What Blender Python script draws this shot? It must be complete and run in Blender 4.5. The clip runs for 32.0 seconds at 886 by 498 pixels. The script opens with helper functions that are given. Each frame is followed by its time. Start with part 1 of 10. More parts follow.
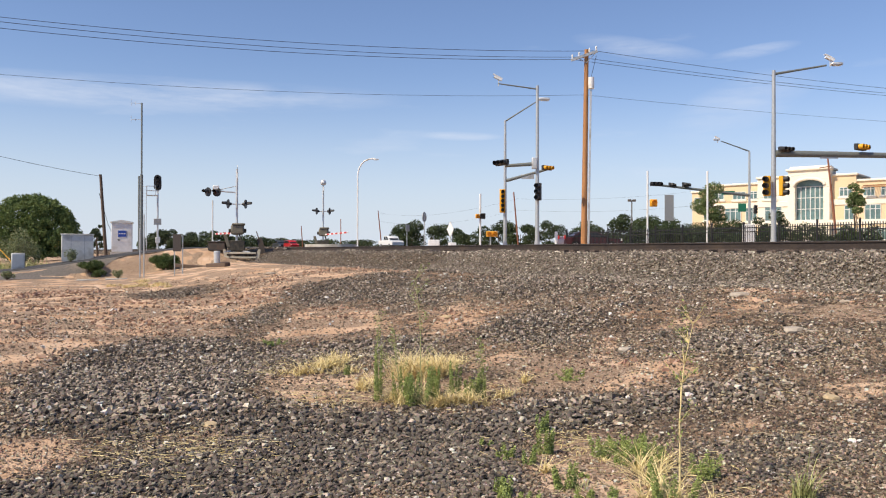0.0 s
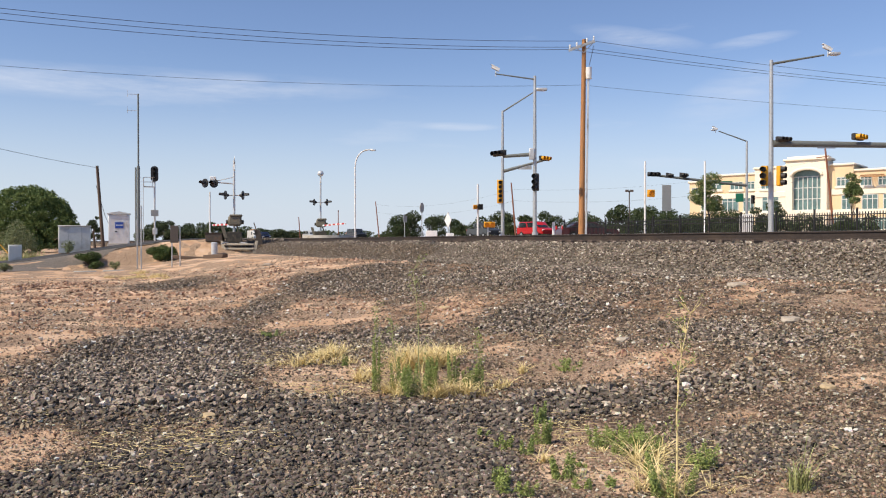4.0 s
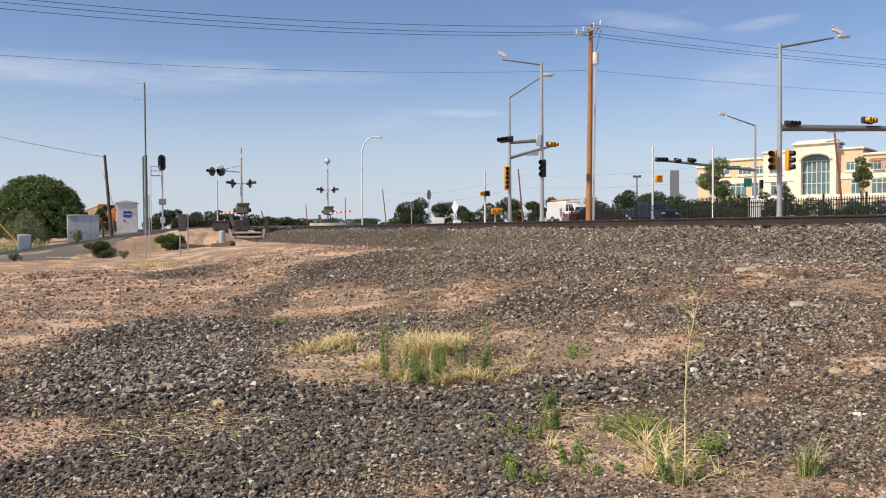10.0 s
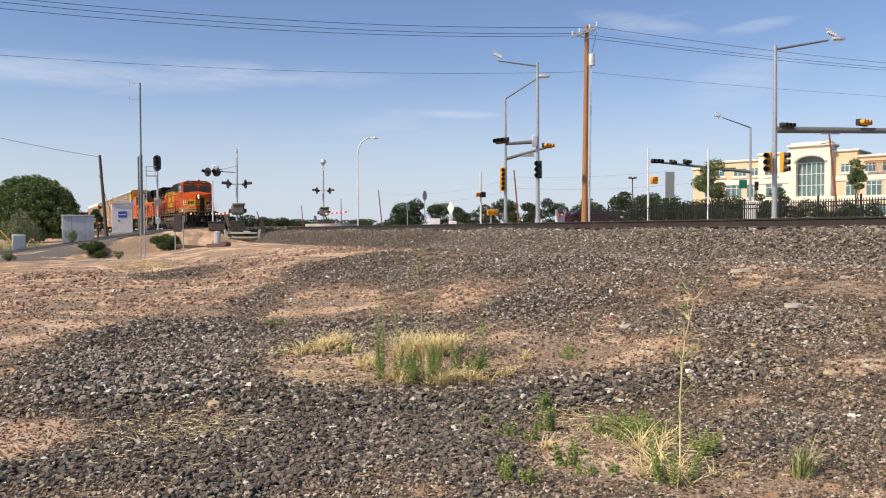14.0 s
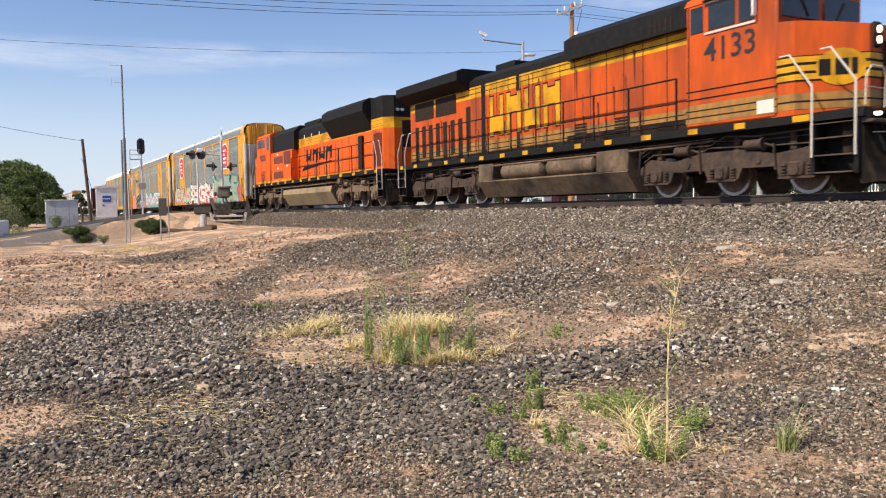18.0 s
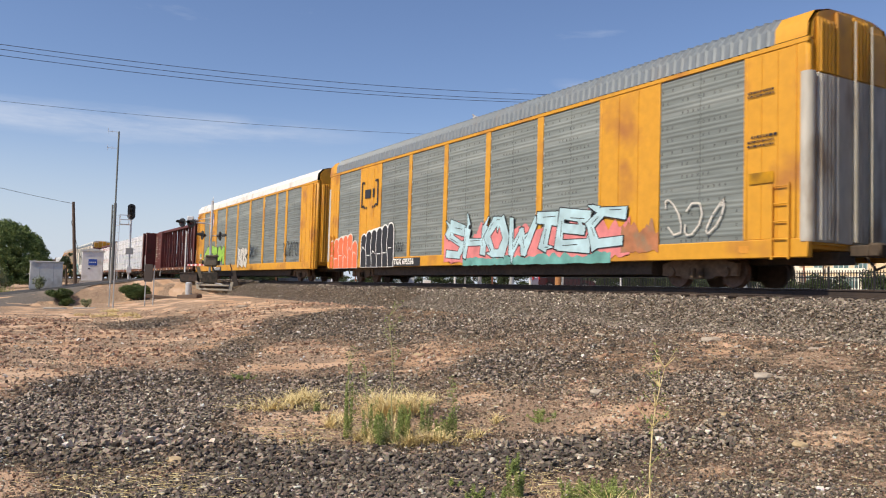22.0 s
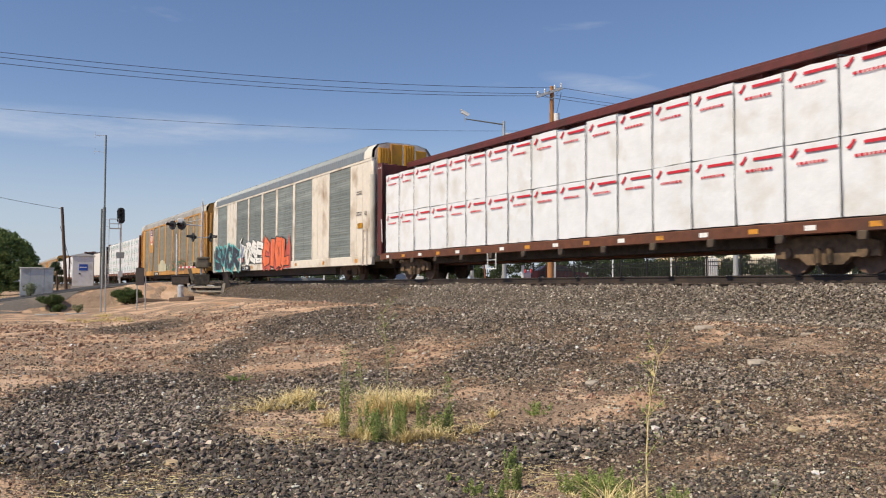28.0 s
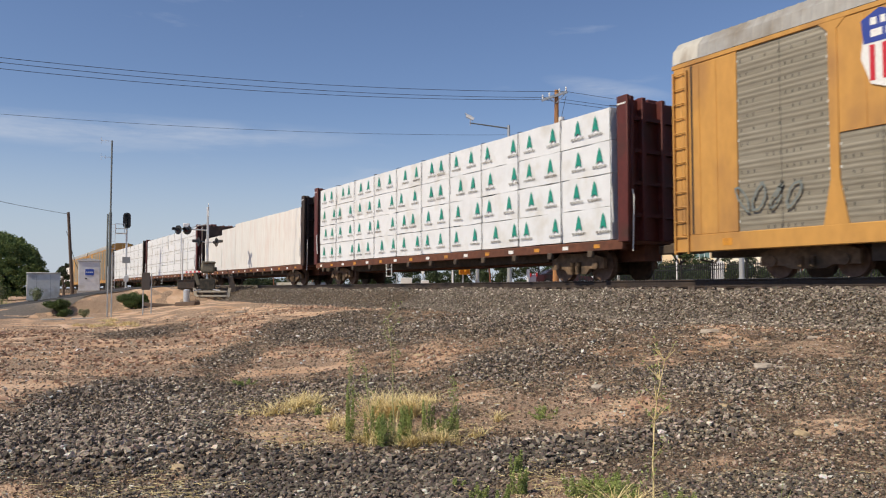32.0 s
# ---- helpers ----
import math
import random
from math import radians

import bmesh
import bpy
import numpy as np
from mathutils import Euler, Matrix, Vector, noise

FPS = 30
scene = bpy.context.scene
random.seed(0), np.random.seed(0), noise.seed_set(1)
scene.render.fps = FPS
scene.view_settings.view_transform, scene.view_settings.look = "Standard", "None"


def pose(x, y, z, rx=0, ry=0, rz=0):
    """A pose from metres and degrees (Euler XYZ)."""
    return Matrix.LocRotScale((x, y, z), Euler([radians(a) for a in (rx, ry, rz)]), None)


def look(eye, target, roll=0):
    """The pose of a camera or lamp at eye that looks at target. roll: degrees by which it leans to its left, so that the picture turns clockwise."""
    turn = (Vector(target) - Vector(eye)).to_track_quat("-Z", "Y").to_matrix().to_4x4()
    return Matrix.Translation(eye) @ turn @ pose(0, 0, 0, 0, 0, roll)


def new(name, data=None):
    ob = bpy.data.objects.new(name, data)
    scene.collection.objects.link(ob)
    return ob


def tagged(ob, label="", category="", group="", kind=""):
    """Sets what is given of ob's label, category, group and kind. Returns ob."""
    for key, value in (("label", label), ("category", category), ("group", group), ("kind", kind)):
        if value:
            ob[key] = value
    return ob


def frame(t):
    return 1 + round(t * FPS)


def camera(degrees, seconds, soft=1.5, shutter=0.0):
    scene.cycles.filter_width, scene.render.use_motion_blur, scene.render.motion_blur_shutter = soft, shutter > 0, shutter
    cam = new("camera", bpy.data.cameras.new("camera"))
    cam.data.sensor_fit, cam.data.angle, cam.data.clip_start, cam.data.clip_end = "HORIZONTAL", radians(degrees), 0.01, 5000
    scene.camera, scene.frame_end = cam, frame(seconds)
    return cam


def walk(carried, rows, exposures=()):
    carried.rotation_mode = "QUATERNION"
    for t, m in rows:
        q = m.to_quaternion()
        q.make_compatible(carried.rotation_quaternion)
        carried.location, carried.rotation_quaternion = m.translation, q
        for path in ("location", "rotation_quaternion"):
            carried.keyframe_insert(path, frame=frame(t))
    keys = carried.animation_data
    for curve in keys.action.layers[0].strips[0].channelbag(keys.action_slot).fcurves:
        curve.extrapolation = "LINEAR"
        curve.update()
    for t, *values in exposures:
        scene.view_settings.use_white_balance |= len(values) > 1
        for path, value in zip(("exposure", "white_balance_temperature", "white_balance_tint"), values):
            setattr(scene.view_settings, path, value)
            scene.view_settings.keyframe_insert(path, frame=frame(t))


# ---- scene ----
# camera: a phone held at eye height beside the track
cam = camera(58.50, 32.0, soft=1.1, shutter=0.1)
PATH = [
    (0.0, 90.16, -0.11, 61.84), (0.5, 90.03, -0.15, 61.91), (1.0, 90.01, -0.33, 61.74),
    (1.5, 89.99, -0.27, 61.57), (2.0, 89.91, -0.06, 61.51), (2.5, 89.75, 0.16, 61.61),
    (3.0, 89.65, 0.17, 61.66), (3.5, 89.55, 0.04, 61.62), (5.5, 89.35, 0.08, 61.78),
    (6.0, 89.32, 0.09, 61.72), (6.5, 89.11, 0.21, 61.74), (7.0, 88.89, 0.25, 61.84),
    (7.5, 88.76, 0.22, 61.95), (8.0, 88.72, 0.25, 62.01), (8.5, 88.59, 0.42, 61.99),
    (9.0, 88.49, 0.48, 62.00), (9.5, 88.54, 0.46, 62.12), (10.0, 88.55, 0.38, 62.19),
    (10.5, 88.47, 0.27, 62.17), (11.0, 88.38, 0.30, 62.17), (11.5, 88.35, 0.38, 62.17),
    (12.0, 88.36, 0.37, 62.15), (12.5, 88.39, 0.27, 62.10), (13.0, 88.50, 0.25, 62.04),
    (13.5, 88.65, 0.26, 61.94), (14.0, 88.62, 0.26, 61.88), (14.5, 88.56, 0.41, 61.85),
    (16.5, 88.26, 0.84, 61.37), (17.0, 88.07, 0.82, 61.29), (17.5, 87.73, 0.97, 61.19),
    (18.0, 87.20, 0.94, 60.94), (18.5, 86.86, 0.42, 60.66), (19.0, 87.31, -0.12, 59.88),
    (19.5, 88.20, -0.46, 59.48), (20.0, 89.60, -0.55, 59.75), (20.5, 90.83, -0.81, 59.84),
    (21.0, 91.64, -1.31, 59.75), (21.5, 92.29, -1.40, 59.93), (22.0, 92.92, -1.62, 59.99),
    (22.5, 93.19, -1.54, 59.55), (23.0, 93.05, -0.92, 59.23), (23.5, 92.70, -0.74, 59.16),
    (24.0, 92.24, -0.46, 59.33), (24.5, 91.92, -0.26, 59.52), (25.0, 91.85, -0.25, 59.65),
    (25.5, 92.01, -0.16, 59.70), (27.5, 92.52, 0.11, 59.40), (28.0, 92.61, -0.08, 59.47),
    (28.5, 92.69, -0.02, 59.60), (29.0, 92.79, -0.09, 59.56), (29.5, 92.77, -0.15, 59.51),
    (30.0, 92.76, -0.29, 59.59), (30.5, 92.75, -0.31, 59.79), (31.0, 92.72, -0.14, 59.89),
    (31.5, 92.83, -0.05, 59.87), (32.0, 92.90, 0.05, 59.85),
]
EYE = (0.0, 0.0, 1.6)
walk(cam, [(t, pose(*EYE, rx, ry, rz)) for t, rx, ry, rz in PATH],
     exposures=[(0.0, 0.22, 6650, 10), (6.0, 0.13, 6650, 10), (9.0, 0.05, 6650, 10), (14.5, 0.14, 6650, 10), (17.0, 0.25, 6650, 10), (18.5, 0.36, 6650, 10), (20.0, 0.17, 6650, 10), (21.0, 0.08, 6650, 10),
                (22.0, 0.10, 6650, 10), (23.0, 0.11, 6650, 10), (24.0, -0.06, 6650, 10), (25.0, 0.03, 6650, 10), (28.0, -0.08, 6620, 9), (29.0, -0.05, 6600, 9), (30.0, 0.03, 6600, 9), (31.0, 0.15, 6600, 9), (32.0, -0.16, 6600, 9)])

# ---- light ----
SUN_ELEVATION, SUN_TO = radians(47), Vector((0.05, -0.9987, 0.0))
sun = new("sun", bpy.data.lights.new("sun", "SUN"))
sun.data.energy, sun.data.angle, sun.data.color = 4.75, radians(0.55), (1.0, 0.88, 0.69)
sun.matrix_world = look((0, 0, 60), Vector((0, 0, 60)) - (SUN_TO * math.cos(SUN_ELEVATION) + Vector((0, 0, math.sin(SUN_ELEVATION)))))

world = bpy.data.worlds.new("sky")
scene.world = world
world.use_nodes = True
wn, wl = world.node_tree.nodes, world.node_tree.links
sky = wn.new("ShaderNodeTexSky")
sky.sky_type, sky.sun_disc = "NISHITA", False
sky.sun_elevation, sky.sun_rotation = SUN_ELEVATION, math.atan2(SUN_TO.x, SUN_TO.y)
sky.air_density, sky.dust_density, sky.ozone_density = 1.0, 0.25, 3.0
tc = wn.new("ShaderNodeTexCoord")
xyz = wn.new("ShaderNodeSeparateXYZ")
wl.new(tc.outputs["Generated"], xyz.inputs["Vector"])
haze = wn.new("ShaderNodeMapRange")
haze.interpolation_type = "SMOOTHERSTEP"
wl.new(xyz.outputs["Z"], haze.inputs["Value"])
for key, val in (("From Min", -0.05), ("From Max", 0.25), ("To Min", 0.92), ("To Max", 0.0)):
    haze.inputs[key].default_value = val
hz = wn.new("ShaderNodeMix")
hz.data_type = "RGBA"
wl.new(haze.outputs["Result"], hz.inputs[0])
wl.new(sky.outputs["Color"], hz.inputs[6])
hz.inputs[7].default_value = (5.25, 6.05, 6.35, 1)
# thin high cloud streaks
mp = wn.new("ShaderNodeMapping")
mp.inputs["Scale"].default_value = (1.1, 1.6, 9.0)
wl.new(tc.outputs["Generated"], mp.inputs["Vector"])
cn = wn.new("ShaderNodeTexNoise")
cn.inputs["Scale"].default_value, cn.inputs["Detail"].default_value, cn.inputs["Roughness"].default_value = 2.6, 7.0, 0.58
wl.new(mp.outputs["Vector"], cn.inputs["Vector"])
cr = wn.new("ShaderNodeMapRange")
wl.new(cn.outputs["Fac"], cr.inputs["Value"])
for key, val in (("From Min", 0.60), ("From Max", 0.80), ("To Min", 0.0), ("To Max", 0.30)):
    cr.inputs[key].default_value = val


def sky_math(op, a, c=0.0):
    n = wn.new("ShaderNodeMath")
    n.operation = op
    for sock, val in zip(n.inputs, (a, c)):
        if isinstance(val, (int, float)):
            sock.default_value = val
        else:
            wl.new(val, sock)
    return n.outputs[0]


# single wisps: bearing from west, half width, height on the unit sphere, half height, slope, strength
wisp = wn.new("ShaderNodeTexNoise")
wisp.inputs["Scale"].default_value, wisp.inputs["Detail"].default_value, wisp.inputs["Roughness"].default_value = 11.0, 7.0, 0.62
squash = wn.new("ShaderNodeMapping")
squash.inputs["Scale"].default_value = (0.6, 0.6, 4.0)
wl.new(tc.outputs["Generated"], squash.inputs["Vector"])
wl.new(squash.outputs["Vector"], wisp.inputs["Vector"])
bearing = sky_math("ARCTAN2", xyz.outputs["Y"], sky_math("MULTIPLY", xyz.outputs["X"], -1.0))
cloud = cr.outputs["Result"]
for a0, da, z0, dz, slope, much in ((0.12, 0.34, 0.182, 0.022, 0.02, 0.60), (0.51, 0.06, 0.144, 0.006, -0.02, 0.55), (0.74, 0.09, 0.240, 0.014, -0.20, 0.50), (0.86, 0.06, 0.229, 0.008, 0.10, 0.55), (0.85, 0.09, 0.172, 0.034, 0.30, 0.40)):
    u = sky_math("SUBTRACT", bearing, a0)
    v = sky_math("SUBTRACT", sky_math("SUBTRACT", xyz.outputs["Z"], z0), sky_math("MULTIPLY", u, slope))
    d = sky_math("ADD", sky_math("POWER", sky_math("ABSOLUTE", sky_math("DIVIDE", u, da)), 2.0), sky_math("POWER", sky_math("ABSOLUTE", sky_math("DIVIDE", v, dz)), 2.0))
    fade = sky_math("MAXIMUM", sky_math("SUBTRACT", 1.0, d), 0.0)
    ragged = sky_math("MAXIMUM", sky_math("MULTIPLY", sky_math("SUBTRACT", wisp.outputs["Fac"], 0.36), 3.2), 0.0)
    cloud = sky_math("MAXIMUM", cloud, sky_math("MINIMUM", sky_math("MULTIPLY", sky_math("MULTIPLY", fade, ragged), much), 0.7))
cl = wn.new("ShaderNodeMix")
cl.data_type = "RGBA"
wl.new(cloud, cl.inputs[0])
wl.new(hz.outputs[2], cl.inputs[6])
cl.inputs[7].default_value = (6.2, 6.8, 7.0, 1)
tint = wn.new("ShaderNodeMix")
tint.data_type, tint.blend_type = "RGBA", "MULTIPLY"
tint.inputs[0].default_value = 1.0
wl.new(cl.outputs[2], tint.inputs[6])
tint.inputs[7].default_value = (1.01, 1.0, 1.13, 1)
wl.new(tint.outputs[2], wn["Background"].inputs["Color"])
wn["Background"].inputs["Strength"].default_value = 0.104

# ---- materials ----


def mat(name, color, rough=0.7, metal=0.0, grain=20.0, vary=0.12, bump=0.0, bump_scale=None, dirt=None, dirt_amount=0.0,
        dirt_scale=1.2, spread=0.0, emit=0.0, stretch=(1, 1, 1), coat=0.0, alpha=1.0):
    """A painted or natural surface: base colour with fine grain, larger stains of a second colour, and relief."""
    m = bpy.data.materials.new(name)
    m.use_nodes = True
    nt = m.node_tree
    b = nt.nodes["Principled BSDF"]
    b.inputs["Roughness"].default_value, b.inputs["Metallic"].default_value = rough, metal
    b.inputs["Coat Weight"].default_value = coat
    tc = nt.nodes.new("ShaderNodeTexCoord")
    mp = nt.nodes.new("ShaderNodeMapping")
    mp.inputs["Scale"].default_value = stretch
    nt.links.new(tc.outputs["Object"], mp.inputs["Vector"])

    def tex(scale, detail=4.0):
        n = nt.nodes.new("ShaderNodeTexNoise")
        n.inputs["Scale"].default_value, n.inputs["Detail"].default_value = scale, detail
        nt.links.new(mp.outputs["Vector"], n.inputs["Vector"])
        return n.outputs["Fac"]

    def mix(fac, a, c):
        n = nt.nodes.new("ShaderNodeMix")
        n.data_type = "RGBA"
        for sock, val in ((n.inputs[0], fac), (n.inputs[6], a), (n.inputs[7], c)):
            if hasattr(val, "is_linked"):
                nt.links.new(val, sock)
            else:
                sock.default_value = val
        return n.outputs[2]

    def ramp(fac, lo, hi):
        n = nt.nodes.new("ShaderNodeMapRange")
        nt.links.new(fac, n.inputs["Value"])
        n.inputs["From Min"].default_value, n.inputs["From Max"].default_value = lo, hi
        return n.outputs["Result"]

    dark = tuple(c * (1 - vary) for c in color) + (1,)
    lite = tuple(min(1, c * (1 + vary)) for c in color) + (1,)
    col = mix(ramp(tex(grain), 0.3, 0.7), dark, lite)
    if dirt:
        col = mix(ramp(tex(dirt_scale, 8.0), 0.62 - 0.3 * dirt_amount, 0.80 - 0.2 * dirt_amount), col, tuple(dirt) + (1,))
    if spread:
        oi = nt.nodes.new("ShaderNodeObjectInfo")
        hs = nt.nodes.new("ShaderNodeHueSaturation")
        nt.links.new(col, hs.inputs["Color"])
        mr = nt.nodes.new("ShaderNodeMapRange")
        nt.links.new(oi.outputs["Random"], mr.inputs["Value"])
        mr.inputs["To Min"].default_value, mr.inputs["To Max"].default_value = 1 - spread, 1 + spread
        nt.links.new(mr.outputs["Result"], hs.inputs["Value"])
        col = hs.outputs["Color"]
    nt.links.new(col, b.inputs["Base Color"])
    if bump:
        bn = nt.nodes.new("ShaderNodeBump")
        bn.inputs["Strength"].default_value, bn.inputs["Distance"].default_value = min(1, bump), 0.02
        nt.links.new(tex(bump_scale or grain, 6.0), bn.inputs["Height"])
        nt.links.new(bn.outputs["Normal"], b.inputs["Normal"])
    if emit:
        b.inputs["Emission Color"].default_value, b.inputs["Emission Strength"].default_value = tuple(color) + (1,), emit
    return m


M = {}
M["steel_galv"] = mat("galvanised_steel", (0.46, 0.48, 0.49), 0.45, 0.5, 8, 0.12, dirt=(0.3, 0.29, 0.27), dirt_amount=0.2)
M["white_paint"] = mat("white_paint", (0.72, 0.73, 0.74), 0.5, 0, 9, 0.06, dirt=(0.45, 0.41, 0.35), dirt_amount=0.3)
M["alu"] = mat("dull_aluminium", (0.60, 0.62, 0.64), 0.42, 0.4, 6, 0.10, dirt=(0.4, 0.38, 0.35), dirt_amount=0.3)
M["black"] = mat("black_paint", (0.022, 0.022, 0.024), 0.5, 0, 10, 0.3, dirt=(0.07, 0.06, 0.05), dirt_amount=0.3)
M["signal_yellow"] = mat("signal_yellow", (0.72, 0.36, 0.02), 0.5, 0, 9, 0.08)
M["wood_pole"] = mat("pole_wood", (0.40, 0.19, 0.075), 0.8, 0, 14, 0.25, bump=0.4, dirt=(0.25, 0.13, 0.06), dirt_amount=0.4, stretch=(6, 6, 0.5))
M["old_wood"] = mat("weathered_wood", (0.11, 0.075, 0.055), 0.85, 0, 14, 0.3, bump=0.4, stretch=(5, 5, 0.5))
M["tie"] = mat("sleeper_wood", (0.085, 0.062, 0.05), 0.9, 0, 12, 0.3, bump=0.6, dirt=(0.15, 0.12, 0.10), dirt_amount=0.4, spread=0.2)
M["rail"] = mat("rail_steel", (0.036, 0.026, 0.022), 0.75, 0.1, 15, 0.25, dirt=(0.062, 0.042, 0.03), dirt_amount=0.45)
M["rail_top"] = mat("worn_rail_head", (0.45, 0.44, 0.43), 0.3, 0.9, 15, 0.1)
M["asphalt"] = mat("asphalt", (0.035, 0.035, 0.037), 0.97, 0, 30, 0.2, bump=0.4, bump_scale=60, dirt=(0.10, 0.085, 0.075), dirt_amount=0.35, dirt_scale=0.3)
M["concrete"] = mat("concrete", (0.42, 0.40, 0.37), 0.85, 0, 18, 0.12, bump=0.3, dirt=(0.27, 0.24, 0.2), dirt_amount=0.4)
M["glass_dark"] = mat("dark_glass", (0.02, 0.025, 0.03), 0.08, 0, 3, 0.2)


# ---- mesh helpers ----


def box(bm, x0, x1, y0, y1, z0, z1):
    v = [bm.verts.new(p) for p in ((x0, y0, z0), (x1, y0, z0), (x1, y1, z0), (x0, y1, z0), (x0, y0, z1), (x1, y0, z1), (x1, y1, z1), (x0, y1, z1))]
    for f in ((3, 2, 1, 0), (4, 5, 6, 7), (0, 1, 5, 4), (1, 2, 6, 5), (2, 3, 7, 6), (3, 0, 4, 7)):
        bm.faces.new([v[i] for i in f])
    return bm


def slab(bm, x0, x1, y0, y1, z0, z1, e=0.02):
    """A box with its edges chamfered by e."""
    e = min(e, (x1 - x0) / 3, (y1 - y0) / 3, (z1 - z0) / 3)
    t = bmesh.new()
    box(t, x0, x1, y0, y1, z0, z1)
    bmesh.ops.bevel(t, geom=t.edges[:], offset=e, segments=1, affect="EDGES")
    return join(bm, t)


def join(bm, other):
    me = bpy.data.meshes.new("tmp")
    other.to_mesh(me)
    other.free()
    bm.from_mesh(me)
    bpy.data.meshes.remove(me)
    return bm


def tube(bm, p0, p1, r0, r1=None, n=10, caps=True):
    """A round bar from p0 to p1."""
    p0, p1 = Vector(p0), Vector(p1)
    r1 = r0 if r1 is None else r1
    q = (p1 - p0).to_track_quat("Z", "Y")
    a, b = [], []
    for i in range(n):
        w = 2 * math.pi * i / n
        d = q @ Vector((math.cos(w), math.sin(w), 0))
        a.append(bm.verts.new(p0 + d * r0))
        b.append(bm.verts.new(p1 + d * r1))
    for i in range(n):
        bm.faces.new((a[i], a[(i + 1) % n], b[(i + 1) % n], b[i]))
    if caps:
        bm.faces.new(a[::-1])
        bm.faces.new(b)
    return bm


def bar(bm, p0, p1, w, h=None):
    """A square bar from p0 to p1."""
    p0, p1 = Vector(p0), Vector(p1)
    h = w if h is None else h
    q = (p1 - p0).to_track_quat("Z", "Y")
    off = [q @ Vector(c) for c in ((-w / 2, -h / 2, 0), (w / 2, -h / 2, 0), (w / 2, h / 2, 0), (-w / 2, h / 2, 0))]
    a, b = [bm.verts.new(p0 + o) for o in off], [bm.verts.new(p1 + o) for o in off]
    for i in range(4):
        bm.faces.new((a[i], a[(i + 1) % 4], b[(i + 1) % 4], b[i]))
    bm.faces.new(a[::-1])
    bm.faces.new(b)
    return bm


def path(bm, pts, r, n=8, tip=None):
    """A round bar bent through the given points, in one piece; it may taper to a tip radius."""
    pts = [Vector(p) for p in pts]
    rings, last = [], len(pts) - 1
    for k, p in enumerate(pts):
        d = (pts[min(k + 1, last)] - p).normalized() + (p - pts[max(k - 1, 0)]).normalized()
        q = d.to_track_quat("Z", "Y")
        if rings:
            # keep the rings from twisting
            d = d.normalized()
            side = (ref - d * ref.dot(d)).normalized()
            up = d.cross(side)
        else:
            d = d.normalized()
            side, up = q @ Vector((1, 0, 0)), q @ Vector((0, 1, 0))
        ref = side
        w = r if tip is None else r + (tip - r) * k / last
        rings.append([bm.verts.new(p + side * (w * math.cos(2 * math.pi * i / n)) + up * (w * math.sin(2 * math.pi * i / n))) for i in range(n)])
    for a, b in zip(rings, rings[1:]):
        for i in range(n):
            bm.faces.new((a[i], a[(i + 1) % n], b[(i + 1) % n], b[i]))
    bm.faces.new(rings[0][::-1])
    bm.faces.new(rings[-1])
    return bm


def prism_x(bm, prof, x0, x1):
    """A closed profile in (y, z), counter-clockwise seen from +x, run along x."""
    a = [bm.verts.new((x0, y, z)) for y, z in prof]
    b = [bm.verts.new((x1, y, z)) for y, z in prof]
    n = len(prof)
    for i in range(n):
        bm.faces.new((a[i], a[(i + 1) % n], b[(i + 1) % n], b[i]))
    bm.faces.new(a[::-1])
    bm.faces.new(b)
    return bm


def prism_y(bm, prof, y0, y1):
    """A closed profile in (x, z) run along y."""
    a = [bm.verts.new((x, y0, z)) for x, z in prof]
    b = [bm.verts.new((x, y1, z)) for x, z in prof]
    n = len(prof)
    for i in range(n):
        bm.faces.new((a[(i + 1) % n], a[i], b[i], b[(i + 1) % n]))
    bm.faces.new(a)
    bm.faces.new(b[::-1])
    bmesh.ops.recalc_face_normals(bm, faces=bm.faces[:])
    return bm


def mesh_of(name, bm, material, smooth=False):
    me = bpy.data.meshes.new(name)
    bm.to_mesh(me)
    bm.free()
    if smooth:
        me.shade_smooth()
        me.set_sharp_from_angle(angle=radians(38))
    me.materials.append(M[material] if isinstance(material, str) else material)
    return me


def part(name, bm, material, parent, label="", smooth=True):
    ob = new(name, mesh_of(name, bm, material, smooth) if isinstance(bm, bmesh.types.BMesh) else bm)
    ob.parent = parent
    if label:
        ob["label"] = label
    return ob


def thing(name, m, label, category, group="", kind=""):
    ob = new(name)
    ob.empty_display_size = 0.2
    ob.matrix_basis = m
    return tagged(ob, label, category, group, kind)


def single(name, bm, material, label, category, m=None, group="", kind="", smooth=True):
    ob = new(name, mesh_of(name, bm, material, smooth))
    if m is not None:
        ob.matrix_basis = m
    return tagged(ob, label, category, group, kind)


def step(a, b, x):
    t = np.clip((x - a) / (b - a), 0, 1)
    return t * t * (3 - 2 * t)


def writing(name, text, size, material, parent, m, label="", thick=0.004, bold=0.0, shear=0.0):
    """Raised letters in the built-in font, turned into a mesh."""
    cu = bpy.data.curves.new(name, "FONT")
    cu.body, cu.size, cu.extrude, cu.offset, cu.shear = text, size, thick, bold, shear
    cu.align_x, cu.align_y = "CENTER", "CENTER"
    cu.resolution_u = 2
    tmp = bpy.data.objects.new("tmp", cu)
    me = bpy.data.meshes.new_from_object(tmp)
    bpy.data.objects.remove(tmp)
    bpy.data.curves.remove(cu)
    me.name = name
    me.materials.clear()
    me.materials.append(M[material] if isinstance(material, str) else material)
    ob = new(name, me)
    ob.parent, ob.matrix_basis = parent, m
    if label:
        ob["label"] = label
    return ob


TRACK_Y, RAIL_Z = 16.58, 1.84

# ---- ground ----


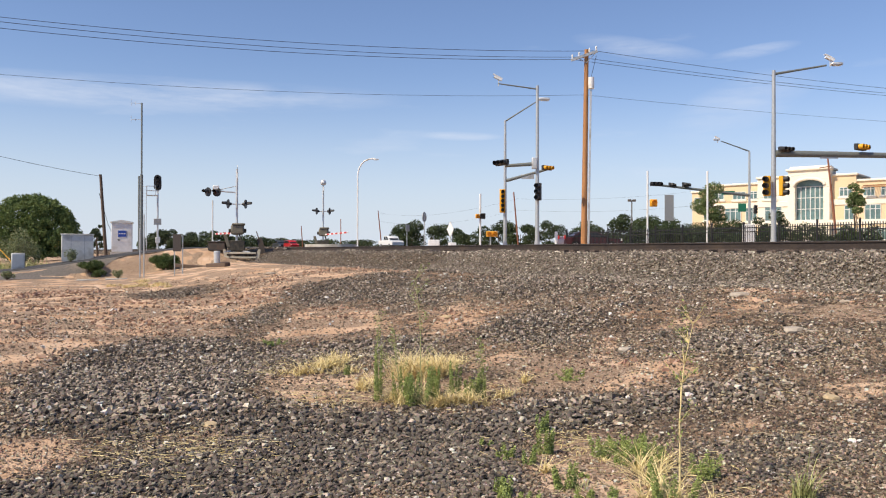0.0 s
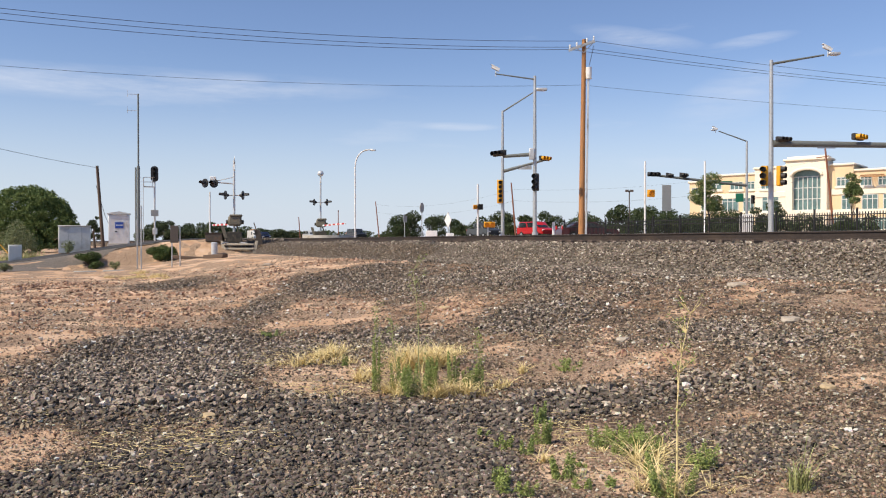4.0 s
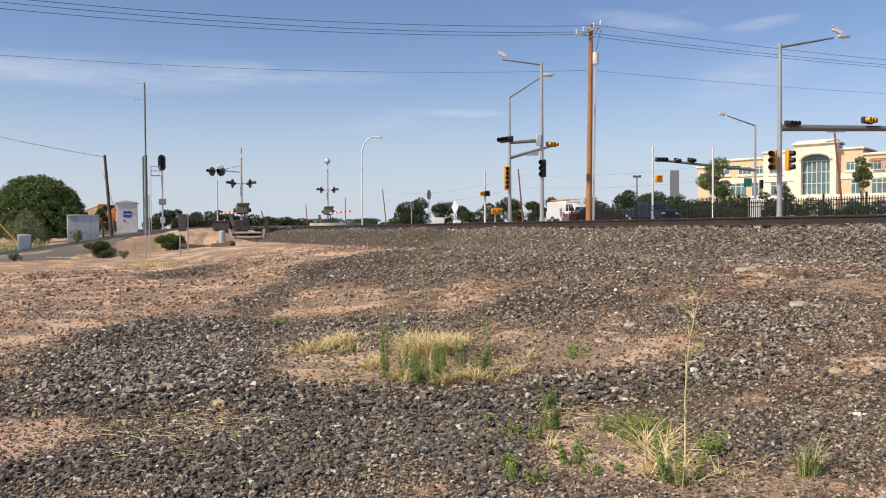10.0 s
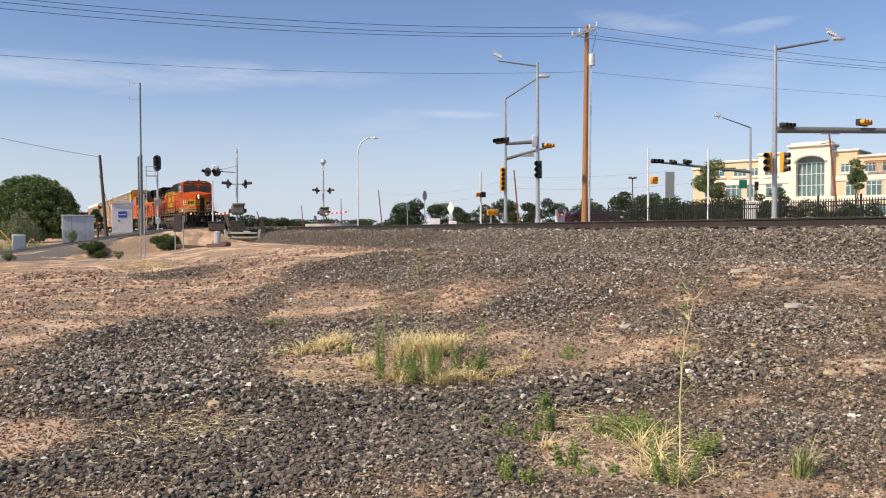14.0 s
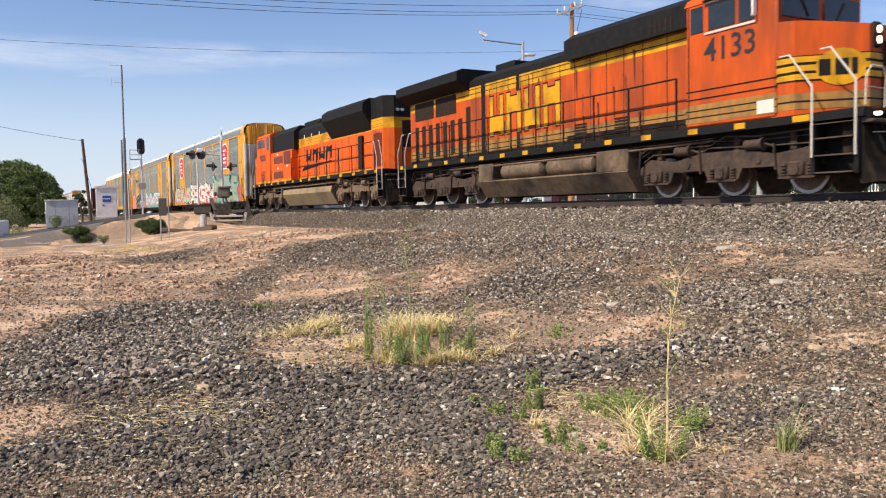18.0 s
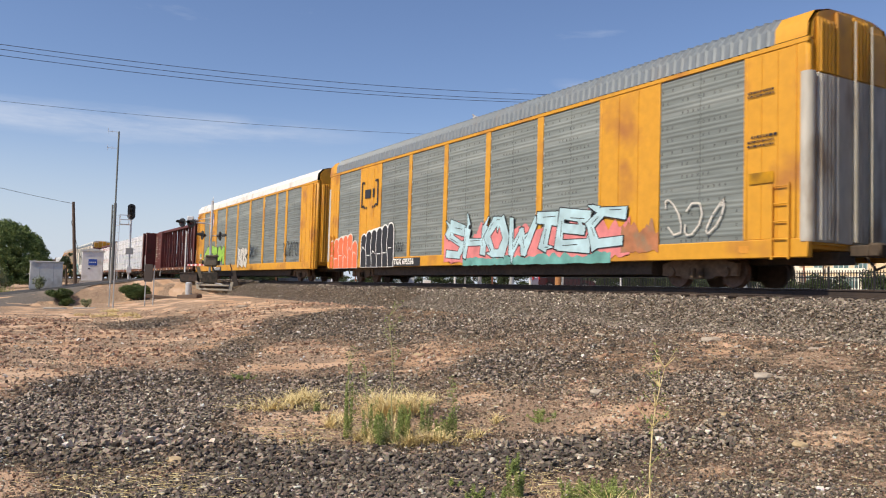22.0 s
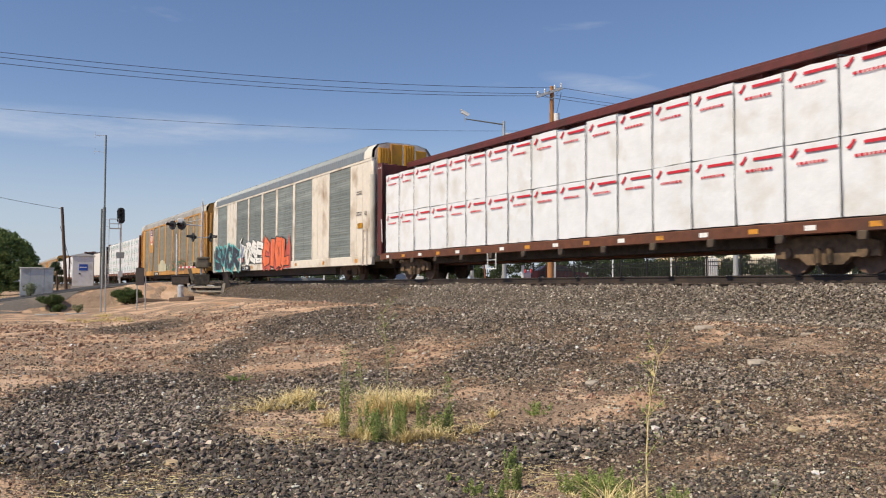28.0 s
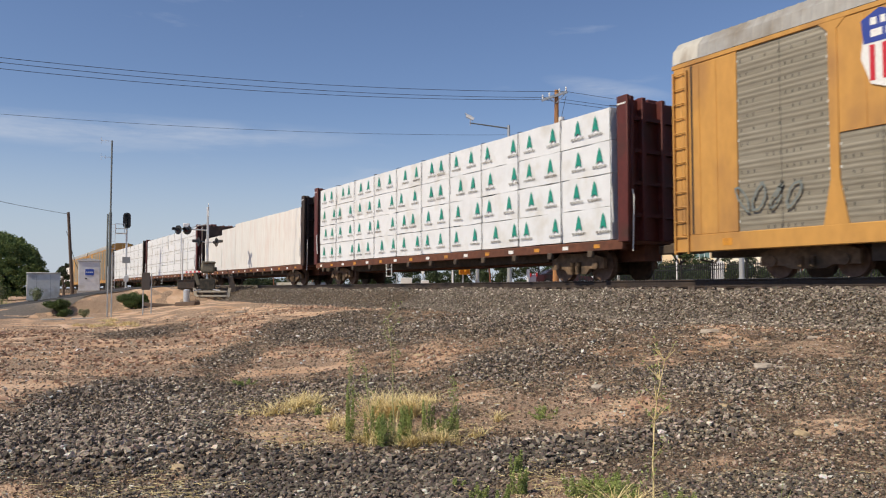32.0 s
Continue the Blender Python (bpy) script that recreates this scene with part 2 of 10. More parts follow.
def wavy(x, y, s, seed=0.0):
    """Cheap smooth noise in about -1..1 for arrays."""
    x, y = x / s + seed * 1.7, y / s - seed * 2.3
    return (np.sin(x * 1.9 + 1.3 * np.sin(y * 1.1 + seed)) + np.sin(y * 2.3 + 1.1 * np.sin(x * 1.7 - seed)) + np.sin((x + y) * 1.3 + 2.0 * np.sin((x - y) * 0.9))) / 3


def ground_z(x, y):
    x, y = np.asarray(x, float), np.asarray(y, float)
    z = 0.88 * step(3.2, 13.0, y) + 0.66 * step(12.9, 14.5, y) + 0.16 * step(19, 23, y)
    z = z + 0.05 * wavy(x, y, 2.3, 1) * step(40, 20, np.abs(y - 4)) + 0.02 * wavy(x, y, 0.7, 2) * step(14.5, 13, y)
    # the road climbs to the crossing
    ramp = 0.12 + 1.66 * step(-4.0, 11.5, y)
    on = step(-50.5, -52.5, x) * step(-66, -63, x)
    z = z * (1 - on) + np.where(y < 16, ramp, 1.78) * on
    # hollow on the low side
    z = z - 0.25 * step(0, -14, y) * step(-20, -34, x) * (1 - on)
    return z


def spans(*pieces):
    out = []
    for a, b, d in pieces:
        out += list(np.arange(a, b, d))
    return np.array(out)


gx = np.concatenate([-np.geomspace(3200, 90, 26), spans((-88, -45, 0.6), (-45, -22, 0.3), (-22, 1.0, 0.16), (1, 12, 1.0)), np.geomspace(14, 1500, 16)])
gy = np.concatenate([-np.geomspace(1500, 14, 18), spans((-12, -4, 0.5), (-4, 14.6, 0.16), (14.6, 26, 0.6)), np.geomspace(28, 3200, 26)])


# heaps of dark stone (+) and bare sandy patches (-): x, y, across, along the sight line, weight
HEAPS = ((-10.8, 1.4, 1.44, 3.48, 0.95), (-13.1, 2.3, 1.22, 1.97, 0.80), (-6.2, 2.5, 1.25, 1.18, 0.95), (-5.9, 0.4, 0.87, 0.40, 0.55), (-5.1, 1.2, 0.47, 0.38, 0.60),
         (-11.6, 4.7, 1.17, 1.15, 0.60), (-17.6, 4.7, 0.77, 2.19, 0.60), (-29.7, 5.2, 2.40, 3.67, 0.70), (-23.0, 9.0, 2.03, 4.09, 0.55), (-15.8, 11.8, 5.64, 3.22, 0.35),
         (-10.9, 7.6, 1.40, 1.50, 0.50), (-7.3, 8.2, 1.03, 1.33, 0.25), (-5.7, 6.2, 1.03, 0.76, 0.30), (-3.8, 4.9, 0.72, 0.73, 0.40), (-6.2, 4.6, 0.78, 0.50, 0.60), (-4.8, 2.9, 0.33, 0.76, 0.70))
BARE = ((-22.5, 1.4, 3.96, 7.73, 1.00), (-21.1, -0.5, 1.73, 9.67, 0.90), (-6.9, 0.0, 0.45, 0.48, 1.20), (-15.7, 5.8, 1.06, 2.22, 0.70), (-12.6, 7.2, 0.72, 2.37, 0.45),
        (-35.4, 10.2, 2.39, 11.09, 0.70), (-7.3, 6.0, 1.01, 0.80, 0.60), (-8.8, 5.9, 0.53, 0.60, 0.30), (-8.7, 3.8, 1.15, 1.08, 0.40), (-4.8, 3.8, 0.42, 0.83, 1.10),
        (-3.6, 3.8, 0.54, 0.30, 0.45), (-7.3, 10.5, 1.10, 0.93, 0.22), (-4.7, 7.0, 0.49, 0.58, 0.18), (-6.7, 1.5, 0.40, 0.50, 0.40), (-6.0, 0.6, 0.36, 0.14, 0.40),
        (-9.2, 2.6, 0.41, 0.96, 0.40), (-4.3, 2.2, 0.18, 0.23, 0.35), (-10.1, 11.9, 0.67, 1.11, 0.30), (-40, 4, 14, 9, 0.8), (-27, 11.4, 5.0, 1.2, 0.45))


def gravel_cover(x, y):
    """How much dark crushed stone lies at a place, 0 to 1."""
    x, y = np.asarray(x, float), np.asarray(y, float)
    g = 0.43 + 0.10 * wavy(x, y, 1.5, 3) + 0.16 * wavy(x, y, 0.55, 5) + 0.16 * wavy(x, y, 0.21, 7) + 0.10 * wavy(x, y, 0.09, 8)
    for sign, table in ((1, HEAPS), (-1, BARE)):
        for cx, cy, ra, rb, w in table:
            n = math.hypot(cx, cy)
            u, v = cx / n, cy / n
            along, across = (x - cx) * u + (y - cy) * v, (y - cy) * u - (x - cx) * v
            g = g + sign * w * np.exp(-((along / rb) ** 2 + (across / ra) ** 2) ** 1.4)
    far = step(28, 50, np.hypot(x, y))
    g = g * (1 - far) + 0.15 * far
    bed = step(12.2, 13.3, y) * step(20.5, 19.3, y)
    return np.clip(g * (1 - bed) + bed, 0, 1)


GX, GY = np.meshgrid(gx, gy, indexing="ij")
GZ = ground_z(GX, GY)
nx, ny = len(gx), len(gy)
idx = np.arange(nx * ny).reshape(nx, ny)
quads = np.stack([idx[:-1, :-1], idx[1:, :-1], idx[1:, 1:], idx[:-1, 1:]], -1).reshape(-1, 4)
me = bpy.data.meshes.new("ground")
me.from_pydata(np.stack([GX, GY, GZ], -1).reshape(-1, 3).tolist(), [], quads.tolist())
me.shade_smooth()
cover = me.attributes.new("cover", "FLOAT", "POINT")
cover.data.foreach_set("value", gravel_cover(GX, GY).reshape(-1).astype(np.float32))


def ground_material():
    """Sandy dirt with pebbles; dark crushed stone where the cover says so."""
    m = bpy.data.materials.new("dirt_and_crushed_stone")
    m.use_nodes = True
    nt = m.node_tree
    b = nt.nodes["Principled BSDF"]
    b.inputs["Roughness"].default_value = 0.95
    b.inputs["Specular IOR Level"].default_value = 0.2
    tc = nt.nodes.new("ShaderNodeTexCoord").outputs["Object"]

    def node(kind, **vals):
        n = nt.nodes.new(kind)
        for k, v in vals.items():
            n.inputs[k.replace("_", " ")].default_value = v
        return n

    def noise_fac(scale, detail=5.0, rough=0.6):
        n = node("ShaderNodeTexNoise", Scale=scale, Detail=detail, Roughness=rough)
        nt.links.new(tc, n.inputs["Vector"])
        return n.outputs["Fac"]

    def ramp(fac, *stops):
        n = nt.nodes.new("ShaderNodeValToRGB")
        while len(n.color_ramp.elements) < len(stops):
            n.color_ramp.elements.new(0.5)
        for e, (p, c) in zip(n.color_ramp.elements, stops):
            e.position, e.color = p, (*c, 1)
        nt.links.new(fac, n.inputs["Fac"])
        return n.outputs["Color"]

    def mix(fac, a, c):
        n = nt.nodes.new("ShaderNodeMix")
        n.data_type = "RGBA"
        nt.links.new(fac, n.inputs[0])
        nt.links.new(a, n.inputs[6])
        nt.links.new(c, n.inputs[7])
        return n.outputs[2]

    def calc(op, a, c):
        n = nt.nodes.new("ShaderNodeMath")
        n.operation = op
        for sock, val in zip(n.inputs, (a, c)):
            if isinstance(val, float):
                sock.default_value = val
            else:
                nt.links.new(val, sock)
        return n.outputs[0]

    dirt = ramp(noise_fac(0.55), (0.32, (0.407, 0.248, 0.147)), (0.5, (0.583, 0.387, 0.255)), (0.68, (0.726, 0.533, 0.385)))
    specks = node("ShaderNodeTexVoronoi", Scale=16.0)
    nt.links.new(tc, specks.inputs["Vector"])
    peb = ramp(specks.outputs["Color"], (0.0, (0.154, 0.097, 0.066)), (0.45, (0.374, 0.237, 0.149)), (0.9, (0.616, 0.462, 0.330)))
    dirt = mix(calc("GREATER_THAN", noise_fac(0.800, 0.800, 0.800), 0.50), dirt, peb)
    grit = node("ShaderNodeTexVoronoi", Scale=62.0)
    nt.links.new(tc, grit.inputs["Vector"])
    gcol = ramp(grit.outputs["Color"], (0.0, (0.143, 0.099, 0.072)), (0.4, (0.330, 0.220, 0.149)), (0.8, (0.506, 0.374, 0.264)), (0.97, (0.726, 0.638, 0.528)))
    dirt = mix(calc("GREATER_THAN", noise_fac(0.800, 0.800, 0.800), 0.47), dirt, gcol)
    streak = nt.nodes.new("ShaderNodeMapRange")
    nt.links.new(noise_fac(0.800, 0.800, 0.792), streak.inputs["Value"])
    streak.inputs["From Min"].default_value, streak.inputs["From Max"].default_value = 0.47, 0.66
    streak.inputs["To Max"].default_value = 0.5
    soil = ramp(noise_fac(11.0, 6.0, 0.7), (0.35, (0.187, 0.127, 0.088)), (0.55, (0.330, 0.231, 0.165)), (0.7, (0.462, 0.330, 0.220)))
    dirt = mix(streak.outputs["Result"], dirt, soil)
    cells = node("ShaderNodeTexVoronoi", Scale=26.0)
    nt.links.new(tc, cells.inputs["Vector"])
    grey = ramp(cells.outputs["Color"], (0.0, (0.053, 0.041, 0.032)), (0.45, (0.139, 0.104, 0.077)), (0.72, (0.317, 0.238, 0.167)), (0.90, (0.581, 0.441, 0.309)), (0.99, (0.800, 0.702, 0.557)))
    at = nt.nodes.new("ShaderNodeAttribute")
    at.attribute_name = "cover"
    soft = calc("ADD", at.outputs["Fac"], calc("MULTIPLY", calc("SUBTRACT", noise_fac(5.0, 10.0, 0.78), 0.5), 2.0))
    edge = nt.nodes.new("ShaderNodeMapRange")
    nt.links.new(soft, edge.inputs["Value"])
    edge.inputs["From Min"].default_value, edge.inputs["From Max"].default_value = 0.28, 0.72
    nt.links.new(mix(edge.outputs["Result"], dirt, grey), b.inputs["Base Color"])
    bp = nt.nodes.new("ShaderNodeBump")
    bp.inputs["Strength"].default_value, bp.inputs["Distance"].default_value = 0.9, 0.05
    h = calc("ADD", calc("MULTIPLY", calc("MULTIPLY", cells.outputs["Distance"], edge.outputs["Result"]), -5.0), noise_fac(30.0))
    nt.links.new(h, bp.inputs["Height"])
    nt.links.new(bp.outputs["Normal"], b.inputs["Normal"])
    return m


M["dirt"] = ground_material()
me.materials.append(M["dirt"])
ground = tagged(new("ground", me), "sandy tan dirt lot with patches of crushed stone", "ground", kind="structure")


# ---- loose stone ----
def stone_material(name, stops, rough=0.9):
    """Each stone takes its own shade."""
    m = bpy.data.materials.new(name)
    m.use_nodes = True
    nt = m.node_tree
    b = nt.nodes["Principled BSDF"]
    b.inputs["Roughness"].default_value = rough
    b.inputs["Specular IOR Level"].default_value = 0.3
    g = nt.nodes.new("ShaderNodeNewGeometry")
    r = nt.nodes.new("ShaderNodeValToRGB")
    while len(r.color_ramp.elements) < len(stops):
        r.color_ramp.elements.new(0.5)
    for e, (p, c) in zip(r.color_ramp.elements, stops):
        e.position, e.color = p, (*c, 1)
    nt.links.new(g.outputs["Random Per Island"], r.inputs["Fac"])
    n = nt.nodes.new("ShaderNodeTexNoise")
    n.inputs["Scale"].default_value, n.inputs["Detail"].default_value = 45.0, 4.0
    tc = nt.nodes.new("ShaderNodeTexCoord")
    nt.links.new(tc.outputs["Object"], n.inputs["Vector"])
    mx = nt.nodes.new("ShaderNodeMix")
    mx.data_type, mx.blend_type = "RGBA", "MULTIPLY"
    mx.inputs[0].default_value = 0.6
    nt.links.new(r.outputs["Color"], mx.inputs[6])
    nt.links.new(n.outputs["Color"], mx.inputs[7])
    sc = nt.nodes.new("ShaderNodeHueSaturation")
    sc.inputs["Saturation"].default_value, sc.inputs["Value"].default_value = 0.9, 1.45
    nt.links.new(mx.outputs[2], sc.inputs["Color"])
    nt.links.new(sc.outputs["Color"], b.inputs["Base Color"])
    bp = nt.nodes.new("ShaderNodeBump")
    bp.inputs["Strength"].default_value, bp.inputs["Distance"].default_value = 0.8, 0.01
    n2 = nt.nodes.new("ShaderNodeTexNoise")
    n2.inputs["Scale"].default_value, n2.inputs["Detail"].default_value = 70.0, 3.0
    nt.links.new(tc.outputs["Object"], n2.inputs["Vector"])
    nt.links.new(n2.outputs["Fac"], bp.inputs["Height"])
    nt.links.new(bp.outputs["Normal"], b.inputs["Normal"])
    return m


M["ballast"] = stone_material("crushed_dark_stone", ((0.0, (0.066, 0.055, 0.045)), (0.4, (0.161, 0.131, 0.107)), (0.75, (0.367, 0.297, 0.236)), (0.92, (0.469, 0.383, 0.294)), (0.98, (0.623, 0.535, 0.426)), (1.0, (0.782, 0.766, 0.701))))
M["heaped"] = stone_material("dark_heaped_stone", ((0.0, (0.057, 0.046, 0.039)), (0.5, (0.132, 0.108, 0.089)), (0.85, (0.195, 0.162, 0.129)), (0.96, (0.307, 0.252, 0.197)), (0.985, (0.512, 0.442, 0.355)), (1.0, (0.630, 0.618, 0.575))))
M["trackstone"] = stone_material("grey_track_ballast", ((0.0, (0.105, 0.085, 0.068)), (0.5, (0.220, 0.181, 0.142)), (0.88, (0.330, 0.272, 0.213)), (0.975, (0.507, 0.427, 0.337)), (1.0, (0.771, 0.713, 0.613))))
M["dusty"] = stone_material("dusty_crushed_stone", ((0.0, (0.069, 0.053, 0.038)), (0.4, (0.197, 0.150, 0.105)), (0.78, (0.374, 0.281, 0.191)), (0.95, (0.457, 0.352, 0.252)), (1.0, (0.650, 0.636, 0.527))))
M["palestone"] = stone_material("pale_stone", ((0.0, (0.42, 0.37, 0.31)), (0.6, (0.60, 0.56, 0.50)), (1.0, (0.78, 0.76, 0.72))))
M["pebble"] = stone_material("tan_pebble", ((0.0, (0.097, 0.060, 0.044)), (0.45, (0.263, 0.150, 0.095)), (0.85, (0.466, 0.316, 0.214)), (1.0, (0.640, 0.639, 0.553))))
M["clod"] = stone_material("red_brown_clod", ((0.0, (0.205, 0.113, 0.071)), (0.5, (0.378, 0.221, 0.140)), (1.0, (0.562, 0.378, 0.254))))

ICO_V = np.array([(0, 0, 1), (0.894, 0, 0.447), (0.276, 0.851, 0.447), (-0.724, 0.526, 0.447), (-0.724, -0.526, 0.447), (0.276, -0.851, 0.447),
                  (0.724, 0.526, -0.447), (-0.276, 0.851, -0.447), (-0.894, 0, -0.447), (-0.276, -0.851, -0.447), (0.724, -0.526, -0.447)])
ICO_F = np.array([(0, 1, 2), (0, 2, 3), (0, 3, 4), (0, 4, 5), (0, 5, 1), (1, 6, 2), (2, 7, 3), (3, 8, 4), (4, 9, 5), (5, 10, 1), (6, 7, 2), (7, 8, 3), (8, 9, 4), (9, 10, 5), (10, 6, 1)])
CUBE_V = np.array([(-1, -1, -1), (1, -1, -1), (1, 1, -1), (-1, 1, -1), (-1, -1, 1), (1, -1, 1), (1, 1, 1), (-1, 1, 1)], float) * 0.66
CUBE_F = np.array([(0, 1, 5), (0, 5, 4), (1, 2, 6), (1, 6, 5), (2, 3, 7), (2, 7, 6), (3, 0, 4), (3, 4, 7), (4, 5, 6), (4, 6, 7)])


def scatter_stones(name, xs, ys, sizes, material, label, seed, sink=0.25, heap=0.0, chunky=False):
    """Many broken stones in one mesh, lying on the ground."""
    rng = np.random.default_rng(seed)
    n = len(xs)
    shape, faces, loose = (ICO_V, ICO_F, 0.42) if chunky else (CUBE_V, CUBE_F, 0.42)
    k = len(shape)
    v = shape[None] + rng.uniform(-loose, loose, (n, k, 3))
    v = v * np.stack([rng.uniform(0.75, 1.3, n), rng.uniform(0.75, 1.3, n), rng.uniform(0.45, 0.9, n)], -1)[:, None]
    a = rng.uniform(0, 6.283, n)
    tilt = rng.normal(0, 0.55, n)
    ct, st = np.cos(tilt)[:, None], np.sin(tilt)[:, None]
    x1, z1 = v[..., 0] * ct + v[..., 2] * st, v[..., 2] * ct - v[..., 0] * st
    ca, sa = np.cos(a)[:, None], np.sin(a)[:, None]
    w = np.stack([x1 * ca - v[..., 1] * sa, x1 * sa + v[..., 1] * ca, z1], -1) * sizes[:, None, None]
    w += np.stack([xs, ys, ground_z(xs, ys) + sizes * (sink + heap * rng.uniform(-0.5, 1.3, n))], -1)[:, None]
    f = (faces[None] + k * np.arange(n)[:, None, None]).reshape(-1, 3)
    ms = bpy.data.meshes.new(name)
    ms.from_pydata(w.reshape(-1, 3).tolist(), [], f.tolist())
    ms.materials.append(M[material])
    return tagged(new(name, ms), label, "gravel", kind="stuff")


def wedge(n, r0, r1, rng, spread=34.0):
    """Random places on the ground in front of the standpoint."""
    r = np.sqrt(rng.uniform(r0 * r0, r1 * r1, n))
    a = np.radians(90 + 61.0 + rng.uniform(-spread, spread, n))
    return r * np.cos(a), r * np.sin(a)


rng = np.random.default_rng(11)
X, Yy, S, G = [], [], [], []
for count, r0, r1, lo, hi in ((104000, 3.6, 7.0, 0.005, 0.020), (78000, 7.0, 12.0, 0.008, 0.027), (66000, 12.0, 22.0, 0.014, 0.034), (24000, 22, 36, 0.022, 0.046)):
    x, y = wedge(count, r0, r1, rng)
    g = gravel_cover(x, y)
    keep = (rng.uniform(0, 1, count) < np.clip((g + rng.normal(0, 0.12, count) - 0.08) / 0.60, 0.20, 1.0)) & (y < 12.9)
    big = 0.75 + 0.55 * step(0.5, 0.95, g[keep]) * step(11.0, 7.0, np.hypot(x, y)[keep])
    X.append(x[keep]), Yy.append(y[keep]), G.append(g[keep]), S.append((lo + (hi - lo) * rng.uniform(0, 1, keep.sum()) ** 1.7) * big)
X, Yy, S, G = (np.concatenate(q) for q in (X, Yy, S, G))
deep = G + rng.normal(0, 0.18, len(G)) > 0.64
deep &= rng.uniform(0, 1, len(deep)) < 0.84
near = deep & (np.hypot(X, Yy) < 8.0)
scatter_stones("near_crushed_stone", X[near], Yy[near], S[near] * 0.98, "heaped", "loose dark crushed stone heaped on the dirt", 21, 0.2, 0.8, True)
far_ = deep & ~near
scatter_stones("crushed_stone", X[far_], Yy[far_], S[far_] * 1.25, "ballast", "loose dark grey crushed stone lying on the dirt", 27, 0.3, 1.1)
scatter_stones("dusty_stone", X[~deep], Yy[~deep], S[~deep], "dusty", "dusty brown-grey stones trodden into the dirt", 26, 0.12, 0.5)
x = -np.concatenate([rng.uniform(2, 26, 42000), rng.uniform(26, 70, 14000)])
y = np.concatenate([rng.uniform(12.6, 14.75, 42000), rng.uniform(12.6, 14.75, 14000)])
keep = x > -50.2
scatter_stones("track_ballast", x[keep], y[keep], rng.uniform(0.012, 0.032, keep.sum()), "trackstone", "grey ballast stone sloping up to the rails", 22, 0.3, 0.8)
x, y = -rng.uniform(2, 60, 5000), rng.uniform(14.75, 18.8, 5000)
scatter_stones("bed_ballast", x, y, rng.uniform(0.04, 0.07, 5000), "trackstone", "grey ballast stone between the sleepers", 25, 0.9)
X, Yy, S = [], [], []
for count, r0, r1, lo, hi in ((20000, 3.6, 9.0, 0.005, 0.016), (26000, 9.0, 18.0, 0.008, 0.026), (22000, 18.0, 40.0, 0.013, 0.040)):
    x, y = wedge(count, r0, r1, rng)
    keep = (gravel_cover(x, y) < 0.66) & (wavy(x, y, 0.9, 9) + 0.5 * wavy(x, y, 0.3, 4) + rng.normal(0, 0.45, count) > 0.05) & (y < 12.6) & (x > -50)
    X.append(x[keep]), Yy.append(y[keep]), S.append(rng.uniform(lo, hi, keep.sum()) * rng.uniform(0.4, 1.0, keep.sum()))
scatter_stones("tan_pebbles", np.concatenate(X), np.concatenate(Yy), np.concatenate(S), "pebble", "scattered tan pebbles on the dirt", 23)
# lumps of dried earth, lying in drifts on the bare ground
x, y = wedge(16000, 9.0, 34.0, rng)
keep = (gravel_cover(x, y) < 0.30) & (wavy(x, y, 1.9, 12) + 0.6 * wavy(x, y, 0.6, 6) + rng.normal(0, 0.3, 16000) > 0.25) & (y < 12.4)
scatter_stones("dirt_clods", x[keep], y[keep], rng.uniform(0.014, 0.055, keep.sum()) * (0.6 + 0.03 * np.hypot(x, y)[keep]), "clod", "red-brown lumps of dried earth on the dirt", 28, 0.2)
x, y = wedge(900, 3.8, 26.0, rng)
keep = y < 13.5
scatter_stones("pale_stones", x[keep], y[keep], rng.uniform(0.2, 1.0, keep.sum()) ** 2.2 * 0.036 * (0.6 + 0.04 * np.hypot(x, y)[keep]), "palestone", "pale broken stones among the gravel", 24)

# single larger rocks
M["rock_pale"] = mat("pale_rock", (0.40, 0.345, 0.285), 0.9, 0, 16, 0.15, bump=0.5, dirt=(0.34, 0.27, 0.21), dirt_amount=0.4, dirt_scale=6)
M["rock_tan"] = mat("tan_sandstone", (0.47, 0.36, 0.22), 0.9, 0, 16, 0.15, bump=0.5)


ROCKS = ((-9.79, 11.13, 0.170, "rock_pale"), (-7.10, 9.11, 0.166, "rock_pale"), (-4.74, 6.60, 0.094, "rock_tan"), (-7.28, 1.52, 0.087, "rock_tan"), (-33.22, 9.43, 0.222, "rock_pale"),
         (-8.11, 7.09, 0.116, "rock_pale"), (-6.06, 6.53, 0.032, "rock_pale"), (-13.35, 7.22, 0.131, "rock_tan"), (-6.82, 4.07, 0.052, "rock_pale"), (-6.28, 5.04, 0.041, "rock_pale"),
         (-6.05, 7.09, 0.067, "rock_tan"), (-12.61, 11.10, 0.096, "rock_pale"), (-11.75, 10.85, 0.080, "rock_pale"), (-4.22, 5.34, 0.035, "rock_pale"), (-4.57, 5.07, 0.030, "rock_pale"),
         (-6.87, 9.16, 0.066, "rock_pale"), (-9.24, 6.60, 0.065, "rock_tan"), (-6.20, 1.13, 0.037, "rock_pale"), (-14.17, 13.58, 0.098, "rock_pale"), (-5.77, 2.75, 0.033, "rock_pale"),
         (-3.89, 5.19, 0.038, "rock_pale"), (-7.47, 2.26, 0.034, "rock_pale"), (-7.80, 11.18, 0.088, "rock_pale"), (-5.77, 0.92, 0.030, "rock_tan"))


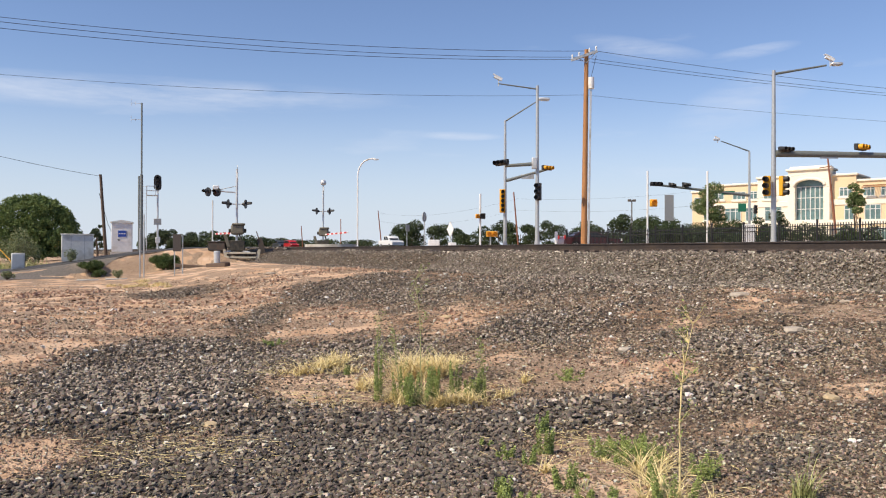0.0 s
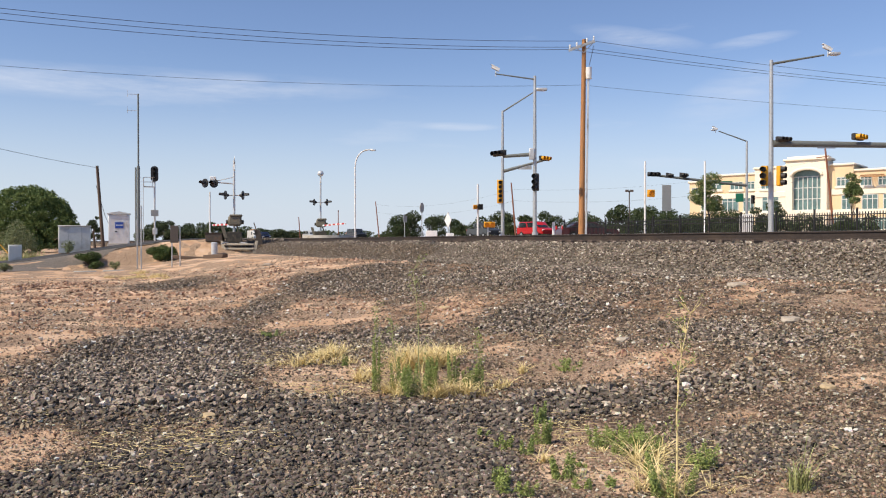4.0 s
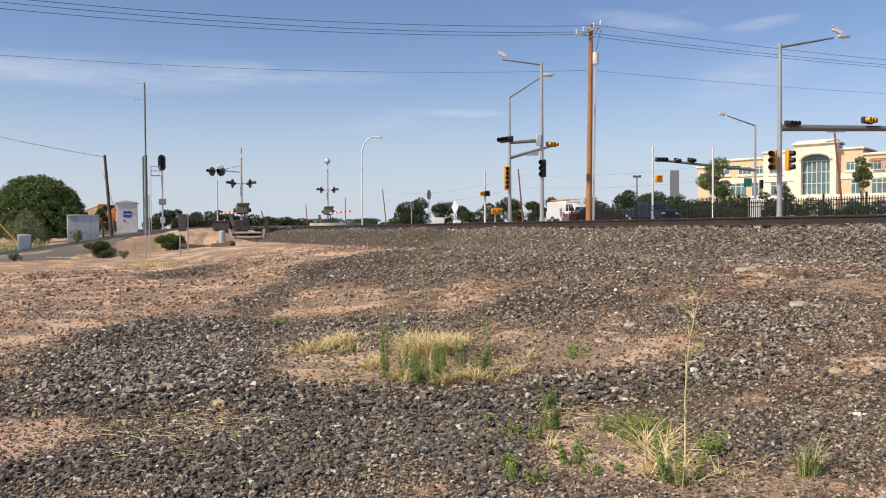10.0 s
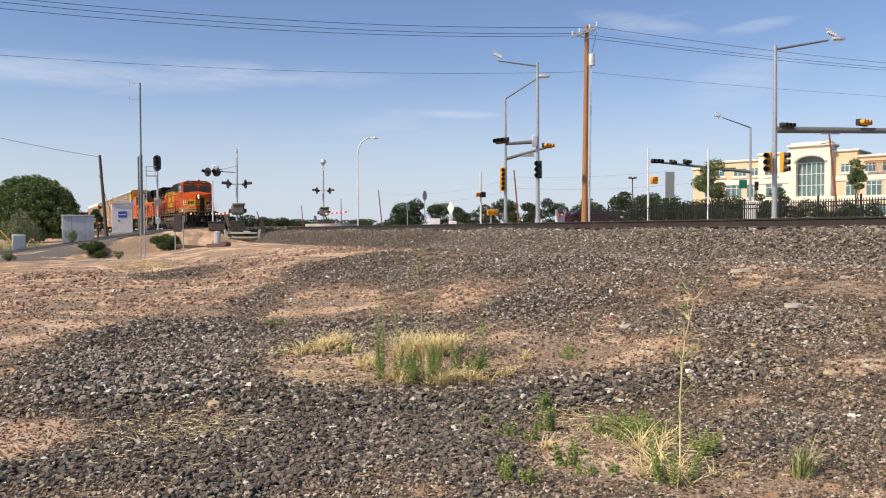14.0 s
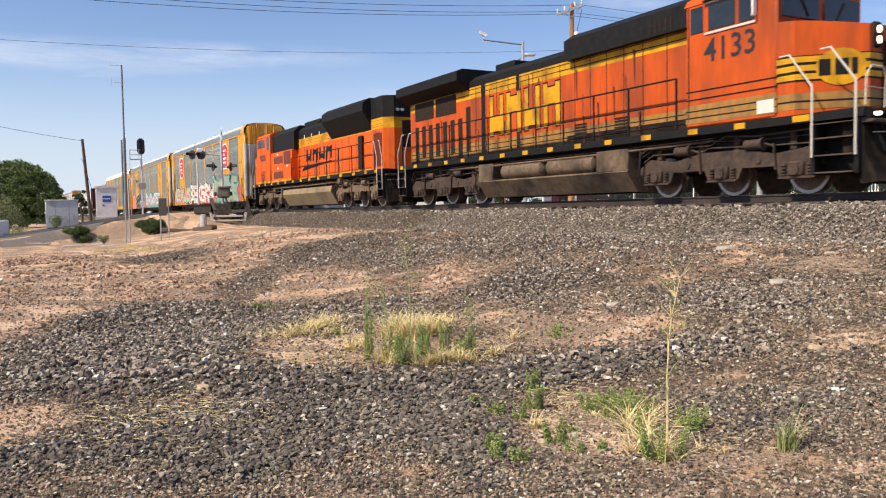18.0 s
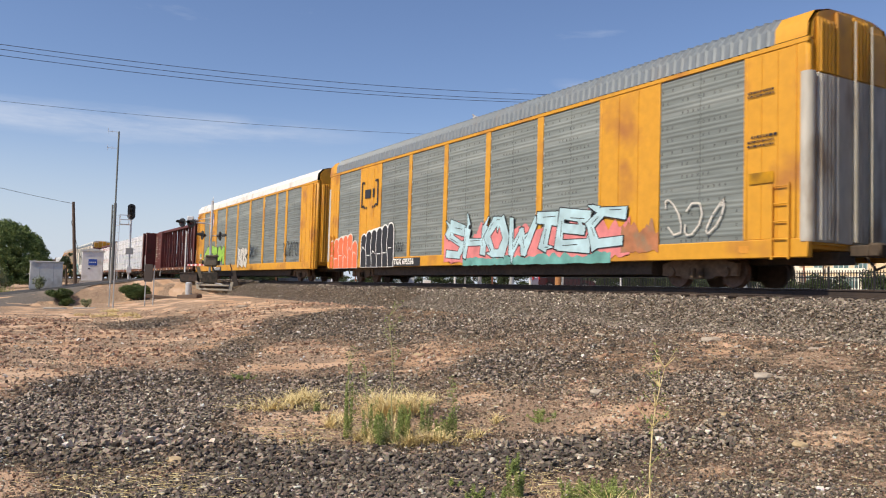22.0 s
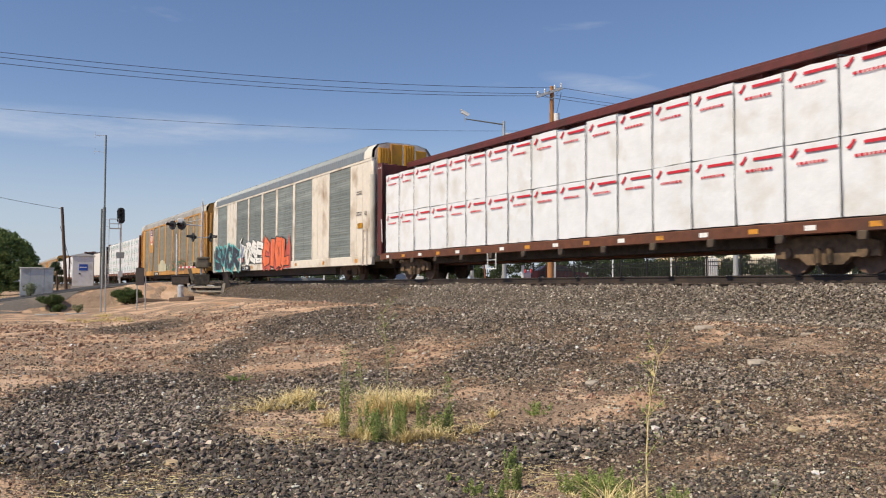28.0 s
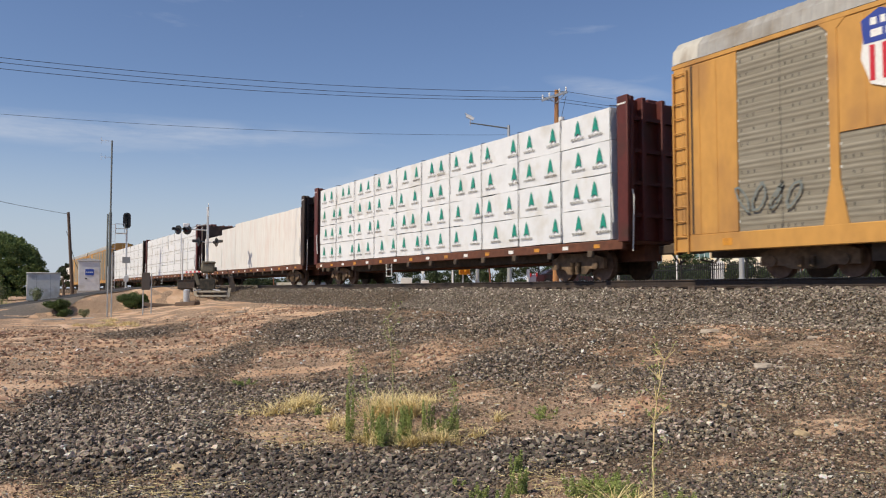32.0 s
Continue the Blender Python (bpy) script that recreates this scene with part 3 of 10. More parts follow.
def rock(x, y, sx, sy, sz, material, label, seed):
    rnd = random.Random(seed)
    b = bmesh.new()
    bmesh.ops.create_icosphere(b, subdivisions=2, radius=1.0)
    for v in b.verts:
        k = 1 + 0.22 * noise.noise(v.co * 1.3 + Vector((seed, 0, 0))) + rnd.uniform(-0.05, 0.05)
        q = v.co * k
        q.z = max(-0.5, min(q.z, 0.62 + 0.1 * q.x))
        v.co = Vector((q.x * sx, q.y * sy, q.z * sz))
    return single("rock", b, material, label, "rock", pose(x, y, float(ground_z(x, y)) + 0.25 * sz, 0, 0, seed * 47 % 360), "rocks on the lot", smooth=False)


for k, (x, y, s, mt) in enumerate(ROCKS):
    rock(x, y, s, s * 0.75, s * 0.45, mt, "pale flat rock on the gravel" if mt == "rock_pale" else "tan sandstone rock on the gravel", k + 1)

# ---- track ----
track = thing("railway_track", pose(0, TRACK_Y, RAIL_Z), "single railway track of brown steel rails on ballast", "railway track", kind="structure")
RAILP = [(-0.07, -0.18), (0.07, -0.18), (0.07, -0.165), (0.012, -0.15), (0.012, -0.045), (0.036, -0.035), (0.036, 0.0), (-0.036, 0.0), (-0.036, -0.035), (-0.012, -0.045), (-0.012, -0.15), (-0.07, -0.165)]
for side in (-0.755, 0.755):
    part("rail", prism_x(bmesh.new(), [(y + side, z) for y, z in RAILP], -900, 300), "rail", track, "brown rusty steel rail")
    part("rail_head", box(bmesh.new(), -900, 300, side - 0.028, side + 0.028, 0.0005, 0.003), "rail_top", track, "shiny worn rail head")

b = bmesh.new()
slab(b, -0.115, 0.115, -1.3, 1.3, -0.36, -0.182, 0.02)
tie_mesh = mesh_of("sleeper", b, "tie")
rnd = random.Random(4)
for k in range(150):
    o = part("sleeper", tie_mesh, None, track, "dark weathered wooden sleeper" if k == 0 else "")
    o.matrix_basis = pose(-1.0 - 0.5 * k, rnd.uniform(-0.05, 0.05), rnd.uniform(-0.012, 0.0), 0, 0, rnd.uniform(-1, 1))
b = bmesh.new()
for k in range(500):
    box(b, -76.2 - 0.5 * k, -75.97 - 0.5 * k, -1.3, 1.3, -0.36, -0.185)
tagged(part("far_sleepers", b, "tie", track, "row of wooden sleepers far along the line", smooth=False), kind="stuff")

# ---- train ----
SPEED = 18.55
CARS = []


def lead(t):
    """Where the first car behind the engines has its front end."""
    return -18.95 + SPEED * (t - 20)


M["orange_clean"] = mat("cleaner_locomotive_orange", (0.66, 0.108, 0.014), 0.55, 0, 5, 0.08, dirt=(0.36, 0.068, 0.018), dirt_amount=0.30, dirt_scale=0.9, stretch=(1.6, 1.6, 0.35))
M["orange"] = mat("locomotive_orange", (0.54, 0.086, 0.013), 0.6, 0, 5, 0.10, dirt=(0.27, 0.058, 0.022), dirt_amount=0.62, dirt_scale=0.9, stretch=(1.6, 1.6, 0.35))
M["loco_yellow"] = mat("locomotive_yellow", (0.64, 0.32, 0.012), 0.5, 0, 6, 0.10, dirt=(0.20, 0.105, 0.02), dirt_amount=0.48)
M["loco_black"] = mat("locomotive_black", (0.012, 0.012, 0.0125), 0.65, 0, 6, 0.3, dirt=(0.018, 0.015, 0.012), dirt_amount=0.35)
for key in ("loco_black", "orange", "orange_clean", "loco_yellow"):
    M[key].node_tree.nodes["Principled BSDF"].inputs["Specular IOR Level"].default_value = 0.15
M["underframe"] = mat("dusty_underframe", (0.07, 0.052, 0.04), 0.85, 0.1, 9, 0.3, bump=0.4, dirt=(0.11, 0.08, 0.055), dirt_amount=0.4)
M["pilot_black"] = mat("dirty_pilot_black", (0.014, 0.011, 0.010), 0.95, 0, 6, 0.3, dirt=(0.05, 0.034, 0.024), dirt_amount=0.45, dirt_scale=2.0)
M["pilot_black"].node_tree.nodes["Principled BSDF"].inputs["Specular IOR Level"].default_value = 0.1
M["truck_dark"] = mat("oily_truck", (0.062, 0.038, 0.027), 0.85, 0, 8, 0.35, bump=0.4, dirt=(0.020, 0.016, 0.014), dirt_amount=0.5, dirt_scale=2.5)
M["truck_dust"] = mat("dusty_truck", (0.165, 0.108, 0.066), 0.9, 0, 8, 0.35, bump=0.4, dirt=(0.06, 0.044, 0.03), dirt_amount=0.45, dirt_scale=2.5)
M["tank_clean"] = mat("evenly_dusty_fuel_tank", (0.27, 0.20, 0.115), 0.85, 0, 4, 0.10, dirt=(0.13, 0.095, 0.06), dirt_amount=0.25, dirt_scale=0.6)
M["tank_tan"] = mat("dusty_fuel_tank", (0.145, 0.098, 0.062), 0.85, 0, 7, 0.3, dirt=(0.03, 0.022, 0.016), dirt_amount=0.55)
M["wheel"] = mat("wheel_steel", (0.15, 0.094, 0.066), 0.7, 0.3, 8, 0.3)
M["wheel_rim"] = mat("bright_wheel_rim", (0.36, 0.33, 0.31), 0.4, 0.8, 8, 0.1)
M["rail_white"] = mat("white_handrail", (0.60, 0.56, 0.50), 0.5, 0, 8, 0.08)
M["grille"] = mat("dark_grille", (0.030, 0.022, 0.018), 0.9, 0, 20, 0.3)
M["grille"].node_tree.nodes["Principled BSDF"].inputs["Specular IOR Level"].default_value = 0.1
M["lamp"] = mat("lit_headlight", (1.0, 0.82, 0.55), 0.3, emit=4.0)
M["rack_yellow"] = mat("rack_yellow", (0.63, 0.305, 0.022), 0.55, 0, 5, 0.06, dirt=(0.38, 0.15, 0.035), dirt_amount=0.32, dirt_scale=0.8)
M["end_white"] = mat("bare_metal_door", (0.50, 0.48, 0.43), 0.75, 0.1, 5, 0.12, dirt=(0.22, 0.155, 0.10), dirt_amount=0.42, dirt_scale=1.6, stretch=(1, 1, 0.35))
M["rack_faded"] = mat("faded_rack_yellow", (0.55, 0.285, 0.07), 0.65, 0, 5, 0.08, dirt=(0.30, 0.15, 0.06), dirt_amount=0.45, dirt_scale=0.7, stretch=(1, 1, 0.5))
M["rack_pale"] = mat("rack_cream", (0.70, 0.645, 0.565), 0.6, 0, 5, 0.06, dirt=(0.36, 0.27, 0.19), dirt_amount=0.3, dirt_scale=0.8)
# stretched second colour paints the corrugation's shading as horizontal bands on both screens
M["screen"] = mat("galvanised_screen", (0.185, 0.212, 0.205), 0.6, 0.1, 3, 0.14, bump=0.2, bump_scale=26, dirt=(0.265, 0.295, 0.285), dirt_amount=0.5, dirt_scale=0.6, stretch=(0.35, 1, 4.2), spread=0.10)
M["screen_brown"] = mat("weathered_screen", (0.235, 0.212, 0.165), 0.7, 0.1, 4, 0.15, bump=0.2, bump_scale=26, dirt=(0.31, 0.285, 0.23), dirt_amount=0.45, dirt_scale=0.5, stretch=(0.35, 1, 4.2), spread=0.10)
M["roof_galv"] = mat("galvanised_roof", (0.19, 0.22, 0.245), 0.5, 0.2, 4, 0.1, dirt=(0.20, 0.21, 0.22), dirt_amount=0.3)
M["roof_white"] = mat("white_roof", (0.74, 0.73, 0.70), 0.5, 0, 5, 0.04, dirt=(0.5, 0.45, 0.38), dirt_amount=0.25)
M["roof_grey"] = mat("grey_roof", (0.38, 0.37, 0.35), 0.6, 0.2, 5, 0.08, dirt=(0.26, 0.23, 0.19), dirt_amount=0.4)
M["screen_clip"] = mat("pale_weld_clip", (0.55, 0.55, 0.52), 0.7, 0, 8, 0.2)
M["screen_slot"] = mat("dark_screen_slot", (0.05, 0.05, 0.047), 0.8, 0, 8, 0.3)
M["spray_moss"] = mat("dull_green_spray", (0.028, 0.115, 0.065), 0.6, 0, 3, 0.3, dirt=(0.16, 0.14, 0.08), dirt_amount=0.4, dirt_scale=2)
M["spray_rust"] = mat("faded_orange_spray", (0.40, 0.16, 0.075), 0.6, 0, 3, 0.25, dirt=(0.24, 0.19, 0.12), dirt_amount=0.5, dirt_scale=2)
M["spray_cream"] = mat("cream_spray", (0.50, 0.47, 0.34), 0.6, 0, 3, 0.12)
M["grimy_yellow"] = mat("grimy_yellow_paint", (0.34, 0.165, 0.03), 0.65, 0, 6, 0.2, dirt=(0.10, 0.07, 0.04), dirt_amount=0.5, dirt_scale=2, stretch=(1, 1, 0.5))
# near-black with the shade of car insides and gaps in its colour
M["core_dark"] = mat("inside_shade_black", (0.03, 0.028, 0.026), 0.9)
M["maroon"] = mat("maroon_steel", (0.105, 0.022, 0.018), 0.6, 0.1, 6, 0.15, dirt=(0.06, 0.025, 0.018), dirt_amount=0.4)
M["dark_brown"] = mat("dark_brown_steel", (0.035, 0.022, 0.018), 0.7, 0.1, 6, 0.2, dirt=(0.09, 0.05, 0.035), dirt_amount=0.3)
M["rusty"] = mat("rusty_sill", (0.135, 0.05, 0.028), 0.8, 0.1, 6, 0.25, dirt=(0.10, 0.045, 0.03), dirt_amount=0.4)
M["wrap"] = mat("white_wrap", (0.74, 0.76, 0.79), 0.55, 0, 3, 0.04, bump=1.0, bump_scale=3.2, dirt=(0.62, 0.61, 0.58), dirt_amount=0.3)
M["wrap_old"] = mat("stained_white_wrap", (0.74, 0.72, 0.69), 0.6, 0, 3, 0.05, bump=0.7, bump_scale=3, dirt=(0.69, 0.61, 0.57), dirt_amount=0.4, stretch=(1.6, 1.6, 0.4))
M["mark_orange"] = mat("orange_marker", (0.62, 0.27, 0.03), 0.5, 0, 9, 0.1, dirt=(0.22, 0.10, 0.04), dirt_amount=0.4, dirt_scale=4)
M["mark_white"] = mat("white_marking", (0.80, 0.80, 0.78), 0.5)
M["mark_black"] = mat("black_marking", (0.018, 0.018, 0.02), 0.5)
M["mark_red"] = mat("red_marking", (0.55, 0.02, 0.035), 0.5)
M["mark_green"] = mat("green_marking", (0.015, 0.27, 0.20), 0.5)
M["mark_blue"] = mat("blue_marking", (0.03, 0.06, 0.32), 0.5)
M["spray_red"] = mat("red_spray", (0.52, 0.10, 0.07), 0.5, 0, 2, 0.2)
M["spray_sage"] = mat("pale_green_spray", (0.40, 0.46, 0.32), 0.5, 0, 2, 0.2)
M["spray_teal"] = mat("teal_spray", (0.14, 0.36, 0.33), 0.5, 0, 2, 0.3)
M["spray_white"] = mat("white_spray", (0.62, 0.59, 0.54), 0.5, 0, 3, 0.12)
M["spray_orange"] = mat("orange_spray", (0.75, 0.16, 0.06), 0.5, 0, 2, 0.15)
M["spray_pink"] = mat("pink_spray", (0.68, 0.22, 0.22), 0.5, 0, 2, 0.2)
M["spray_green"] = mat("green_spray", (0.30, 0.55, 0.06), 0.5, 0, 2, 0.15)
M["spray_olive"] = mat("dull_olive_spray", (0.30, 0.32, 0.22), 0.5, 0, 2, 0.3, dirt=(0.16, 0.34, 0.34), dirt_amount=0.5, dirt_scale=1.1)
M["spray_deep"] = mat("deep_teal_spray", (0.04, 0.13, 0.14), 0.5, 0, 2, 0.2)
M["spray_night"] = mat("dark_violet_spray", (0.035, 0.028, 0.045), 0.5, 0, 2, 0.3)
M["spray_aqua"] = mat("aqua_spray", (0.10, 0.42, 0.42), 0.5, 0, 2, 0.2)
M["spray_bright"] = mat("bright_white_spray", (0.78, 0.77, 0.74), 0.5, 0, 3, 0.06)
M["spray_blue"] = mat("pale_blue_spray", (0.42, 0.60, 0.66), 0.5, 0, 2, 0.2)


def flat(bm, pts, y):
    """A flat patch of paint facing -y; pts in (x, z)."""
    bm.faces.new([bm.verts.new((x, y, z)) for x, z in pts])
    return bm


def stroke(bm, a, b, w, y, n=4):
    """A round-ended brush stroke in the plane y."""
    (x0, z0), (x1, z1) = a, b
    ang = math.atan2(z1 - z0, x1 - x0)
    pts = []
    for cx, cz, s in ((x1, z1, -0.5), (x0, z0, 0.5)):
        for i in range(n + 1):
            q = ang + math.pi * (s + i / n)
            pts.append((cx + w * math.cos(q), cz + w * math.sin(q)))
    return flat(bm, pts, y)


def shard(rnd, spike=1.0):
    """An abstract jagged outline in a unit cell, like a sprayed shape that spells nothing."""
    top = sorted(rnd.uniform(0.0, 1.0) for k in range(rnd.choice((3, 4, 5))))
    bot = sorted((rnd.uniform(0.0, 1.0) for k in range(rnd.choice((2, 3)))), reverse=True)
    pts = [(-0.08, rnd.uniform(0.1, 0.3)), (rnd.uniform(0.0, 0.2), rnd.uniform(0.45, 0.6)), (-0.1, rnd.uniform(0.75, 1.0))]
    pts += [(u, 0.96 + (0.08 if k % 2 else -0.08) * spike + rnd.uniform(-0.07, 0.06)) for k, u in enumerate(top)]
    pts += [(1.1, rnd.uniform(0.8, 1.05)), (rnd.uniform(0.8, 1.0), rnd.uniform(0.4, 0.6)), (1.08, rnd.uniform(0.1, 0.3))]
    return pts + [(u, (0.0 if k % 2 else 0.16) + rnd.uniform(-0.04, 0.08)) for k, u in enumerate(bot)]


def edge_strokes(bm, pts, w, y, closed=True):
    for p, q in zip(pts, pts[1:] + pts[:1] if closed else pts[1:]):
        stroke(bm, p, q, w, y)


def sprayed_cloud(parent, x0, x1, z0, z1, count, cloud, rnd, y):
    """One ragged patch of thin colour behind the letters."""
    n, off = 10 * count, rnd.uniform(0, 50)
    top = [(x0 + (x1 - x0) * k / n, z0 + (z1 - z0) * (0.78 + 0.45 * noise.noise(Vector((k * 0.45, off, 0))) + 0.12 * noise.noise(Vector((k * 1.9, off, 3))))) for k in range(n + 1)]
    low = [(x0 + (x1 - x0) * k / n, z0 + 0.10 * (z1 - z0) * noise.noise(Vector((k * 0.9, off, 7)))) for k in range(n, -1, -1)]
    b = bmesh.new()
    flat(b, top + low, y + 0.004)
    bmesh.ops.triangulate(b, faces=b.faces[:])
    part("sprayed_cloud", b, cloud, parent, "cloud of sprayed colour", smooth=False)


GLYPHS = {"Z": "0,.95 1,1 0,0 1,.06", "A": "0,0 .45,1 1,0|.2,.35 .85,.35", "B": "0,0 0,1 .85,.8 .1,.52 1,.27 0,0", "C": "1,.85 .3,1 0,.5 .3,0 1,.15", "E": "1,.95 0,1 0,0 1,.06|0,.52 .8,.55", "F": "0,0 .1,1 1,.95|.05,.5 .8,.56",
          "H": "0,0 0,1|1,0 1,1|0,.5 1,.5", "I": ".5,0 .5,1", "K": "0,0 0,1|1,1 .1,.47 1,0", "L": "0,1 0,0 1,.05", "M": "0,0 .1,1 .5,.35 .9,1 1,0", "N": "0,0 0,1 1,0 1,1", "O": ".3,0 0,.5 .3,1 .75,1 1,.5 .7,0 .3,0",
          "R": "0,0 0,1 .95,.8 .1,.48 1,0", "S": "1,.85 .2,1 0,.68 1,.38 .8,0 0,.1", "T": "0,1 1,1|.5,1 .45,0", "U": "0,1 .1,.1 .6,0 .95,.2 1,1", "V": "0,1 .45,0 1,1", "W": "0,1 .25,0 .5,.6 .75,0 1,1"}


def brush(bm, a, c, w0, w1, out, y):
    """A flat stroke with cut corners, tapering from w0 to w1 and running out past both ends."""
    a, c = Vector(a), Vector(c)
    d = (c - a).normalized()
    n = Vector((-d.y, d.x))
    a, c = a - d * out, c + d * out
    pts = [a + n * w0, a - n * w0 * 0.6 - d * out * 0.5, c - n * w1, c + n * w1 * 0.6 + d * out * 0.5]
    return flat(bm, [(p.x, p.y) for p in pts], y)


def tag(parent, word, x0, x1, z0, z1, fill, line, seed, fat=0.15, edge=0.05, rim=None, cloud=None, slope=0.0, y=-1.548, gap=0.22, barbs=3):
    """Sprayed letters, each of tapering strokes with an outline, crowded one over the next."""
    rnd = random.Random(seed)
    if cloud:
        sprayed_cloud(parent, x0 - 0.2, x1 + 0.25, z0 - 0.02, z1, len(word), cloud, rnd, y)
    w = (x1 - x0) / len(word)
    for k, ch in enumerate(word):
        lean, hh, lift = rnd.uniform(-0.12, 0.22), rnd.uniform(0.88, 1.06), rnd.uniform(0, 0.06) + slope * k
        cells = []
        for line_ in GLYPHS[ch].split("|"):
            pts = [tuple(float(v) for v in p.split(",")) for p in line_.split()]
            pts = [(x0 + w * (k + gap / 2 + (1 - gap) * u + lean * (v - 0.5) + rnd.uniform(-0.07, 0.07)), z0 + fat + (z1 - z0 - 2 * fat) * min(1.12, hh * v + lift + rnd.uniform(-0.06, 0.06))) for u, v in pts]
            cells += [(p, q, fat * rnd.uniform(0.7, 1.3), fat * rnd.uniform(0.7, 1.6)) for p, q in zip(pts, pts[1:])]
        for j in range(barbs):
            p, q, w0, w1 = rnd.choice(cells)
            a = rnd.choice((1.2, 1.9, -1.3, -1.8, 0.3, 2.8)) + rnd.uniform(-0.3, 0.3)
            r = fat * rnd.uniform(1.2, 2.2)
            cells.append((q, (q[0] + r * math.cos(a), max(z0, q[1] + r * math.sin(a))), fat * 0.7, fat * 0.12))
        yk, letter = y - 0.002 - 0.002 * k, None
        for nm, grow, m, dy in (("sprayed_letter", 0.0, fill, -0.001), ("letter_edge", edge, line, 0.0), ("letter_rim", edge + 0.07, rim, 0.0009)):
            if m:
                b = bmesh.new()
                for i, (p, q, w0, w1) in enumerate(cells):
                    brush(b, p, q, w0 + grow, w1 + grow, 0.4 * fat + grow, yk + dy - 0.00004 * i)
                o = part(nm, b, m, letter or parent, {"sprayed_letter": "sprayed graffiti letter", "letter_edge": "sprayed outline", "letter_rim": "sprayed outer rim"}[nm], smooth=False)
                letter = letter or o
        for p, q, w0, w1 in cells[:3]:
            f = rnd.uniform(0.05, 0.4)
            n = Vector((q[1] - p[1], p[0] - q[0])).normalized() * w0 * rnd.uniform(-0.6, 0.6)
            b = bmesh.new()
            stroke(b, (p[0] + (q[0] - p[0]) * f + n.x, p[1] + (q[1] - p[1]) * f + n.y), (p[0] + (q[0] - p[0]) * (f + 0.5) + n.x, p[1] + (q[1] - p[1]) * (f + 0.5) + n.y), 0.013, yk - 0.0016)
            part("letter_shading", b, line, letter, "thin shading line", smooth=False)


def graffiti(parent, x0, x1, z0, z1, fill, line, seed, count=5, fat=0.16, cloud=None, y=-1.548, rim=None, spike=1.0):
    """Sprayed angular shapes with a dark edge on a cloud of colour; a thin fat gives a line scrawl."""
    rnd = random.Random(seed)
    if cloud:
        sprayed_cloud(parent, x0 - 0.15, x1 + 0.15, z0, z1, count, cloud, rnd, y)
    w = (x1 - x0) / count
    for k in range(count):
        ox, hh, lean = x0 + w * k, (z1 - z0) * rnd.uniform(0.8, 1.02), rnd.uniform(-0.15, 0.2)
        yk = y - 0.0012 * (k % 3)
        if fat < 0.08:
            pts, a = [], rnd.uniform(0, 6.28)
            for q in range(9):
                a += rnd.uniform(0.5, 1.1)
                pts.append((ox + w * (0.45 + 0.42 * math.cos(a)), z0 + hh * (0.5 + 0.48 * math.sin(a * 0.9 + k))))
            b = bmesh.new()
            edge_strokes(b, pts, fat, yk, False)
            tagged(part("sprayed_scrawl", b, fill, parent, "thin sprayed line", smooth=False), kind="stuff")
            continue
        shape = shard(rnd, spike)
        pts = [(ox + w * (0.06 + 0.86 * (px + rnd.uniform(-0.07, 0.07)) + lean * (pz - 0.5) * 0.5), z0 + hh * max(0.0, pz + rnd.uniform(-0.06, 0.06))) for px, pz in shape]
        b = bmesh.new()
        flat(b, pts, yk - 0.004)
        letter = part("sprayed_letter", b, fill, parent, "sprayed graffiti shape", smooth=False)
        b = bmesh.new()
        edge_strokes(b, pts, 0.022 + 0.08 * fat, yk - 0.0045)
        # shading strokes inside the shape
        for q in range(5):
            u, v = rnd.uniform(0.25, 0.7), rnd.uniform(0.2, 0.7)
            stroke(b, (ox + w * u, z0 + hh * v), (ox + w * (u + rnd.uniform(-0.12, 0.2)), z0 + hh * (v + rnd.uniform(0.08, 0.2))), 0.02, yk - 0.0046)
        part("letter_edge", b, line, letter, "sprayed edge line", smooth=False)
        if rim:
            b = bmesh.new()
            edge_strokes(b, pts, 0.085 + 0.08 * fat, yk - 0.0006)
            part("letter_rim", b, rim, letter, "pale sprayed rim", smooth=False)


def bubble_tag(parent, x0, x1, z0, heights, fill, line, seed, y=-1.548):
    """A block of rounded fat letters grown together, with one pale outline and thin inner lines."""
    rnd = random.Random(seed)
    n = len(heights)
    w = (x1 - x0) / n

    def rim(grow):
        pts = [(x0 - grow, z0 - grow * 0.3)]
        for k, h in enumerate(heights):
            for a in np.linspace(math.pi * 0.94, math.pi * 0.06, 9):
                pts.append((x0 + w * (k + 0.5) + (w * 0.5 + grow) * math.cos(a), z0 + h - w * 0.5 + (w * 0.5 + grow) * math.sin(a)))
        return pts + [(x1 + grow, z0 - grow * 0.3)]

    b = bmesh.new()
    flat(b, rim(0.06), y)
    edge = part("tag_outline", b, line, parent, "pale sprayed outline", smooth=False)
    b = bmesh.new()
    flat(b, rim(0.0), y - 0.004)
    part("tag_body", b, fill, edge, "rounded sprayed letters", smooth=False)
    for k in range(n):
        b = bmesh.new()
        x, h = x0 + w * (k + 1), heights[k]
        if k < n - 1:
            bend = rnd.uniform(-0.14, 0.14) * w
            edge_strokes(b, [(x, z0 + h - w * 0.42), (x - w * 0.12, z0 + h * 0.62), (x + bend, z0 + h * 0.42), (x + w * 0.08, z0 + h * 0.2), (x + w * 0.1, z0)], 0.022, y - 0.006, False)
        u = rnd.choice((0.25, 0.5))
        xm, zm = x - w * 0.65, z0 + h * rnd.uniform(0.3, 0.55)
        edge_strokes(b, [(xm - w * 0.2, zm), (xm, zm + rnd.choice((0.0, 0.12))), (xm + w * 0.35, zm)], 0.02, y - 0.0062, False)
        part("tag_line", b, line, edge, "thin sprayed line", smooth=False)


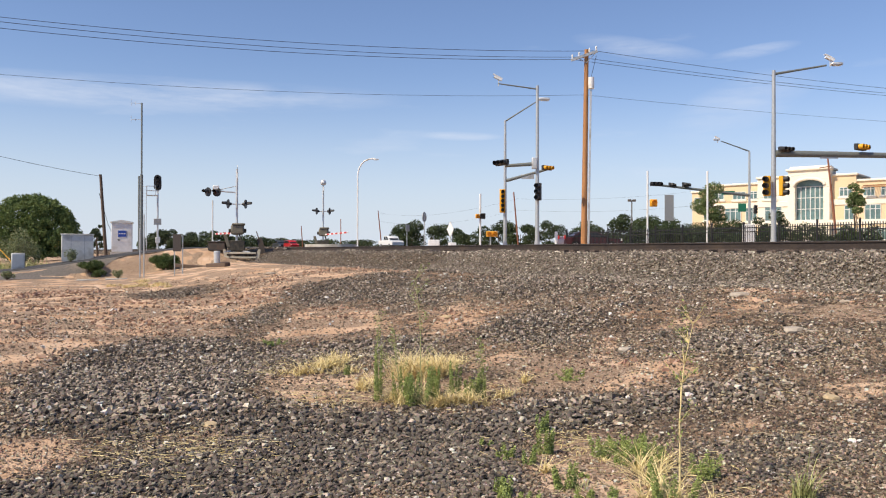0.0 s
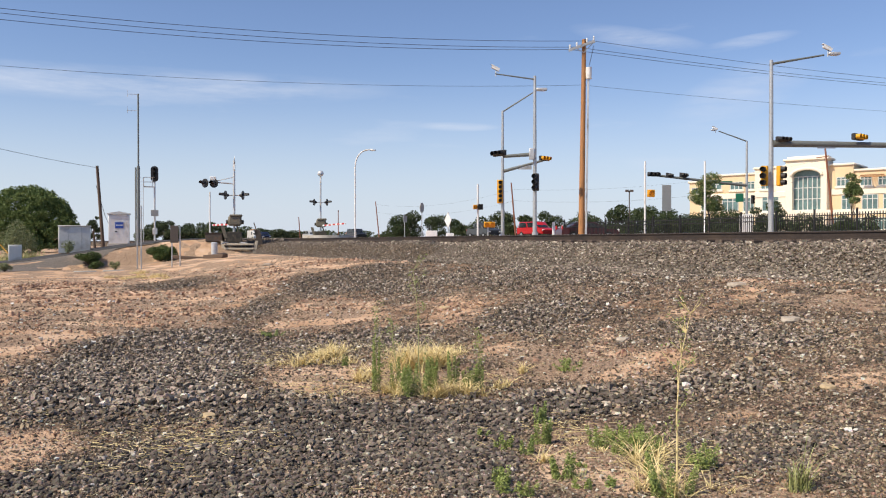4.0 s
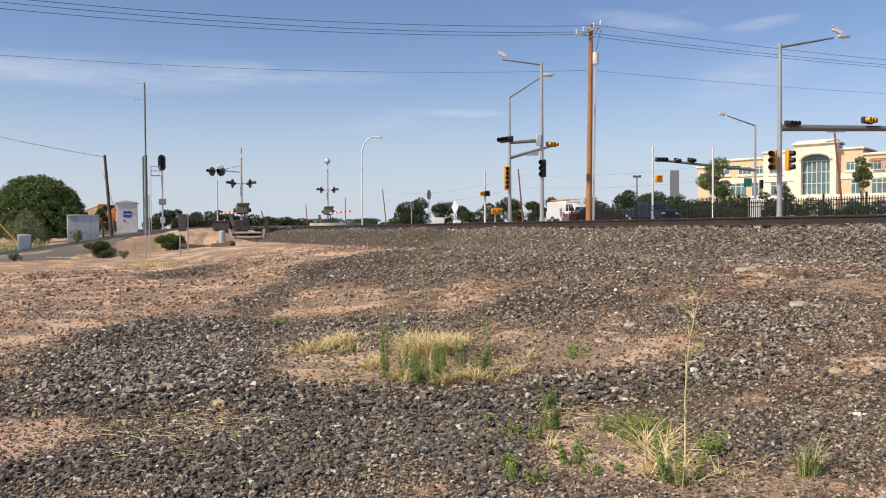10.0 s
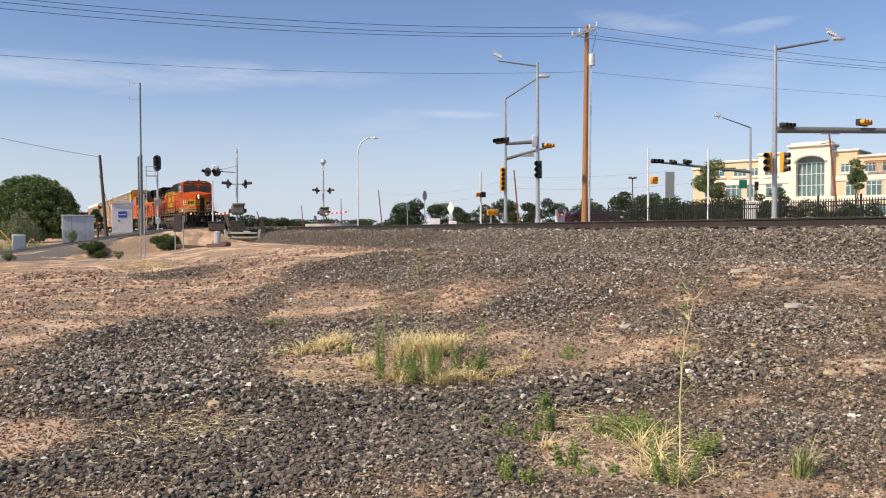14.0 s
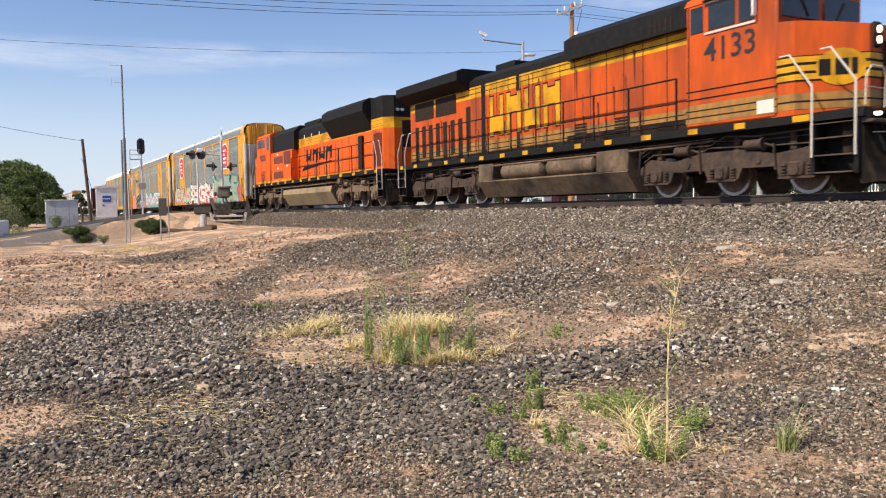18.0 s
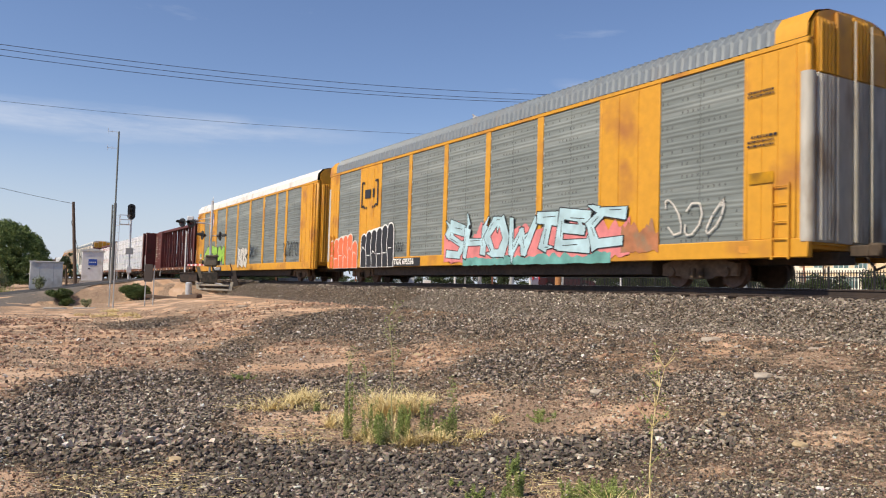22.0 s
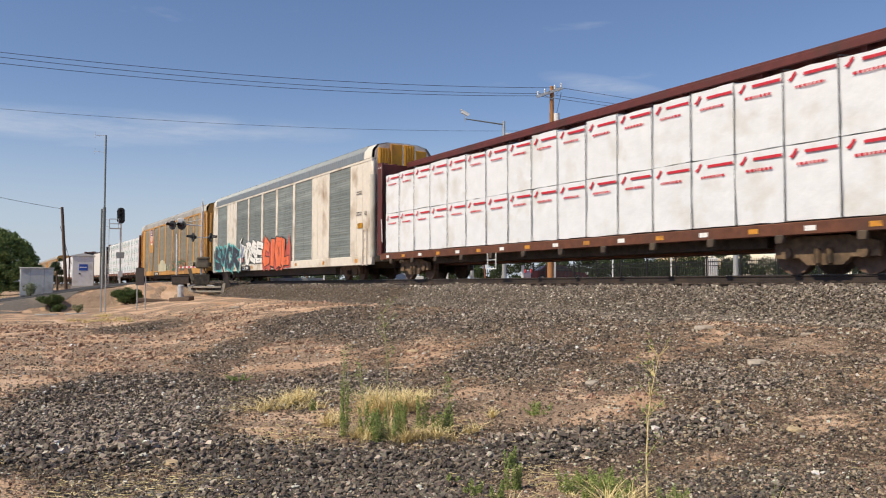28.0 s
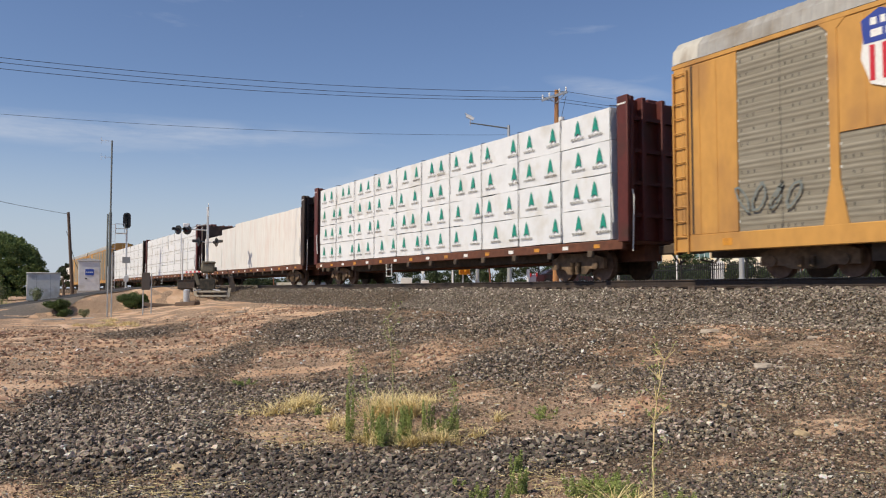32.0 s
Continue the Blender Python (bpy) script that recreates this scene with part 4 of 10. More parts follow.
def bars(parent, x0, x1, z, h, material, y, seed=0, name="small_lettering"):
    """A line of writing too small to read."""
    rnd, x, b = random.Random(seed), x0, bmesh.new()
    while x < x1:
        w = rnd.uniform(0.6, 1.6) * h
        flat(b, [(x, z), (min(x + w, x1), z), (min(x + w, x1), z + h), (x, z + h)], y)
        x += w + 0.5 * h
    return tagged(part(name, b, material, parent, "line of small lettering", smooth=False), kind="stuff")


# one freight truck, shared by all cars
def wheel_mesh(r, w=0.13):
    b = bmesh.new()
    tube(b, (0, -w / 2, 0), (0, w / 2, 0), r, n=28)
    tube(b, (0, -w / 2 - 0.03, 0), (0, -w / 2, 0), r * 0.28, n=12)
    tube(b, (0, w / 2, 0), (0, w / 2 + 0.03, 0), r + 0.03, n=28)
    return mesh_of("wheel", b, "wheel", True)


def rim_mesh(r, w=0.13):
    b = bmesh.new()
    n = 28
    for q in range(n):
        a0, a1 = 2 * math.pi * q / n, 2 * math.pi * (q + 1) / n
        pts = [(r * c * math.cos(a), -w / 2 - 0.004, r * c * math.sin(a)) for a, c in ((a0, 0.86), (a1, 0.86), (a1, 1.0), (a0, 1.0))]
        b.faces.new([b.verts.new(p) for p in pts])
    return mesh_of("wheel_rim", b, "wheel_rim", False)


def side_frame(bm, y, half, r, k=1.0):
    """Cast side frame: an arch bar dropping to a spring nest between two axle boxes."""
    prof = [(-half - 0.32, r - 0.10), (-half + 0.28, r - 0.10), (-0.42, 0.20 * k), (0.42, 0.20 * k), (half - 0.28, r - 0.10), (half + 0.32, r - 0.10),
            (half + 0.32, r + 0.20), (half - 0.15, r + 0.32), (0.55, r + 0.36), (-0.55, r + 0.36), (-half + 0.15, r + 0.32), (-half - 0.32, r + 0.20)]
    t = bmesh.new()
    prism_y(t, prof, y - 0.07, y + 0.07)
    join(bm, t)
    for s in (-1, 1):
        tube(bm, (s * half, y - 0.13, r), (s * half, y + 0.05, r), 0.13, n=10)
        for q in (-0.14, 0.14):
            tube(bm, (q * s, y - 0.10, 0.24), (q * s, y - 0.10, r + 0.10), 0.075, n=8)
    return bm


FREIGHT = {}
for key, r in (("low", 0.38), ("std", 0.46)):
    b = bmesh.new()
    for s in (-1, 1):
        side_frame(b, s * 1.0, 0.88, r)
    box(b, -0.2, 0.2, -1.0, 1.0, 0.28, r + 0.28)
    FREIGHT[key] = (mesh_of("truck_frame", b, "truck_dust", True), wheel_mesh(r), rim_mesh(r), r)


def bogie(parent, x, key="std"):
    frame_mesh, wm, rm, r = FREIGHT[key]
    tr = part("truck", frame_mesh, None, parent, "cast steel truck with two axles")
    tr.location = (x, 0, 0)
    for ax in (-0.88, 0.88):
        for s in (-1, 1):
            w = part("wheel", wm, None, tr, "steel wheel")
            w.matrix_basis = pose(ax, s * 0.755, r, 0, 0, 0 if s < 0 else 180)
    return tr


def coupler(parent, x, sgn):
    b = bmesh.new()
    slab(b, min(x, x + sgn * 0.55), max(x, x + sgn * 0.55), -0.11, 0.11, 0.72, 0.98, 0.03)
    slab(b, min(x + sgn * 0.45, x + sgn * 0.75), max(x + sgn * 0.45, x + sgn * 0.75), -0.16, 0.16, 0.70, 1.02, 0.05)
    path(b, [(x + sgn * 0.1, 0.35, 0.75), (x + sgn * 0.35, 0.36, 0.45), (x + sgn * 0.7, 0.2, 0.55)], 0.03, 6)
    part("coupler", b, "underframe", parent, "grimy steel coupler and hose")


# corrugated screen panels, one mesh for each width
SCREENS = {}


def screen(width, height, material):
    key = (round(width, 2), round(height, 2), material)
    if key not in SCREENS:
        b, rows, n = bmesh.new(), [], 13
        pitch = height / n
        for k in range(n):
            z = k * pitch
            rows += [(0.0, z), (0.0, z + 0.34 * pitch), (-0.008, z + 0.44 * pitch), (-0.010, z + 0.52 * pitch), (-0.002, z + 0.64 * pitch), (-0.002, z + 0.70 * pitch), (-0.010, z + 0.82 * pitch), (-0.008, z + 0.90 * pitch)]
        rows.append((0.0, height))
        lo = [b.verts.new((0, y, z)) for y, z in rows]
        hi = [b.verts.new((width, y, z)) for y, z in rows]
        for i in range(len(rows) - 1):
            b.faces.new((lo[i], hi[i], hi[i + 1], lo[i + 1]))
        # punched slots in the flat strips
        for k in range(n):
            for col in range(max(2, int((width - 0.1) / 0.17))):
                x, z = 0.10 + col * 0.17, (k + 0.06) * pitch
                if (col // 2 + 2 * k + col * k) % 5 > 1:
                    f = b.faces.new([b.verts.new((x + dx, -0.004, z + dz)) for dx, dz in ((0, 0), (0.024, 0), (0.024, 0.08), (0, 0.08))])
                    f.material_index = 1
        for x in (width * 0.5,) if width > 1.6 else ():
            f = b.faces.new([b.verts.new((x + dx, -0.013, dz)) for dx, dz in ((0, 0.02), (0.012, 0.02), (0.012, height - 0.02), (0, height - 0.02))])
            f.material_index = 1
        for k in range(9):
            for x in (0.0, width - 0.05):
                z = (k + 0.5) * height / 9
                f = b.faces.new([b.verts.new((x + dx, -0.012, z + dz)) for dx, dz in ((0, -0.03), (0.05, -0.03), (0.05, 0.03), (0, 0.03))])
                f.material_index = 2
        SCREENS[key] = mesh_of("screen_panel", b, material)
        SCREENS[key].materials.append(M["screen_slot"])
        SCREENS[key].materials.append(M["screen_clip"])
    return SCREENS[key]


def ladder(parent, x, y, z0, z1, w, material, rungs=None, along="x"):
    b = bmesh.new()
    rungs = rungs or int((z1 - z0) / 0.36)
    ends = [(x - w / 2, y), (x + w / 2, y)] if along == "x" else [(x, y - w / 2), (x, y + w / 2)]
    for px, py in ends:
        bar(b, (px, py, z0), (px, py, z1), 0.045)
    for k in range(rungs + 1):
        z = z0 + 0.06 + (z1 - z0 - 0.12) * k / rungs
        tube(b, (*ends[0], z), (*ends[1], z), 0.016, n=6)
    return part("ladder", b, material, parent, "steel ladder")


def autorack(front, label, paint, roof, screen_mat, bays, end_style, tall=6.20, eave=5.44, tapered=False):
    """Enclosed car carrier: sill, posts, screen panels, ribbed roof, end doors, trucks. bays: (start, stop, 'screen' or 'sheet')."""
    L = 27.3
    car = thing("autorack_car", pose(0, 0, 0), label, "railway car", "autorack cars of the train")
    # solid dark block stands in for the shaded decks inside
    part("inner_decks", box(bmesh.new(), -L + 0.3, -0.3, -1.40, 1.40, 0.95, eave - 0.05), "core_dark", car, "dark block for the unlit decks behind the screens")
    b = bmesh.new()
    for s in (-1, 1):
        part("side_sill", slab(bmesh.new(), -L, 0, min(s * 1.36, s * 1.53), max(s * 1.36, s * 1.53), 0.66, 1.08, 0.02), paint, car, "side sill")
        part("top_rail", slab(bmesh.new(), -L, 0, min(s * 1.40, s * 1.535), max(s * 1.40, s * 1.535), eave - 0.12, eave, 0.015), paint, car)
    box(b, -L + 0.1, -0.1, -1.36, 1.36, 0.86, 0.95)
    part("floor_frame", b, paint, car, "floor plate")
    # underframe box deepened past its parts to stand in for under-car shade
    part("underframe", box(bmesh.new(), -L + 4.9, -4.9, -1.15, 1.15, 0.32, 0.855), "underframe", car, "grimy underframe block filling the shaded space below the floor")
    part("centre_sill", box(bmesh.new(), -L + 0.1, -0.1, -0.3, 0.3, 0.56, 0.84), "underframe", car, "grimy centre sill")
    for s in (-1, 1):
        for k, (a, c, kind) in enumerate(bays):
            if kind == "screen":
                pn = part("screen_panel", screen(c - a, eave - 0.12 - 1.08, screen_mat), None, car)
                pn.matrix_basis = pose(-c, -1.485, 1.08) if s < 0 else pose(-a, 1.485, 1.08, 0, 0, 180)
            else:
                b, foot = bmesh.new(), 1.08
                if tapered and 2.5 < c < 25.0:
                    # the painted sheet covers the upper half of its screen
                    foot = 2.95
                    pn = part("screen_panel", screen(c - a, eave - 0.12 - 1.08, screen_mat), None, car)
                    pn.matrix_basis = pose(-c, -1.485, 1.08) if s < 0 else pose(-a, 1.485, 1.08, 0, 0, 180)
                slab(b, -c, -a, min(s * 1.40, s * 1.515), max(s * 1.40, s * 1.515), foot, eave - 0.12, 0.012)
                for q in np.linspace(a, c, 4)[1:-1]:
                    bar(b, (-q, s * 1.517, foot + 0.02), (-q, s * 1.517, eave - 0.15), 0.02)
                part("side_sheet", b, paint, car)
        edges = sorted({round(v, 2) for a, c, kind in bays for v in (a, c)})
        mids, i = [], 0
        while i < len(edges):
            if i + 1 < len(edges) and edges[i + 1] - edges[i] < 0.6:
                mids.append(((edges[i] + edges[i + 1]) / 2, edges[i + 1] - edges[i]))
                i += 2
            else:
                mids.append((edges[i], 0.1))
                i += 1
        for x, w in mids:
            b = bmesh.new()
            w = max(w, 0.10)
            y0, y1 = min(s * 1.40, s * 1.53), max(s * 1.40, s * 1.53)
            slab(b, -x - w / 2, -x + w / 2, y0, y1, 1.08, eave - 0.12, 0.012)
            if paint == "rack_faded" and w > 0.15:
                prism_y(b, [(-x - 0.34, 0.74), (-x + 0.34, 0.74), (-x + w / 2, 2.0), (-x - w / 2, 2.0)], y0 + 0.002, y1 + 0.002)
                prism_y(b, [(-x - w / 2, eave - 0.3), (-x + w / 2, eave - 0.3), (-x + 0.32, eave - 0.10), (-x - 0.32, eave - 0.10)], y0 + 0.002, y1 + 0.002)
            part("post", b, paint, car)
    # ribbed roof
    rise = tall - eave
    arch = [(-1.535, eave), (-1.50, eave + 0.45 * rise), (-1.28, eave + 0.80 * rise), (-0.80, eave + 0.96 * rise), (0, tall), (0.80, eave + 0.96 * rise), (1.28, eave + 0.80 * rise), (1.50, eave + 0.45 * rise), (1.535, eave)]
    b, prev = bmesh.new(), None
    ribs = 100
    for i in range(ribs * 4 + 1):
        x, up = -L + 0.85 + (L - 1.70) * i / (ribs * 4), ((0.06 if roof == "roof_galv" else 0.012) if i % 4 == 1 else 0.0)
        ring = [b.verts.new((x, y * (1 + up / 3), z + (up if z > eave + 0.01 else 0))) for y, z in arch]
        if prev:
            for j in range(len(arch) - 1):
                b.faces.new((prev[j], ring[j], ring[j + 1], prev[j + 1]))
        prev = ring
    part("roof", b, roof, car, "ribbed steel roof", smooth=False)
    for x0, x1 in ((-L + 0.03, -L + 0.85), (-0.85, -0.03)):
        b = bmesh.new()
        r0, r1 = [[b.verts.new((x, y, z + 0.008)) for y, z in arch] for x in (x0, x1)]
        for j in range(len(arch) - 1):
            b.faces.new((r0[j], r1[j], r1[j + 1], r0[j + 1]))
        part("roof_end", b, {"roof_white": roof, "roof_grey": "end_white"}.get(roof, paint), car, "smooth painted roof end")
    # ends
    for x, s in ((0.0, 1), (-L, -1)):
        prof = [(y, z) for y, z in [(-1.30, 0.95), (1.30, 0.95), (1.30, eave)]] + [(y * 0.9, z) for y, z in arch[::-1]] + [(-1.30, eave)]
        b = bmesh.new()
        prism_x(b, prof, min(x - s * 0.12, x - s * 0.02), max(x - s * 0.12, x - s * 0.02))
        end = part("end_wall", b, paint, car, "end wall above the doors")
        split = eave - 0.75 if end_style == "silver" else eave - 0.2
        for k in range(4):
            y0 = -1.26 + 0.63 * k
            d = bmesh.new()
            slab(d, min(x - s * 0.02, x + s * 0.03), max(x - s * 0.02, x + s * 0.03), y0 + 0.02, y0 + 0.61, 1.0, split, 0.02)
            for q in ((0.12, 0.24, 0.38, 0.5) if k % 2 == 0 else (0.05,)):
                tube(d, (x + s * 0.02, y0 + q, 1.05), (x + s * 0.02, y0 + q, split - 0.03), 0.05, n=8)
            part("door_leaf", d, "end_white" if end_style == "silver" else paint, end, "ribbed end door leaf")
            if end_style == "silver":
                top = tall - 0.08 if k in (1, 2) else eave + 0.62 * rise
                d = bmesh.new()
                slab(d, min(x - s * 0.02, x + s * 0.03), max(x - s * 0.02, x + s * 0.03), y0 + 0.02, y0 + 0.61, split + 0.01, top, 0.02)
                for q in ((0.12, 0.24, 0.38, 0.5) if k % 2 == 0 else (0.05,)):
                    tube(d, (x + s * 0.02, y0 + q, split + 0.02), (x + s * 0.02, y0 + q, top - 0.04), 0.045, n=8)
                part("door_top", d, "rack_yellow", end, "yellow upper part of the door leaf")
        # lock rods
        for q in (-0.02, 0.6):
            part("lock_rod", tube(bmesh.new(), (x + s * 0.10, q, 1.05), (x + s * 0.10, q, tall - 0.2), 0.022, n=8), "end_white", end, "upright lock rod")
        for k in (-1, 1):
            c = bmesh.new()
            slab(c, min(x - s * 0.35, x), max(x - s * 0.35, x), min(k * 1.30, k * 1.52), max(k * 1.30, k * 1.52), 0.95, eave, 0.07)
            part("corner_post", c, paint, end)
        if end_style == "silver":
            for k in (-1, 1):
                part("corner_sheet", tube(bmesh.new(), (x - s * 0.10, k * 1.40, 1.0), (x - s * 0.10, k * 1.40, split), 0.155, n=14), "end_white", end, "rounded bare metal corner")
        for k in (-1, 1):
            ladder(car, x - s * (0.65 if end_style == "silver" else 0.30), k * 1.57, 0.62, 2.3 if end_style == "silver" else 5.2, 0.42, paint)
            if end_style == "yellow":
                part("door_gap", box(bmesh.new(), min(x - s * 0.66, x - s * 0.60), max(x - s * 0.66, x - s * 0.60), min(k * 1.50, k * 1.519), max(k * 1.50, k * 1.519), 1.1, eave - 0.14), "core_dark", car, "dark gap beside the end door")
        coupler(car, x, s)
        bogie(car, x - s * 3.4, "low")
    # markers along the sill
    for k in range(7):
        b = bmesh.new()
        x = -1.5 - k * 4.0
        box(b, x - 0.28, x, -1.536, -1.53, 0.78, 0.95)
        part("reflector", b, "mark_orange", car, "orange reflector strip")
    CARS.append((car, front))
    return car


STD = [(0.35, 1.62, "sheet"), (1.62, 4.37, "screen"), (4.37, 6.64, "sheet"), (6.64, 9.35, "screen"), (9.65, 12.38, "screen"), (12.67, 15.32, "screen"), (15.6, 18.27, "screen"), (18.52, 21.22, "screen"), (21.22, 23.4, "sheet"), (23.4, 26.1, "screen"), (26.1, 26.95, "sheet")]


def panels(*stops):
    return [(a + 0.16, c - 0.16, "screen") for a, c in zip(stops, stops[1:])]


# first car carrier: yellow with a red eight-sided emblem
car = autorack(0.22, "yellow autorack car with grey screens and graffiti", "rack_yellow", "roof_galv", "screen", STD, "silver")
for x in (-5.55, -22.35):
    oct_ = [(0.93, 0.62), (0.55, 1.02), (-0.55, 1.02), (-0.93, 0.62), (-0.93, -0.62), (-0.55, -1.02), (0.55, -1.02), (0.93, -0.62)]
    b = bmesh.new()
    flat(b, [(x + u * 0.98, 4.15 + v * 0.95) for u, v in oct_], -1.545)
    em = part("emblem", b, "mark_white", car, "white border of the eight-sided emblem", smooth=False)
    b = bmesh.new()
    flat(b, [(x + u * 0.88, 4.15 + v * 0.86) for u, v in oct_], -1.549)
    part("emblem_field", b, "mark_red", em, "red eight-sided field", smooth=False)
    for k in range(4):
        bars(em, x - 0.52, x + (0.45, 0.05, 0.6, 0.35)[k], 4.52 - 0.3 * k, 0.17, "mark_white", -1.553, k)
sprayed_cloud(car, -3.2, -1.1, 0.7, 2.0, 3, "spray_red", random.Random(4), -1.548)
tag(car, "ROOWE", -9.2, -2.0, 0.68, 2.62, "spray_olive", "spray_teal", 3, 0.26, 0.075, rim="spray_deep", gap=0.26)
tag(car, "BEKERW", -18.5, -9.6, 0.70, 2.42, "spray_white", "dark_brown", 5, 0.21, 0.035, cloud="spray_red", gap=0.12)
tag(car, "VEALS", -26.3, -18.7, 0.86, 2.40, "spray_sage", "dark_brown", 7, 0.23, 0.04, cloud="spray_pink", gap=0.22)
part("number_patch", flat(bmesh.new(), [(-20.0, 0.67), (-17.2, 0.67), (-17.2, 0.93), (-20.0, 0.93)], -1.560), "mark_black", car, "black patch behind the car number", smooth=False)
writing("car_number", "TTGX 695", 0.29, "mark_white", car, pose(-18.75, -1.562, 0.80, 90), "white car number", 0.001, 0.006)
bars(car, -1.45, -0.75, 3.4, 0.06, "mark_black", -1.545, 4)

# second: yellow, dark bracketed emblem
car = autorack(-28.8, "yellow autorack car with black and red graffiti", "rack_yellow", "roof_galv", "screen", STD, "silver")
b = bmesh.new()
for sx in (-1, 1):
    for a, c in (((0.85, -0.55), (0.85, 0.55)), ((0.85, 0.55), (0.62, 0.55)), ((0.85, -0.55), (0.62, -0.55))):
        stroke(b, (-22.35 + sx * a[0], 4.05 + a[1]), (-22.35 + sx * c[0], 4.05 + c[1]), 0.05, -1.546)
    for q in (0.35, 0.55):
        stroke(b, (-22.35 + sx * q, 3.42), (-22.35 + sx * q + 0.01, 3.42), 0.06, -1.546)
part("emblem", b, "mark_black", car, "black bracket emblem", smooth=False)
bars(car, -22.85, -21.85, 3.85, 0.4, "mark_black", -1.546, 2, "emblem_lettering")
sprayed_cloud(car, -5.7, -4.3, 0.9, 1.9, 2, "spray_rust", random.Random(12), -1.549)
tag(car, "SHOWTEC", -15.2, -5.6, 0.80, 2.20, "spray_blue", "mark_black", 11, 0.19, 0.035, cloud="spray_pink", gap=0.12, slope=0.02)
sprayed_cloud(car, -14.0, -6.1, 0.64, 0.98, 6, "spray_teal", random.Random(14), -1.554)
bubble_tag(car, -26.95, -23.55, 0.66, (1.35, 1.42, 1.5, 1.55, 1.6, 1.25), "spray_orange", "spray_white", 13)
bubble_tag(car, -23.1, -19.75, 0.68, (1.5, 1.62, 1.66, 1.72, 1.80, 1.86), "mark_black", "mark_white", 17)
graffiti(car, -19.6, -18.8, 1.3, 1.75, "mark_black", "screen", 18, 4, 0.02)
graffiti(car, -4.1, -2.1, 1.25, 2.3, "spray_white", "screen", 19, 3, 0.022)
part("yellow_label", flat(bmesh.new(), [(-1.5, 2.35), (-0.85, 2.35), (-0.85, 2.6), (-1.5, 2.6)], -1.545), "loco_yellow", car, "yellow notice label", smooth=False)
for k in range(4):
    bars(car, -1.55, -0.85, 4.35 + 0.09 * k if k < 2 else 3.0 + 0.1 * k, 0.05, "mark_black", -1.545, 60 + k)
b = bmesh.new()
flat(b, [(-20.3, 0.68), (-17.3, 0.68), (-17.3, 1.02), (-20.3, 1.02)], -1.542)
part("number_patch", b, "mark_black", car, "black patch behind the car number", smooth=False)
writing("car_number", "TTGX 695536", 0.34, "mark_white", car, pose(-18.85, -1.546, 0.86, 90), "white car number", 0.001, 0.010)
bars(car, -1.45, -0.75, 3.4, 0.06, "mark_black", -1.545, 4)

# third: yellow with a white roof and a shield
UPB = [(0.35, 2.2, "sheet")] + panels(2.3, 4.95, 6.75, 9.35, 12.36, 15.38, 18.4, 21.25) + [(21.3, 23.2, "sheet")] + panels(23.2, 25.2) + [(25.1, 26.95, "sheet")]
car = autorack(-57.9, "yellow autorack car with a white roof", "rack_yellow", "roof_white", "screen", UPB, "yellow", 6.15, 5.4, True)


def shield(car, x, z, s):
    b = bmesh.new()
    flat(b, [(x - 0.5 * s, z + 0.45 * s), (x - 0.58 * s, z - 0.15 * s), (x - 0.4 * s, z - 0.65 * s), (x, z - 0.8 * s), (x + 0.4 * s, z - 0.65 * s), (x + 0.58 * s, z - 0.15 * s), (x + 0.5 * s, z + 0.45 * s)], -1.545)
    em = part("shield_emblem", b, "mark_white", car, "white shield emblem", smooth=False)
    b = bmesh.new()
    flat(b, [(x - 0.52 * s, z + 0.1 * s), (x + 0.52 * s, z + 0.1 * s), (x + 0.56 * s, z + 0.55 * s), (x + 0.2 * s, z + 0.72 * s), (x, z + 0.62 * s), (x - 0.2 * s, z + 0.72 * s), (x - 0.56 * s, z + 0.55 * s)], -1.55)
    part("shield_top", b, "mark_blue", em, "blue top of the shield", smooth=False)
    for k in (0.2, 0.42):
        bars(em, x - 0.38 * s, x + 0.38 * s, z + k * s, 0.14 * s, "mark_white", -1.554, int(k * 10))
    b = bmesh.new()
    for k in range(4):
        u = -0.36 * s + 0.24 * s * k
        flat(b, [(x + u - 0.05 * s, z - 0.6 * s), (x + u + 0.05 * s, z - 0.6 * s), (x + u + 0.05 * s, z + 0.06 * s), (x + u - 0.05 * s, z + 0.06 * s)], -1.55)
    part("shield_stripes", b, "mark_red", em, "red stripes of the shield", smooth=False)


shield(car, -22.33, 4.62, 0.72)
bars(car, -23.1, -21.6, 3.62, 0.12, "spray_rust", -1.545, 21)
tag(car, "AZM", -24.6, -18.3, 0.98, 2.60, "spray_green", "mark_black", 23, 0.34, 0.04, gap=0.30, barbs=0)
tag(car, "HOS", -14.7, -12.6, 0.78, 2.22, "spray_white", "mark_black", 27, 0.19, 0.025, gap=0.16)
part("number_patch", flat(bmesh.new(), [(-21.9, 0.68), (-19.2, 0.68), (-19.2, 0.98), (-21.9, 0.98)], -1.545), "mark_black", car, "black patch behind the car number", smooth=False)
writing("car_number", "TTGX 991131", 0.30, "mark_white", car, pose(-20.55, -1.548, 0.83, 90), "white car number", 0.001, 0.008)
graffiti(car, -26.2, -25.4, 1.35, 1.62, "mark_black", "screen", 32, 5, 0.022)
sprayed_cloud(car, -26.15, -25.5, 1.66, 1.85, 1, "spray_white", random.Random(34), -1.546)
sprayed_cloud(car, -26.1, -25.6, 1.85, 2.12, 1, "spray_aqua", random.Random(33), -1.547)
graffiti(car, -5.2, -2.6, 1.4, 2.3, "mark_black", "screen", 29, 5, 0.03)
graffiti(car, -12.0, -10.2, 1.5, 2.2, "mark_black", "screen", 31, 4, 0.025)


